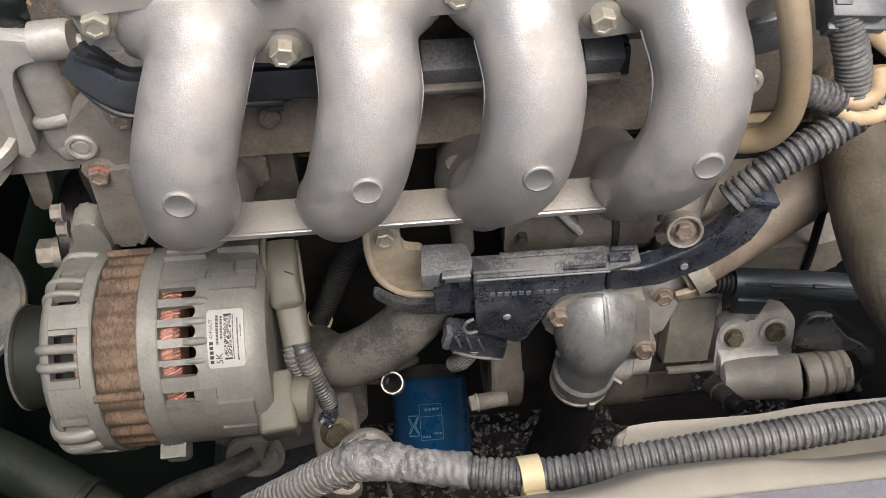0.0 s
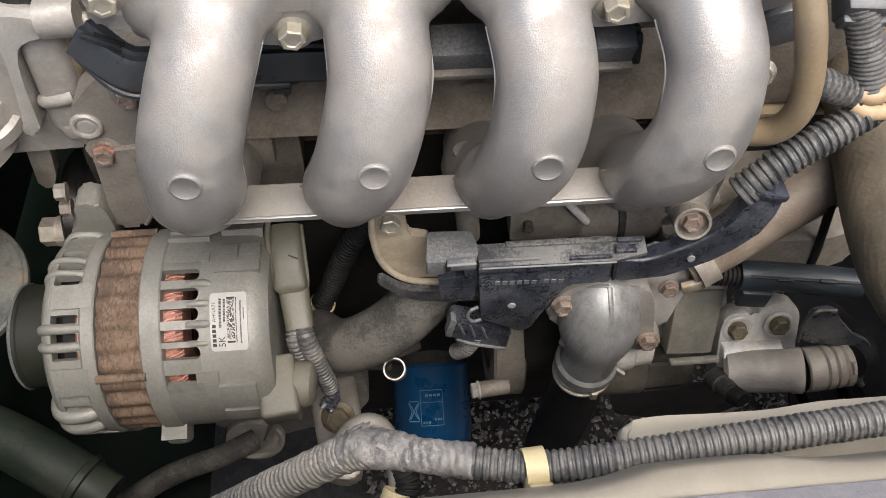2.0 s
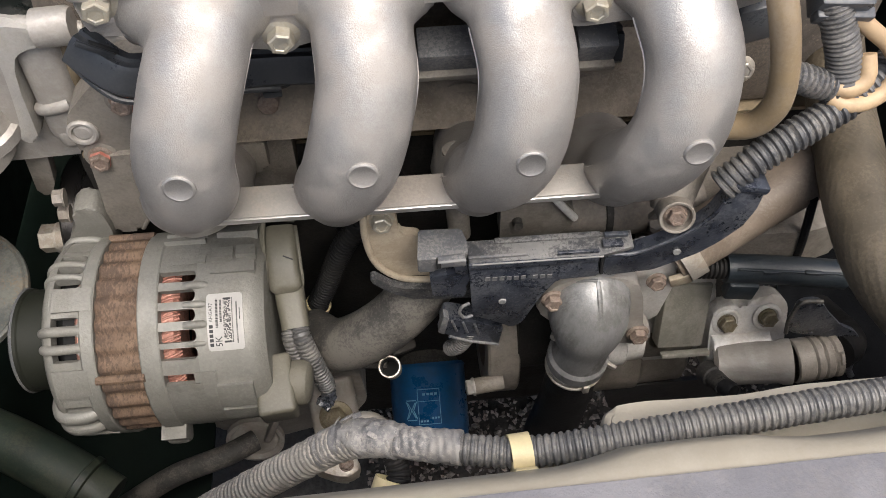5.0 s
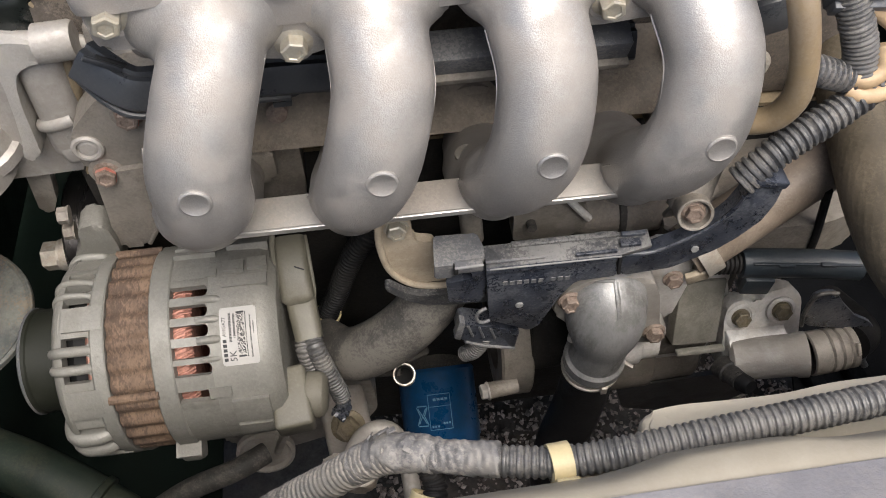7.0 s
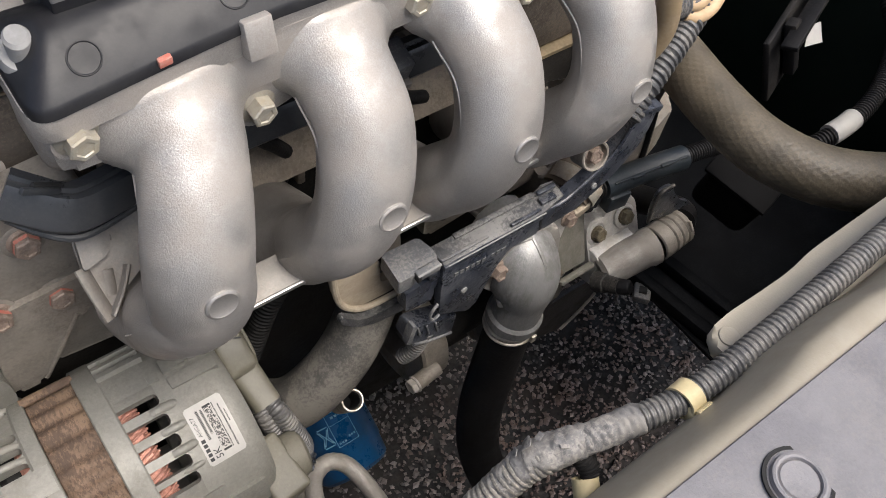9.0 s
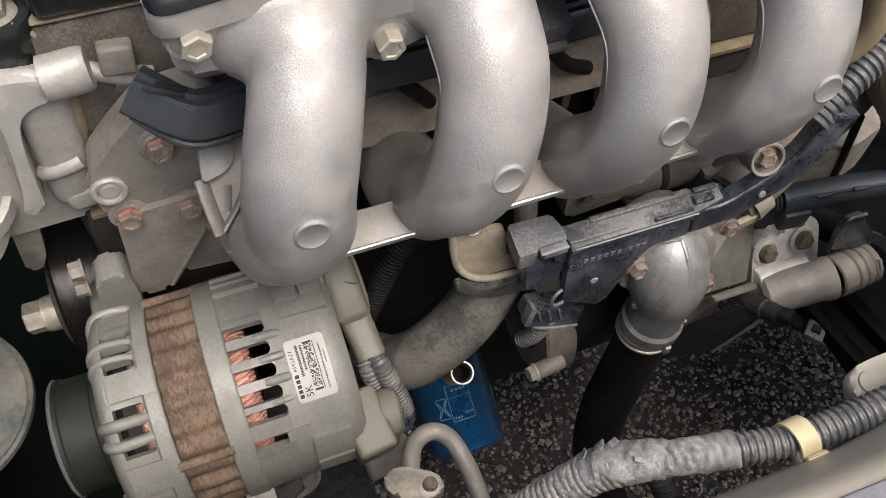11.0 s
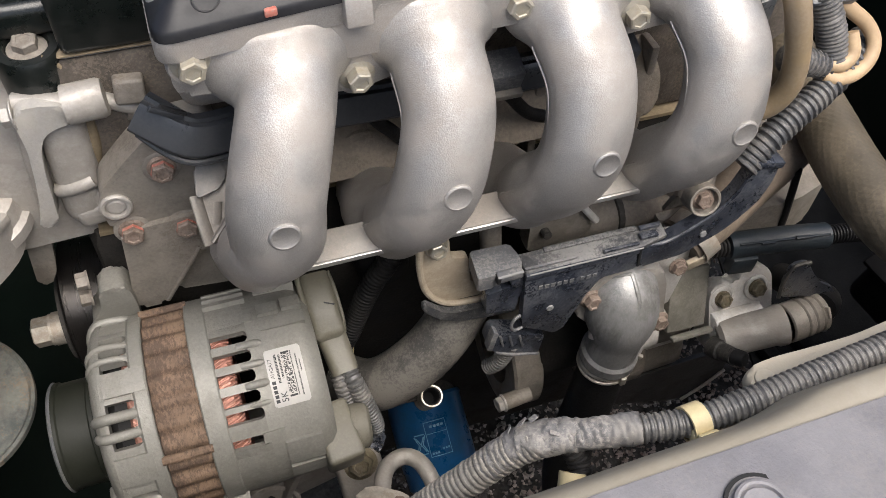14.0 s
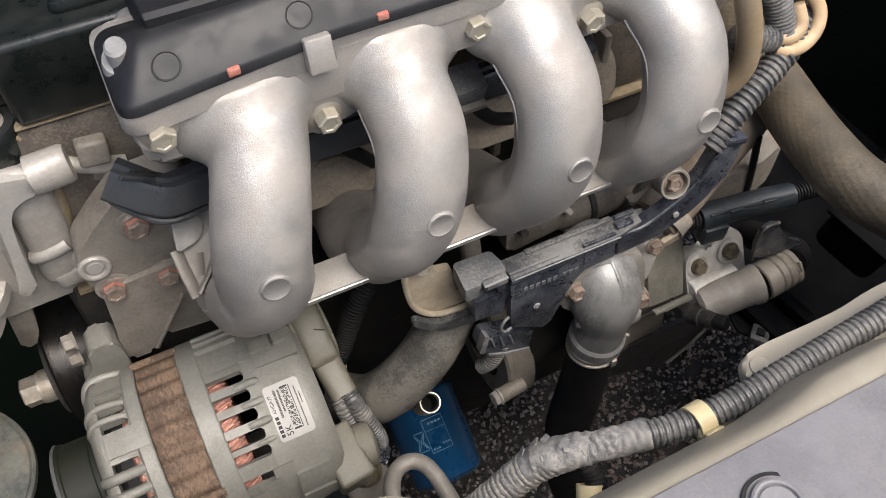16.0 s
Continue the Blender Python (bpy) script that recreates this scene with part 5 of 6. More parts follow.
part("connector_shell", front([(-0.0070, 0.6035), (0.0080, 0.6060), (0.0165, 0.6050), (0.0170, 0.5970), (0.0145, 0.5940), (0.0150, 0.5870), (0.0135, 0.5800), (-0.0055, 0.5835)], 0.3200, 0.0090, 0.0010, 0.0012), M_TRAY, tray)
part("tray_hook", tube([(0.0165, 0.3165, 0.5775), (0.0120, 0.3150, 0.5765), (0.0105, 0.3150, 0.5700), (0.0135, 0.3150, 0.5640), (0.0190, 0.3160, 0.5640)], 0.0011, 8, 0.002), M_DARKGREY, tray)
low = part("lower_plug", front([(0.0020, 0.5560), (0.0100, 0.5530), (0.0210, 0.5480), (0.0400, 0.5400), (0.0380, 0.5180), (0.0180, 0.5270), (0.0050, 0.5345), (-0.0010, 0.5420)], 0.3200, 0.0130, 0.0018, 0.0020), M_TRAY, tray)
part("plug_collar", front([(-0.0025, 0.5430), (0.0010, 0.5620), (0.0045, 0.5590), (0.0035, 0.5530), (0.0015, 0.5400)], 0.3180, 0.0060, 0.0008, 0.0010), M_DARKGREY, low)
for x in (0.0080, 0.0150, 0.0225):
    part("plug_rib", box((x, 0.3195, 0.5470 - (x - 0.008) * 0.42), (0.0016, 0.0014, 0.0140), 0.0004, (0, -14, 0)), M_DARKGREY, low)
part("plug_lip", tube([(0.0050, 0.3200, 0.5340), (0.0180, 0.3195, 0.5266), (0.0380, 0.3200, 0.5180)], 0.0012, 8, 0.003), M_DARKGREY, low)
thing("sensor_lead", conduit([(0.0190, 0.325, 0.532), (0.0165, 0.326, 0.520), (0.0120, 0.327, 0.508), (0.0070, 0.331, 0.498)], 0.0058, 0.0026, 0.16, 18), M_CONDUIT, "short grey corrugated lead under the tray plug", "cable")

tan = empty("beige_bracket", (-0.02, 0.345, 0.60), "dusty beige steel bracket bolted beside the wiring tray", "bracket")
tb = part("bracket_plate", front([(-0.0425, 0.640), (-0.0380, 0.6440), (-0.0260, 0.6440), (-0.0240, 0.6330), (-0.0230, 0.6190), (-0.0205, 0.6165), (-0.0110, 0.6140), (-0.0080, 0.588), (0.0170, 0.5860), (0.0195, 0.5760), (-0.0015, 0.5725), (-0.0205, 0.5735), (-0.0330, 0.5830), (-0.0400, 0.5970), (-0.0430, 0.620)], 0.343, 0.006, 0.0006, 0.002), M_BEIGE, tan)
part("bracket_bolt", bolt_mesh((-0.0325, 0.343, 0.6320), (0, -1, 0.2), 0.0058, 1.25, 0.9), M_YELLOWZINC, tb)
part("rolled_edge", tube([(-0.0425, 0.3420, 0.639), (-0.0428, 0.3415, 0.619), (-0.0395, 0.3410, 0.597), (-0.0325, 0.3408, 0.5835), (-0.0205, 0.3405, 0.5742), (-0.0015, 0.3405, 0.5712), (0.0120, 0.3405, 0.5722)], 0.0022, 10, 0.003), M_BEIGE, tb)
thing("lower_bracket", front([(-0.0410, 0.5890), (-0.0300, 0.5770), (-0.0220, 0.5720), (0.0200, 0.5680), (0.0240, 0.5560), (0.0030, 0.5575), (-0.0170, 0.5605), (-0.0300, 0.5680), (-0.0430, 0.5830)], 0.3340, 0.005, 0.0012, 0.003), M_LID, "dusty black bracket curving below the beige one", "bracket")

eye = empty("tray_eyelet", (0.130, 0.325, 0.645), "cast eyelet with a rusty bolt holding the wiring tray", "bracket")
part("eyelet", lathe([(-0.012, 0.0104), (0.001, 0.0102), (0.0016, 0.0096), (0.0012, 0.0084), (-0.003, 0.0078), (-0.003, 0)], (0.1312, 0.3210, 0.6430), (-0.12, -0.92, 0.36), 32), M_BRACKET, eye)
part("eyelet_bolt", bolt_mesh((0.1312, 0.3235, 0.6425), (-0.12, -0.92, 0.36), 0.0052, 1.3, 0.8), M_RUSTBOLT, eye)
part("eyelet_stem", tube([(0.1320, 0.3330, 0.6345), (0.1355, 0.3420, 0.6465), (0.1400, 0.3520, 0.6590), (0.1430, 0.3620, 0.6690)], lambda t: 0.0112 + 0.006 * t, 24, 0.003), M_BRACKET, eye)

# ---- castings behind the tray ----
wp = empty("water_passage", (0.09, 0.375, 0.60), "dusty cast water passage behind the wiring tray", "engine casting")
part("passage_pipe", tube([(0.050, 0.392, 0.592), (0.078, 0.388, 0.578), (0.100, 0.386, 0.571), (0.130, 0.386, 0.569), (0.180, 0.388, 0.572)], lambda t: 0.0175 - 0.0010 * t, 26, 0.004), M_ENGINE, wp)
part("passage_neck", tube([(0.150, 0.392, 0.620), (0.156, 0.386, 0.600), (0.163, 0.382, 0.580)], 0.0105, 18, 0.004), M_ENGINE, wp)
part("passage_collar", lathe([(0, 0.0160), (0.001, 0.0184), (0.005, 0.0184), (0.006, 0.0160)], (0.112, 0.386, 0.570), (1, 0, -0.02), 24), M_DARK, wp)
part("passage_web", front([(0.040, 0.640), (0.062, 0.640), (0.090, 0.594), (0.086, 0.575), (0.042, 0.570)], 0.366, 0.014, 0.003, 0.006), M_BRACKET, wp)
part("web_edge", tube([(0.062, 0.364, 0.632), (0.075, 0.363, 0.612), (0.088, 0.363, 0.594)], 0.0026, 10, 0.004), M_COMP, wp)
part("web_pin", lathe([(0, 0.0032), (0.006, 0.003), (0.006, 0)], (0.052, 0.366, 0.592), (0, -1, 0.2), 14), M_DARK, wp)
thing("riser_tube", tube([(0.012, 0.372, 0.655), (0.013, 0.370, 0.620), (0.016, 0.368, 0.580)], 0.0072, 18, 0.005), M_BRACKET, "dusty upright steel tube behind the wiring tray", "tube")
thing("stay_bracket", front([(0.136, 0.640), (0.158, 0.634), (0.150, 0.606), (0.130, 0.600), (0.142, 0.622)], 0.352, 0.003, 0.0008, 0.003), M_BRACKET, "small dusty bent stay beside the eyelet", "bracket")

# ---- thermostat housing and lower hose ----
th = empty("thermostat_housing", (0.10, 0.33, 0.53), "cast aluminium thermostat elbow with rusty bolts", "thermostat housing")
def elbow_r(t):
    s = min(1.0, max(0.0, (t - 0.44) / 0.30))
    g = min(1.0, t / 0.36)
    return 0.0212 + 0.0046 * g * g * (3 - 2 * g) - 0.0074 * s * s * (3 - 2 * s) + 0.0022 * (0.86 < t < 0.95)


elb = part("elbow", tube([(0.096, 0.356, 0.566), (0.0955, 0.341, 0.566), (0.095, 0.326, 0.559), (0.094, 0.316, 0.543), (0.093, 0.3125, 0.525), (0.092, 0.3125, 0.510), (0.0915, 0.3130, 0.496)], elbow_r, 40, 0.0025, side=(1, 0, 0)), M_ELBOW, th, "worn bare aluminium elbow")
part("elbow_flange", front([(0.0600, 0.553), (0.0630, 0.567), (0.0680, 0.577), (0.0780, 0.5845), (0.0980, 0.5860), (0.1210, 0.5790), (0.1290, 0.560), (0.1365, 0.522), (0.1440, 0.514), (0.1440, 0.499), (0.1300, 0.4985), (0.1040, 0.510), (0.074, 0.535)], 0.3225, 0.014, 0.003, 0.006), M_CAST, th)
part("seam", tube([(0.0956, 0.3205, 0.5836), (0.0956, 0.3120, 0.5790), (0.0957, 0.3078, 0.5753), (0.0958, 0.3032, 0.5694)], 0.0021, 10, 0.003), M_ELBOW, elb)
part("top_ridge", tube([(0.0725, 0.3312, 0.5712), (0.0775, 0.3267, 0.5783), (0.085, 0.3232, 0.5828), (0.0955, 0.3208, 0.5842)], 0.0016, 10, 0.003), M_ELBOW, elb)
part("elbow_tip", lathe([(0, 0.0035), (0.006, 0.003), (0.006, 0)], (0.0755, 0.316, 0.535), (-0.5, -0.8, 0.1), 14), M_MACHINED, elb)
for i, (x, z) in enumerate(((0.0700, 0.567), (0.1335, 0.515))):
    part("housing_bolt", bolt_mesh((x, 0.3215, z), (0, -1, 0.15), 0.0060, 1.3, 0.8, i), M_RUSTBOLT, th, "rusty flanged bolt")
part("side_lug", lathe([(0, 0.009), (0.012, 0.008), (0.012, 0)], (0.071, 0.336, 0.553), (0, -1, 0), 20), M_CAST, th)
part("back_plate", front([(0.122, 0.586), (0.152, 0.580), (0.156, 0.545), (0.152, 0.500), (0.122, 0.500)], 0.338, 0.014, 0.003, 0.008), M_COMP, th)
part("side_drum", lathe([(0, 0.010), (0.001, 0.0255), (0.014, 0.0255), (0.0155, 0.0225), (0.028, 0.0225), (0.030, 0.018), (0.030, 0)], (0.1200, 0.3500, 0.4700), (1, 0, 0), 36), M_COMP, th)
lower = empty("lower_radiator_hose", (0.09, 0.31, 0.30), "black rubber lower radiator hose clamped to the elbow", "hose")
hose = part("hose", tube([(0.0915, 0.3135, 0.4995), (0.0905, 0.313, 0.455), (0.088, 0.312, 0.420), (0.080, 0.306, 0.375), (0.078, 0.296, 0.325), (0.086, 0.282, 0.275), (0.102, 0.262, 0.215), (0.120, 0.235, 0.16)], lambda t: 0.0176 + 0.0012 * min(1, t * 4), 28, 0.006), M_RUBBER, lower)
for z, r in ((0.4970, 0.0188), (0.4920, 0.0190)):
    part("clamp_wire", tube([(0.0915 + r * math.cos(a), 0.3135 + r * math.sin(a), z + 0.0012 * math.cos(a)) for a in (2 * math.pi * k / 16 for k in range(16))] + [(0.0915 + r, 0.3135, z + 0.0012)], 0.0013, 8, 0.003), M_STEEL, lower, "wire hose clamp")
part("clamp_ear", box((0.095, 0.2925, 0.4955), (0.0045, 0.003, 0.008), 0.0008), M_STEEL, lower)
part("clamp_ear", box((0.113, 0.312, 0.494), (0.016, 0.003, 0.004), 0.0008, (0, 20, -30)), M_STEEL, lower)

# ---- compressor ----
comp = empty("compressor", (0.13, 0.40, 0.40), "dusty aluminium air-conditioning compressor with bolted pipe block", "compressor")
CY, CZ = 0.392, 0.452
# This stretch of the compressor has its shade in the colour.
cb = part("compressor_body", lathe([(0, 0.02), (0, 0.048), (0.003, 0.050), (0.082, 0.049), (0.086, 0.02)], (0.0595, CY, CZ), (1, 0, 0), 48), M_DEEPSHADE, comp)
part("rear_body", lathe([(0, 0.02), (0, 0.052), (0.002, 0.054), (0.020, 0.054), (0.023, 0.048), (0.026, 0.040), (0.030, 0.0365), (0.082, 0.035), (0.090, 0.030), (0.090, 0)], (0.124, CY, CZ), (1, 0, 0), 48), M_COMP, comp)
part("clutch", lathe([(0, 0.03), (0, 0.0490), (0.002, 0.0510), (0.023, 0.0510), (0.0245, 0.0490), (0.0250, 0.03)], (0.0370, CY - 0.006, CZ - 0.024), (1, 0, 0), 44), M_BRACKET, comp)
part("lower_body", lathe([(0, 0.02), (0, 0.045), (0.003, 0.047), (0.060, 0.046), (0.068, 0.040), (0.070, 0)], (0.142, 0.397, 0.424), (1, 0, 0), 44), M_COMP, comp)
part("rear_cover", box((0.1778, 0.3500, 0.4895), (0.0340, 0.014, 0.0540), 0.0014, (-24, 3, 0)), M_COVERPLATE, comp)
part("cover_lip", box((0.1800, 0.3285, 0.4655), (0.0360, 0.006, 0.0040), 0.0012, (-28, 0, 0)), M_COVERPLATE, comp)
part("cover_slab", box((0.1770, 0.3700, 0.5160), (0.046, 0.022, 0.026), 0.004, (-22, -3, 0), 3), M_COMP, comp)
part("side_barrel", lathe([(0, 0.010), (0.002, 0.026), (0.052, 0.026), (0.054, 0.024), (0.054, 0)], (0.146, 0.374, 0.4330), (1, 0, 0.02), 36), M_BRACKET, comp)
part("sump_casting", lathe([(0, 0.020), (0, 0.0430), (0.003, 0.0450), (0.040, 0.0450), (0.043, 0.0420), (0.078, 0.0410), (0.082, 0.0360), (0.082, 0)], (0.1220, 0.3880, 0.3950), (1, 0, 0.02), 44), M_BRACKET, comp)
part("case_bolt", bolt_mesh((0.026, 0.332, 0.4340), (-1, -0.1, 0.0), 0.0062, 1.15), M_CAST, cb)
part("bolt_sleeve", lathe([(0, 0.0064), (0.022, 0.0062), (0.022, 0)], (0.026, 0.332, 0.4340), (1, 0.1, 0), 20), M_BRACKET, cb)
fit = part("pipe_block", prism(rounded([(0.2000, -0.034), (0.2000, 0.002), (0.2030, 0.0125), (0.2160, 0.0145), (0.2240, 0.008), (0.2290, 0.0175), (0.2485, 0.0205), (0.2565, 0.010), (0.2580, -0.034)], 0.006), (0, 0.3555, 0.4663), (1, 0, 0.04), (0, 0.46, 0.89), 0.014, 0.003), M_COMP, comp, "bare cast pipe block")
for i, (x, z) in enumerate(((0.2115, 0.4815), (0.2402, 0.4865))):
    part("bolt_washer", lathe([(0, 0.0108), (0.0014, 0.0107), (0.0020, 0.0098), (0.0020, 0.0082), (0.0006, 0.0078), (0.0006, 0)], (x, 0.3440 - 0.001 * i, z - 0.0010), (0, -0.89, 0.46), 28), M_COMP, fit)
    part("block_bolt", bolt_mesh((x, 0.3432 - 0.001 * i, z - 0.0006), (0, -0.89, 0.46), 0.0062, 1.12, 0.75, i), M_STAINBOLT, fit)
part("pipe_barrel", lathe([(0, 0), (0, 0.012), (0.003, 0.0160), (0.045, 0.0155), (0.048, 0.0168), (0.054, 0.0168), (0.055, 0)], (0.2020, 0.3230, 0.4560), (0.97, -0.16, 0.20), 28), M_CAST, fit)
bm = bmesh.new()
for k in range(4):
    box((0.2190 + 0.0058 * k, 0.3085 - 0.0009 * k, 0.4680 + 0.0012 * k), (0.0038, 0.0012, 0.0035), 0.0, (-50, 0, 0), bm=bm)
part("block_step", prism(rounded([(0.356, 0.466), (0.333, 0.4735), (0.3170, 0.4650), (0.3085, 0.4520), (0.3130, 0.4400), (0.345, 0.432)], 0.004), (0.2010, 0, 0), (0, 1, 0), (0, 0, 1), 0.0440, 0.0020), M_COMP, fit)
part("cast_marks", bm, M_CAST, fit, "raised cast marks")
part("service_port", lathe([(0, 0.0090), (0.010, 0.0085), (0.011, 0.0072), (0.024, 0.0068), (0.025, 0)], (0.1960, 0.3180, 0.4560), (0.15, -0.80, 0.50), 22), M_DARK, comp)
part("port_cap", lathe([(0, 0.0066), (0.010, 0.0064), (0.012, 0.005), (0.012, 0)], (0.1990, 0.3010, 0.4670), (0.35, -0.75, 0.45), 20), M_RUBBER, comp)
part("shield_plate", front([(0.138, 0.372), (0.225, 0.376), (0.258, 0.372), (0.266, 0.338), (0.228, 0.300), (0.150, 0.332)], 0.350, 0.004, 0.001, 0.004), M_BLACK, comp)
part("shield_lip", tube([(0.229, 0.3485, 0.3015), (0.248, 0.3480, 0.3195), (0.265, 0.3485, 0.3385)], 0.0016, 8, 0.004), M_CAST, comp)
suc = empty("suction_hose", (0.30, 0.34, 0.45), "black ribbed rubber hose on the compressor outlet", "hose")
part("hose_collar", lathe([(0, 0.0150), (0.001, 0.0163), (0.012, 0.0163), (0.013, 0.0150), (0.0145, 0.0163), (0.0185, 0.0163), (0.020, 0.0148), (0.0215, 0.0160), (0.0255, 0.0160), (0.027, 0.0146), (0.0285, 0.0157), (0.0325, 0.0157), (0.0335, 0.0140), (0.0340, 0.0100), (0.034, 0)], (0.2550, 0.3143, 0.4668), (0.97, 0.02, 0.10), 32), M_BRACKET, suc)
part("band_clip", box((0.2840, 0.3060, 0.4820), (0.0025, 0.0090, 0.0050), 0.0006, (50, 0, 10)), M_STEEL, suc, "bent steel band end")
part("hose_tail", tube([(0.2900, 0.3180, 0.4690), (0.303, 0.326, 0.463), (0.314, 0.345, 0.445), (0.320, 0.385, 0.415)], 0.0135, 18, 0.005), M_RUBBER, suc)
wing = empty("heat_guard", (0.31, 0.35, 0.48), "bent dusty black metal guard over the outlet hose", "guard")
part("guard_sheet", front([(0.2470, 0.494), (0.2420, 0.515), (0.2410, 0.535), (0.2550, 0.535), (0.2690, 0.515), (0.2840, 0.497), (0.2980, 0.487), (0.3090, 0.473), (0.3110, 0.458), (0.3000, 0.466), (0.2880, 0.477), (0.2720, 0.485), (0.2580, 0.489)], 0.3240, 0.003, 0.0010, 0.004), M_TRAY, wing)
part("guard_hook", tube([(0.3085, 0.3240, 0.4660), (0.3130, 0.3240, 0.4520), (0.3170, 0.3240, 0.4340), (0.3200, 0.3240, 0.4230), (0.3265, 0.3240, 0.4120)], lambda t: 0.0042 - 0.0016 * min(1.0, t * 1.6), 12, 0.002, side=(1, 0, 0), flat=0.5), M_TRAY, wing)
part("guard_fold", tube([(0.2440, 0.3225, 0.496), (0.2400, 0.3225, 0.516), (0.2420, 0.3225, 0.5355), (0.2560, 0.3225, 0.5355)], 0.0016, 8, 0.003), M_DUSTRUBBER, wing)

# ---- sleeve and leads ----
sl = empty("cable_sleeve", (0.23, 0.34, 0.55), "slate-blue plastic cable sleeve with a clip foot", "cable sleeve")
part("sleeve", tube([(0.1895, 0.3425, 0.5545), (0.215, 0.340, 0.5535), (0.245, 0.336, 0.552), (0.2685, 0.3325, 0.5505)], 0.0098, 24, 0.006), M_TEAL, sl)
part("sleeve_seam", box((0.230, 0.3315, 0.5605), (0.072, 0.0018, 0.0016), 0.0004, (0, 2.8, -6.5)), M_TEAL, sl)
for x in (0.216, 0.243):
    part("seam_step", box((x, 0.3310 - (x - 0.23) * 0.12, 0.5607), (0.011, 0.0030, 0.0020), 0.0005, (0, 2.8, -6.5)), M_TEAL, sl)
part("clip_foot", box((0.2015, 0.335, 0.541), (0.020, 0.010, 0.016), 0.0015, (0, 3, -6)), M_TEAL, sl)
thing("sleeve_lead", conduit([(0.168, 0.3435, 0.5560), (0.178, 0.343, 0.5555), (0.191, 0.342, 0.5545)], 0.0072, 0.0030, 0.18, 18), M_RUBBER, "black ribbed lead entering the slate sleeve", "cable")
thing("sleeve_tail", conduit([(0.266, 0.333, 0.5507), (0.285, 0.331, 0.5495), (0.305, 0.329, 0.546), (0.325, 0.328, 0.538), (0.36, 0.33, 0.51)], 0.0072, 0.0026, 0.18, 18), M_RUBBER, "black ribbed lead leaving the slate sleeve", "cable")
clampc = empty("pipe_clamp", (0.15, 0.33, 0.56), "dull zinc spring clamp round a dusty hose", "clamp")
part("clamp_band", lathe([(-0.006, 0.0185), (-0.006, 0.0195), (0.006, 0.0195), (0.006, 0.0185)], (0.158, 0.345, 0.575), (0.85, 0.25, 0.45), 30), M_STEEL, clampc)
part("clamp_ear", box((0.1535, 0.3295, 0.5655), (0.014, 0.004, 0.012), 0.001, (10, -20, 0)), M_BEIGE, clampc)
part("clamp_bolt", bolt_mesh((0.136, 0.3265, 0.571), (0, -1, 0.2), 0.0052, 1.25), M_RUSTBOLT, clampc)
thing("water_hose", tube([(0.150, 0.345, 0.570), (0.175, 0.352, 0.583), (0.205, 0.362, 0.598), (0.235, 0.372, 0.610), (0.27, 0.39, 0.615)], 0.0182, 26, 0.006), M_TANHOSE, "dusty brown-grey rubber hose behind the wiring tray", "hose")
thing("gearbox_ledge", prism(rounded([(0.140, 0.355), (0.245, 0.352), (0.284, 0.364), (0.284, 0.450), (0.150, 0.450)], 0.01), (0, 0, 0.535), (1, 0, 0), (0, 1, 0), 0.040, 0.006), M_BRACKET, "pale cast gearbox flange behind the sleeve", "engine casting")

# ---- top radiator hose, amber tube and right-hand loom ----
rh = empty("upper_radiator_hose", (0.24, 0.30, 0.64), "brown woven-pattern rubber upper radiator hose", "hose")
cs, length = spline([(0.275, 0.465, 0.640), (0.262, 0.425, 0.641), (0.247, 0.365, 0.641), (0.236, 0.310, 0.640), (0.236, 0.268, 0.639), (0.254, 0.230, 0.639), (0.295, 0.199, 0.640), (0.345, 0.180, 0.641), (0.40, 0.170, 0.64)], 0.00095)


def weave(i, n):
    """A fine herringbone relief wound round the hose."""
    out = []
    for k in range(144):
        a = 2 * math.pi * k / 144
        q = 0.0193 + 0.00011 * math.sin(24 * a + i * 1.05) * (1 if math.sin(6 * a) > 0 else 0.3) + 0.00006 * math.sin(24 * a - i * 0.6)
        out.append((q * math.cos(a), q * math.sin(a)))
    return out


uh = part("hose", sweep(bmesh.new(), cs, weave), M_BROWNHOSE, rh, angle=60)
for p, w in (((0.2357, 0.2380, 0.6530), 0.0036), ((0.2392, 0.2310, 0.6505), 0.0024)):
    part("paint_speck", lathe([(-0.0008, w * 0.5), (0.0004, w * 0.5), (0.0006, w * 0.3), (0.0006, 0)], p, (-0.66, -0.2, 0.72), 12), M_ORANGE, uh, "orange paint speck")
at = empty("breather_tube", (0.165, 0.34, 0.73), "amber-stained breather tube beside the manifold", "tube")
part("tube", tube([(0.140, 0.395, 0.800), (0.148, 0.362, 0.793), (0.155, 0.342, 0.772), (0.163, 0.334, 0.745), (0.167, 0.331, 0.722), (0.1655, 0.332, 0.708), (0.160, 0.335, 0.698), (0.147, 0.342, 0.692), (0.130, 0.350, 0.690)], 0.0070, 22, 0.004), M_TANTUBE, at)
rl = empty("side_loom", (0.19, 0.34, 0.69), "grey corrugated loom rising from the wiring tray", "wiring loom")
part("conduit", conduit([(0.150, 0.322, 0.666), (0.164, 0.326, 0.679), (0.180, 0.331, 0.688), (0.196, 0.336, 0.695), (0.212, 0.342, 0.702), (0.228, 0.350, 0.709), (0.240, 0.360, 0.712)], 0.0088, 0.0040, 0.15, 24, 0.045, 6), M_DARKCONDUIT, rl)
part("upper_conduit", conduit([(0.193, 0.362, 0.754), (0.199, 0.357, 0.741), (0.205, 0.352, 0.727), (0.208, 0.347, 0.714)], 0.0086, 0.0026, 0.09, 24, 0.02, 3), M_CONDUIT, rl)
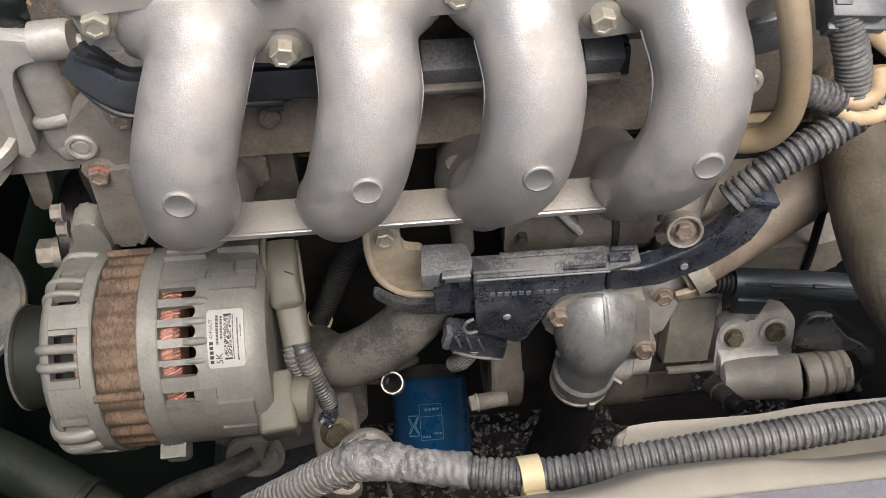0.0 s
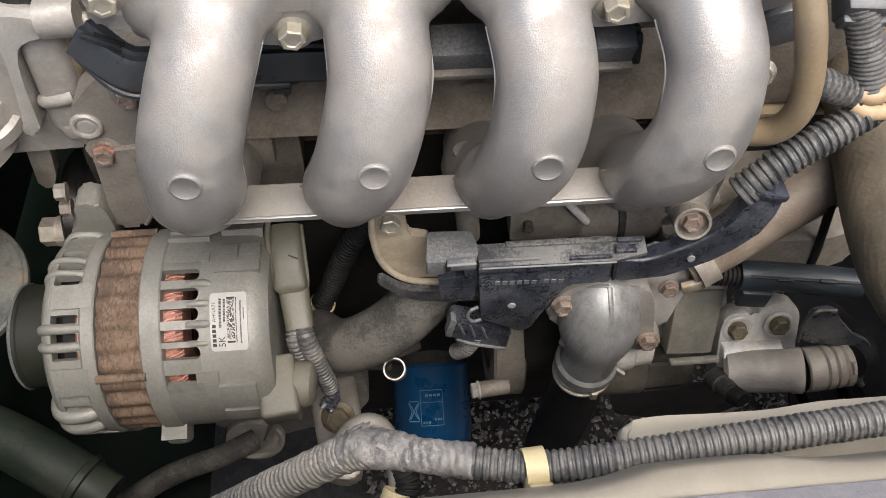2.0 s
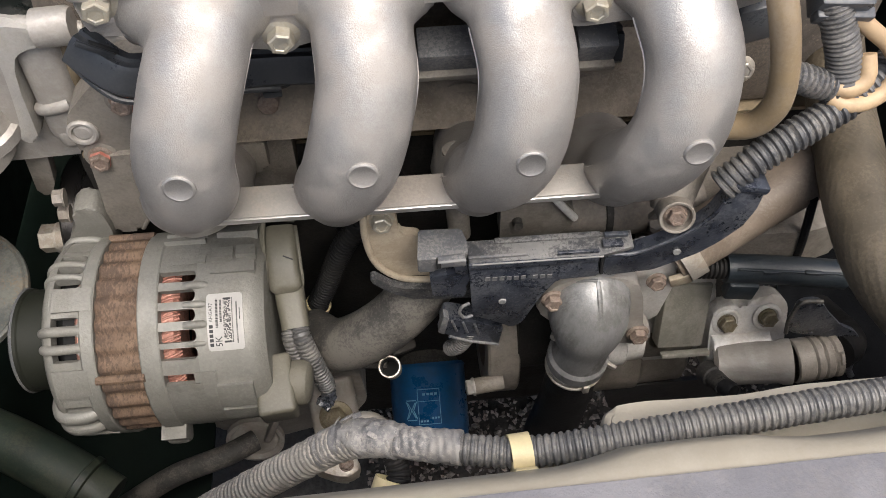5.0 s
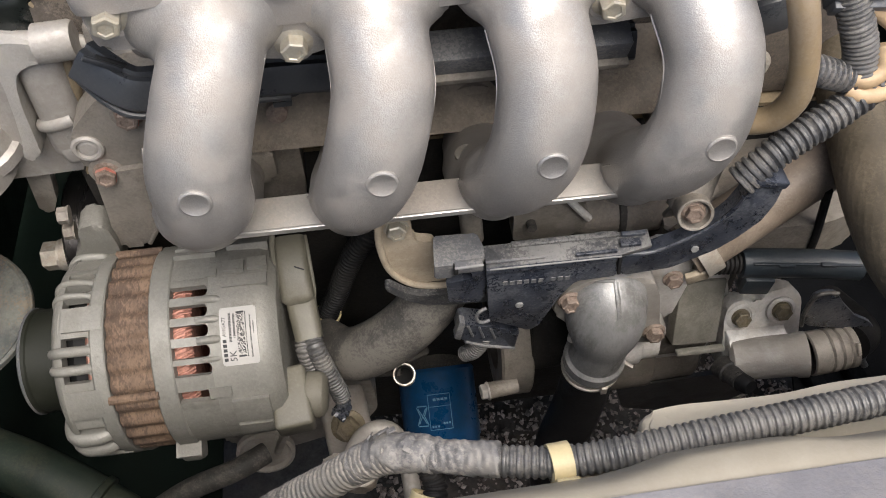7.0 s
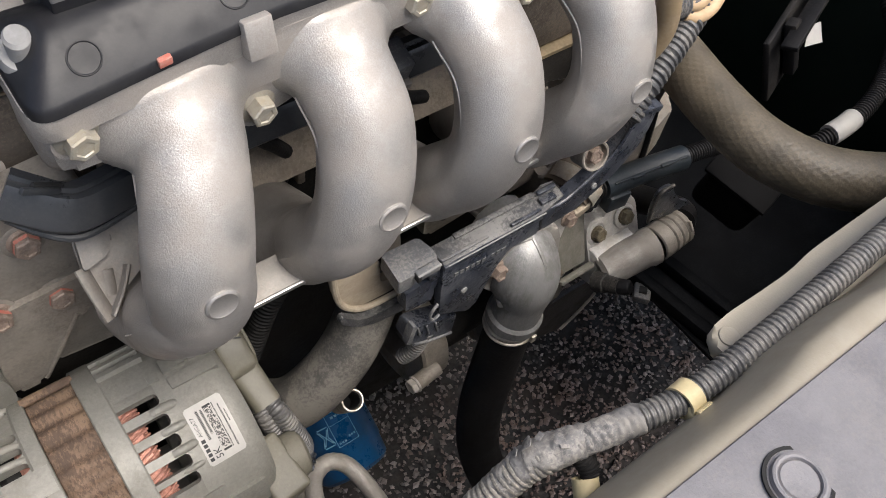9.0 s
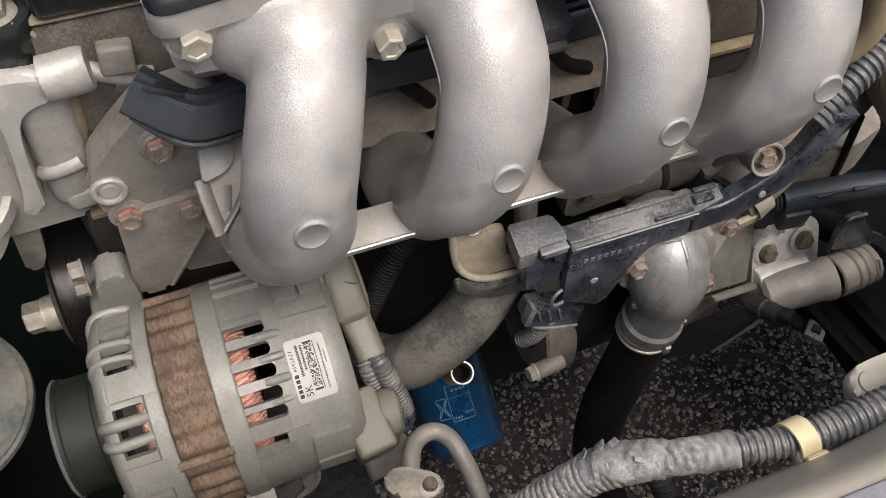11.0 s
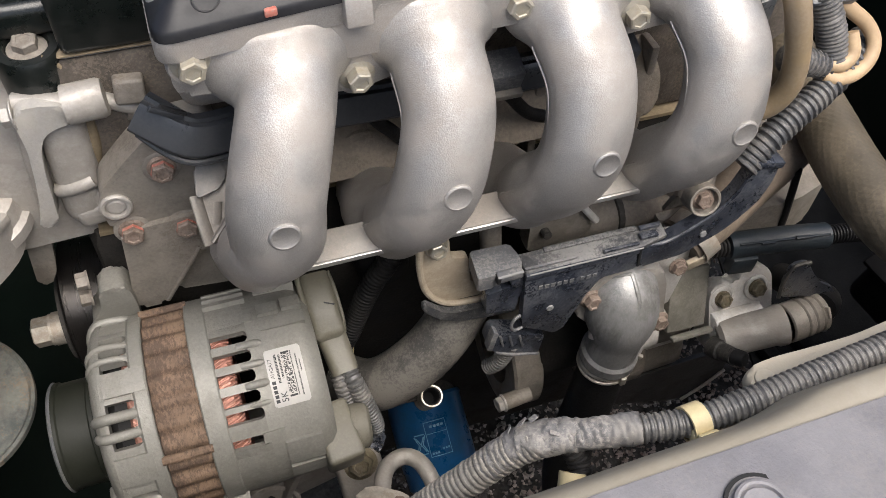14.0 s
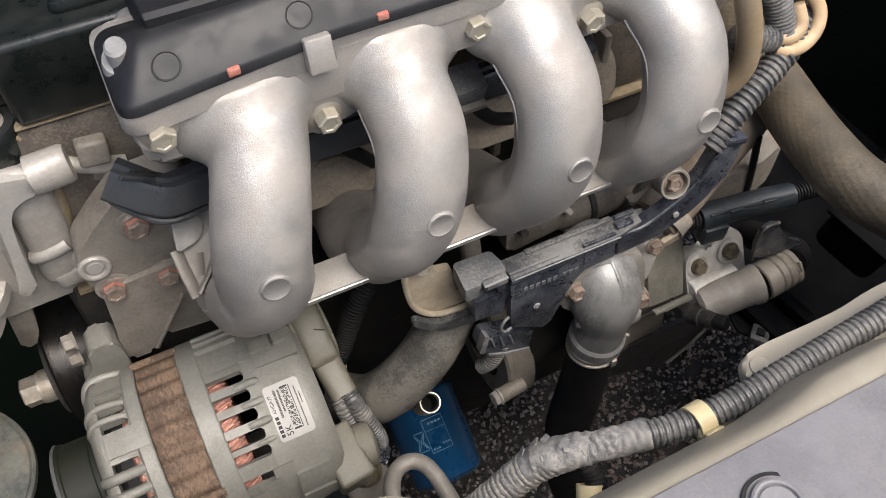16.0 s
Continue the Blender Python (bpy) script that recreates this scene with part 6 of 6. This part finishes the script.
part("branch_conduit", conduit([(0.172, 0.346, 0.722), (0.182, 0.346, 0.719), (0.194, 0.346, 0.714), (0.204, 0.346, 0.711)], 0.0080, 0.0036, 0.16, 20), M_DARKCONDUIT, rl)
part("loose_wire", tube([(0.152, 0.320, 0.670), (0.158, 0.321, 0.674), (0.164, 0.320, 0.670), (0.160, 0.319, 0.664)], 0.0010, 6, 0.002), M_INK, rl)
tie = empty("rubber_strap", (0.22, 0.345, 0.72), "looped tan rubber strap round the side loom", "strap")
part("strap_loop", tube([(0.202, 0.3415, 0.708), (0.209, 0.3375, 0.706), (0.220, 0.3375, 0.707), (0.230, 0.341, 0.712), (0.234, 0.347, 0.720), (0.229, 0.353, 0.729), (0.217, 0.356, 0.738), (0.206, 0.358, 0.746)], 0.0044, 14, 0.003, flat=0.8), M_TAN, tie)
part("strap_knot", tube([(0.200, 0.345, 0.714), (0.209, 0.341, 0.713), (0.217, 0.343, 0.718), (0.216, 0.350, 0.728)], 0.0046, 14, 0.003), M_TAN, tie)
gc = empty("sensor_connector", (0.197, 0.365, 0.75), "grey plastic sensor connector above the side loom", "connector")
part("connector_shell", box((0.198, 0.366, 0.754), (0.026, 0.020, 0.020), 0.0018, (30, 0, -6)), M_GREY, gc)
part("connector_rim", box((0.199, 0.358, 0.7465), (0.028, 0.006, 0.010), 0.0012, (30, 0, -6)), M_GREY, gc)
part("connector_latch", box((0.190, 0.3635, 0.7625), (0.008, 0.012, 0.004), 0.0008, (30, 0, -6)), M_GREY, gc)
sv = empty("valve_unit", (0.15, 0.385, 0.745), "dark plastic sensor unit behind the last runner", "sensor")
part("unit_body", box((0.158, 0.392, 0.752), (0.024, 0.030, 0.026), 0.003, (20, 0, 10)), M_GUARD, sv)
part("unit_socket", box((0.164, 0.376, 0.735), (0.020, 0.014, 0.030), 0.002, (15, -15, 0)), M_GREY, sv)
part("unit_bolt", bolt_mesh((0.160, 0.362, 0.712), (0, -0.9, 0.4), 0.005), M_STEEL, sv)

# ---- fuel rail guard seen between the runners ----
fr = empty("injector_guard", (0.0, 0.40, 0.71), "grey plastic injector wiring guard running behind the runners", "wiring guard")
cs, _ = spline([(-0.173, 0.379, 0.7395), (-0.165, 0.374, 0.7345), (-0.156, 0.370, 0.7285), (-0.146, 0.370, 0.7245), (-0.12, 0.377, 0.720), (-0.08, 0.387, 0.711), (-0.03, 0.391, 0.706), (0.03, 0.393, 0.705), (0.105, 0.395, 0.705)], 0.003)
part("guard_channel", sweep(bmesh.new(), cs, lambda i, n: [(-0.0096, 0.0), (-0.0092, 0.0032), (-0.0074, 0.0050), (0.0046, 0.0058), (0.0076, 0.0050), (0.0082, 0.0032), (0.0082, 0.0010), (0.0104, 0.0008), (0.0104, -0.006), (-0.0096, -0.006)], side=(0.35, 0.35, 1.0)), M_GUARD, fr)
part("guard_lip", box((-0.1600, 0.3695, 0.7440), (0.019, 0.0022, 0.0030), 0.0006, (0, 42, 18)), M_GUARD, fr)
part("guard_slot", box((-0.1570, 0.3720, 0.7425), (0.015, 0.0022, 0.0030), 0.0004, (0, 42, 18)), M_HOLESHADE, fr)
part("guard_skirt", tube([(-0.1755, 0.3745, 0.7310), (-0.1660, 0.3680, 0.7225), (-0.1570, 0.3645, 0.7165), (-0.1460, 0.3655, 0.7130), (-0.1200, 0.3735, 0.7085), (-0.0800, 0.3835, 0.6995)], 0.0018, 8, 0.003), M_GUARD, fr)
part("guard_clip", box((-0.085, 0.386, 0.694), (0.010, 0.004, 0.004), 0.0008), M_GUARD, fr)
for x, w in ((0.010, 0.034), (0.0865, 0.021)):
    u = empty("injector_connector", (x, 0.395, 0.70), "dusty grey injector connector on the guard", "connector", "injector connectors")
    part("connector_body", box((x, 0.386, 0.716), (w, 0.018, 0.020), 0.0012, (20, 0, 0)), M_DARKGREY, u)
    part("connector_lip", box((x, 0.3785, 0.7060), (w + 0.001, 0.005, 0.005), 0.001, (20, 0, 0)), M_BRACKET, u)
for pts in ([(-0.058, 0.402, 0.700), (-0.050, 0.401, 0.684), (-0.042, 0.402, 0.674), (-0.033, 0.406, 0.660)], [(0.022, 0.402, 0.698), (0.033, 0.401, 0.682), (0.046, 0.402, 0.666), (0.062, 0.406, 0.655)]):
    thing("injector_wire", tube(pts, 0.0042, 12, 0.003), M_RUBBER, "black taped injector wire behind the runners", "cable", "injector wires")
for x in (-0.085, 0.015, 0.075):
    thing("injector", lathe([(0, 0.007), (0.02, 0.007), (0.022, 0.0095), (0.035, 0.0095), (0.036, 0)], (x, 0.425, 0.675), (0.1, -0.7, 0.6), 18), M_DARK, "dark fuel injector seated in the head", "injector", "injectors")
thing("red_injector_seal", lathe([(0, 0.0062), (0.006, 0.006), (0.007, 0.0045), (0.007, 0)], (-0.092, 0.408, 0.668), (0, -0.9, 0.3), 18), M_RUSTBOLT, "rusty red cap below the injector guard", "cap")

# ---- coolant pipe, stub and oil filter ----
cp = empty("coolant_pipe", (-0.04, 0.345, 0.51), "dusty grey moulded coolant pipe", "pipe")
part("pipe", tube([(0.010, 0.372, 0.560), (-0.008, 0.356, 0.541), (-0.030, 0.346, 0.519), (-0.055, 0.344, 0.498), (-0.075, 0.350, 0.483), (-0.092, 0.366, 0.474)], 0.0192, 30, 0.005), M_DUSTRUBBER, cp)
part("pipe_tail", tube([(-0.046, 0.412, 0.535), (-0.054, 0.418, 0.575), (-0.048, 0.426, 0.605), (-0.030, 0.438, 0.63)], 0.019, 20, 0.006), M_RUBBER, cp)
thing("branch_lead", conduit([(-0.020, 0.402, 0.604), (-0.035, 0.395, 0.588), (-0.049, 0.390, 0.567), (-0.060, 0.390, 0.548), (-0.069, 0.390, 0.525), (-0.078, 0.390, 0.498), (-0.0865, 0.390, 0.477), (-0.0895, 0.389, 0.460), (-0.0910, 0.386, 0.440), (-0.0915, 0.378, 0.420)], 0.0080, 0.0032, 0.14, 18), M_RUBBER, "dark ribbed lead beside the coolant pipe", "cable")
thing("lead_band", lathe([(-0.0042, 0.0082), (-0.0042, 0.0096), (0.0042, 0.0096), (0.0042, 0.0082)], (-0.0872, 0.3895, 0.4735), (-0.32, 0, -0.95), 22), M_CREAM, "cream band round the dark ribbed lead", "band")
st = empty("drain_stub", (-0.036, 0.327, 0.486), "open cut steel pipe stub pointing upward", "pipe stub")
ax = Vector((-0.02, -0.42, 0.88)).normalized()
end = Vector((-0.036, 0.327, 0.486))
part("pipe_wall", lathe([(-0.040, 0.0078), (-0.0005, 0.0080), (0.0, 0.0076), (0.0, 0.0068), (-0.0005, 0.0066), (-0.030, 0.0066), (-0.030, 0)], end, ax, 30), M_STEEL, st)
# The inside of the pipe has its shade put into a near-black colour.
part("pipe_bore", lathe([(-0.030, 0.0060), (-0.0030, 0.0062), (-0.0030, 0.0058), (-0.029, 0.0056), (-0.029, 0)], end, ax, 24), M_HOLESHADE, st, "bore coloured dark for the shade inside")
part("stub_bracket", box(end + Vector((0.008, 0.034, -0.022)), (0.020, 0.022, 0.012), 0.003, (25, 0, 20)), M_DARK, st)
part("stub_plate", box(end + Vector((-0.012, 0.018, -0.020)), (0.020, 0.012, 0.014), 0.002, (40, 10, 0)), M_DARK, st)
of = empty("oil_filter", (-0.004, 0.40, 0.262), "blue painted spin-on oil filter with faint white print", "oil filter")
FD = Vector((0.0, -0.88, -0.47)).normalized()
FC = Vector((-0.004, 0.402, 0.263))
FR = 0.0365
fb = part("canister", lathe([(-0.040, 0.030), (-0.040, FR), (-0.037, FR + 0.0012), (-0.034, FR), (0.026, FR), (0.028, FR - 0.0012), (0.044, FR - 0.0020), (0.0475, FR - 0.005), (0.049, FR - 0.010), (0.049, 0)], FC, FD, 56), M_BLUE, of)


def on_filter(around, along, h=0.0003):
    """A point on the canister: metres round it from its upper line, metres along it."""
    up = Vector((0, 0, 1)) - FD * FD.z
    up.normalize()
    sidev = FD.cross(up)
    a = (around - 0.008) / FR
    return FC + FD * (along + 0.006) + (up * math.cos(a) - sidev * math.sin(a)) * (FR + h)


def filter_quad(bm, a0, a1, b0, b1):
    n = max(1, int(abs(a1 - a0) / 0.002))
    rows = [[bm.verts.new(on_filter(a0 + (a1 - a0) * k / n, b)) for b in (b0, b1)] for k in range(n + 1)]
    for p, q in zip(rows, rows[1:]):
        bm.faces.new((p[0], p[1], q[1], q[0]))


bm = bmesh.new()
for a0, a1, b0, b1 in ((-0.004, 0.017, -0.022, -0.0214), (-0.004, 0.017, 0.010, 0.0106), (-0.004, -0.0034, -0.022, 0.0106), (0.0164, 0.017, -0.022, 0.0106), (-0.004, 0.017, -0.011, -0.0105)):
    filter_quad(bm, a0, a1, b0, b1)
for k in range(3):
    filter_quad(bm, -0.002 + k * 0.0026, -0.0003 + k * 0.0026, 0.0065, 0.0083)
    filter_quad(bm, 0.0085 + k * 0.0026, 0.0102 + k * 0.0026, 0.0040, 0.0058)
for k in range(4):
    filter_quad(bm, 0.001 + k * 0.0036, 0.0036 + k * 0.0036, -0.0182, -0.0160)
part("print_frame", bm, M_WHITEINK, fb, "faint printed frame and bars")


def filter_line(bm, a0, b0, a1, b1, w=0.0005):
    """A thin printed stroke on the canister."""
    d = Vector((a1 - a0, b1 - b0)).normalized()
    c = [(a0 - d.y * w, b0 + d.x * w), (a1 - d.y * w, b1 + d.x * w), (a1 + d.y * w, b1 - d.x * w), (a0 + d.y * w, b0 - d.x * w)]
    bm.faces.new([bm.verts.new(on_filter(a, b, 0.0004)) for a, b in c])


bm = bmesh.new()
for a0, b0, a1, b1 in ((-0.0145, -0.010, -0.0065, 0.004), (-0.0065, -0.010, -0.0145, 0.004), (-0.0155, -0.012, -0.0055, -0.012), (-0.0155, 0.006, -0.0055, 0.006), (-0.0160, -0.011, -0.0125, -0.003), (-0.0125, -0.003, -0.0160, 0.005), (-0.0050, -0.011, -0.0085, -0.003), (-0.0085, -0.003, -0.0050, 0.005)):
    filter_line(bm, a0, b0, a1, b1)
part("print_sign", bm, M_WHITEINK, fb, "faint printed sign")
thing("filter_seat", lathe([(0, 0.040), (0.02, 0.038), (0.03, 0.034), (0.03, 0)], FC - FD * 0.07, FD, 36), M_DARK, "grimy filter seat on the engine block", "engine casting")

# ---- lower mount, bolt and pipe loop ----
lm = empty("lower_mount", (-0.10, 0.37, 0.33), "dusty cast lower alternator mount with a large rusty bolt", "bracket")
lb = part("mount_casting", front([(-0.190, 0.395), (-0.064, 0.390), (-0.060, 0.330), (-0.078, 0.296), (-0.150, 0.268), (-0.200, 0.290)], 0.380, 0.03, 0.005, 0.01), M_CAST, lm)
part("mount_face", box((-0.0875, 0.3610, 0.3470), (0.0400, 0.018, 0.070), 0.005, (-41, 0, 8), 3), M_CAST, lm)
part("mount_bolt", bolt_mesh((-0.086, 0.3545, 0.3545), (-0.05, -0.75, 0.66), 0.0105, 1.38, 0.55), M_STAINBOLT, lm, "large rusty flanged bolt")
part("casting_rib", box((-0.140, 0.372, 0.330), (0.006, 0.014, 0.09), 0.002, (0, 20, 0)), M_CAST, lb)
part("casting_rim", lathe([(0, 0.026), (0.006, 0.026), (0.007, 0.023), (0.004, 0.020), (0.004, 0)], (-0.165, 0.372, 0.290), (0, -0.95, 0.3), 32), M_CAST, lb)
lp = empty("pipe_loop", (-0.06, 0.30, 0.417), "grey aluminium refrigerant pipe bent in a loop", "pipe")
part("pipe", tube([(-0.083, 0.286, 0.410), (-0.080, 0.305, 0.412), (-0.071, 0.3215, 0.406), (-0.057, 0.3270, 0.403), (-0.046, 0.3190, 0.402), (-0.041, 0.300, 0.400), (-0.039, 0.275, 0.394), (-0.041, 0.252, 0.382), (-0.050, 0.22, 0.36)], 0.0066, 20, 0.004), M_CAST, lp)
fl = part("pipe_flange", top_plate([(-0.104, 0.296), (-0.098, 0.304), (-0.086, 0.303), (-0.068, 0.292), (-0.062, 0.284), (-0.068, 0.275), (-0.080, 0.276), (-0.098, 0.284)], 0.4215, 0.014, 0.003, 0.006), M_STEEL, lp, "pale cast flange")
part("flange_bolt", bolt_mesh((-0.073, 0.2845, 0.4210), (0, 0, 1), 0.0050, 1.1, 0.5), M_RUSTBOLT, fl)

# ---- dark corners of the bay ----
mt = empty("mount_cup", (-0.354, 0.408, 0.49), "round engine mount on a mottled rust-stained plate", "engine mount")
part("mount_plate", lathe([(-0.006, 0.030), (-0.006, 0.0575), (-0.004, 0.0590), (0.0, 0.0585), (0.0012, 0.0565), (-0.0005, 0.0545), (-0.001, 0.0)], (-0.354, 0.408, 0.500), (0.10, -0.10, 1), 56), M_RUSTRIM, mt, "mottled grey plate with a rusty rim")
part("mount_dome", lathe([(-0.002, 0.036), (0.010, 0.0355), (0.026, 0.033), (0.036, 0.027), (0.041, 0.016), (0.042, 0)], (-0.362, 0.412, 0.500), (0.10, -0.10, 1), 40), M_DUSTTAN, mt)
ch = empty("corner_hose", (-0.30, 0.32, 0.44), "thick black hose with a collar in the bay's dark corner", "hose")
part("hose", tube([(-0.42, 0.375, 0.435), (-0.365, 0.345, 0.428), (-0.320, 0.323, 0.425), (-0.285, 0.303, 0.420), (-0.262, 0.289, 0.412)], 0.020, 24, 0.006), M_BLACKHOSE, ch)
part("end_collar", lathe([(-0.004, 0.0205), (-0.003, 0.0225), (0.002, 0.0225), (0.003, 0.0195), (0.022, 0.0190), (0.022, 0)], (-0.264, 0.2900, 0.4125), (0.80, -0.48, -0.30), 28), M_BLACKHOSE, ch)
thing("small_hose", tube([(-0.280, 0.315, 0.290), (-0.230, 0.332, 0.312), (-0.185, 0.342, 0.322), (-0.160, 0.356, 0.318)], 0.0095, 20, 0.006), M_DUSTRUBBER, "thin black hose entering the lower casting", "hose")
sp = empty("side_panel", (-0.44, 0.45, 0.55), "dark green body side panel with punched holes, colour deepened for shade", "body panel", kind="structure")
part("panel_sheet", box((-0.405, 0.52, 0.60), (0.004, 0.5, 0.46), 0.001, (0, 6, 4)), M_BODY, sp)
for y, z in ((0.44, 0.60), (0.47, 0.52), (0.40, 0.68)):
    part("punched_hole", lathe([(0, 0.008), (0.0015, 0.008), (0.0015, 0)], (-0.400, y, z), (1, 0, -0.1), 20), M_HOLESHADE, sp)

us = empty("splash_shield", (0.40, 0.28, 0.28), "dusty black plastic under-shield with moulded channels, darkened for shade", "splash shield")
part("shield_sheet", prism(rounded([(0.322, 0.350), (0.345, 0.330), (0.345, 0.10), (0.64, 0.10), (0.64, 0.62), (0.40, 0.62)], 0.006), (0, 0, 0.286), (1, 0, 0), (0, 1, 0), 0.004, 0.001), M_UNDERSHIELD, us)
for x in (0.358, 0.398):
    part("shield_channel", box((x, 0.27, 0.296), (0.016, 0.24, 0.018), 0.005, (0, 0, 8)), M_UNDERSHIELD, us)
part("shield_clip", box((0.335, 0.335, 0.296), (0.020, 0.018, 0.010), 0.002, (0, 0, 40)), M_DARKGREY, us)
part("clip_hole", box((0.335, 0.335, 0.302), (0.008, 0.008, 0.003), 0.0, (0, 0, 40)), M_HOLESHADE, us)
ho = empty("black_housing", (0.40, 0.31, 0.45), "plain black plastic housing in the dark side of the bay, colour deepened for shade", "housing")
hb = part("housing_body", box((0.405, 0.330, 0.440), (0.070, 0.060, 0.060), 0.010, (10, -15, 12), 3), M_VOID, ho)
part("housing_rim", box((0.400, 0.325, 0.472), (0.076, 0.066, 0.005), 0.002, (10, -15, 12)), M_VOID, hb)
bt = empty("battery_tray", (0.45, 0.40, 0.58), "black plastic tray edge with a torn white tag", "battery tray")
part("tray_wall", box((0.435, 0.372, 0.585), (0.135, 0.006, 0.060), 0.002, (-20, -8, 20)), M_RUBBER, bt)
part("tray_rim", box((0.438, 0.366, 0.616), (0.140, 0.014, 0.005), 0.0015, (-20, -8, 20)), M_RUBBER, bt)
part("tray_post", box((0.400, 0.352, 0.590), (0.012, 0.010, 0.050), 0.002, (-20, -8, 20)), M_RUBBER, bt)
part("white_tag", prism([(0, 0), (0.014, 0.002), (0.012, 0.018), (0.003, 0.016)], (0.398, 0.342, 0.598), (0.8, -0.5, 0.2), (0.3, 0.6, 0.7), 0.001, 0.0), M_LABEL, bt)
dl = empty("side_cable", (0.40, 0.28, 0.60), "black corrugated cable with white tape and a plastic clip", "cable")
part("conduit", conduit([(0.490, 0.335, 0.615), (0.475, 0.312, 0.605), (0.445, 0.292, 0.600), (0.405, 0.276, 0.598), (0.360, 0.268, 0.597), (0.320, 0.270, 0.592)], 0.0072, 0.0032, 0.16, 18), M_RUBBER, dl)
part("white_tape", tube([(0.366, 0.2695, 0.5975), (0.352, 0.2685, 0.5970), (0.338, 0.2690, 0.5955)], 0.0084, 18, 0.004), M_LABEL, dl)
part("cable_clip", box((0.448, 0.286, 0.602), (0.018, 0.016, 0.016), 0.002, (20, 0, 35)), M_GREY, dl)

# Sheet added low on this side; the corner's shade is in its colour.
thing("undertray", prism(rounded([(-0.455, 0.14), (-0.215, 0.14), (-0.215, 0.42), (-0.24, 0.95), (-0.455, 0.95)], 0.01), (0, 0, 0.235), (1, 0, 0), (0, 1, 0), 0.004, 0.001), M_BODY, "plastic undertray below the alternator side, coloured dark for shade", "undertray", kind="structure")

thing("support_rod", tube([(0.233, 0.352, 0.610), (0.238, 0.352, 0.585), (0.243, 0.352, 0.556), (0.246, 0.353, 0.530)], 0.0028, 10, 0.006), M_RUBBER, "thin black rod between the hose and the cable sleeve", "rod")
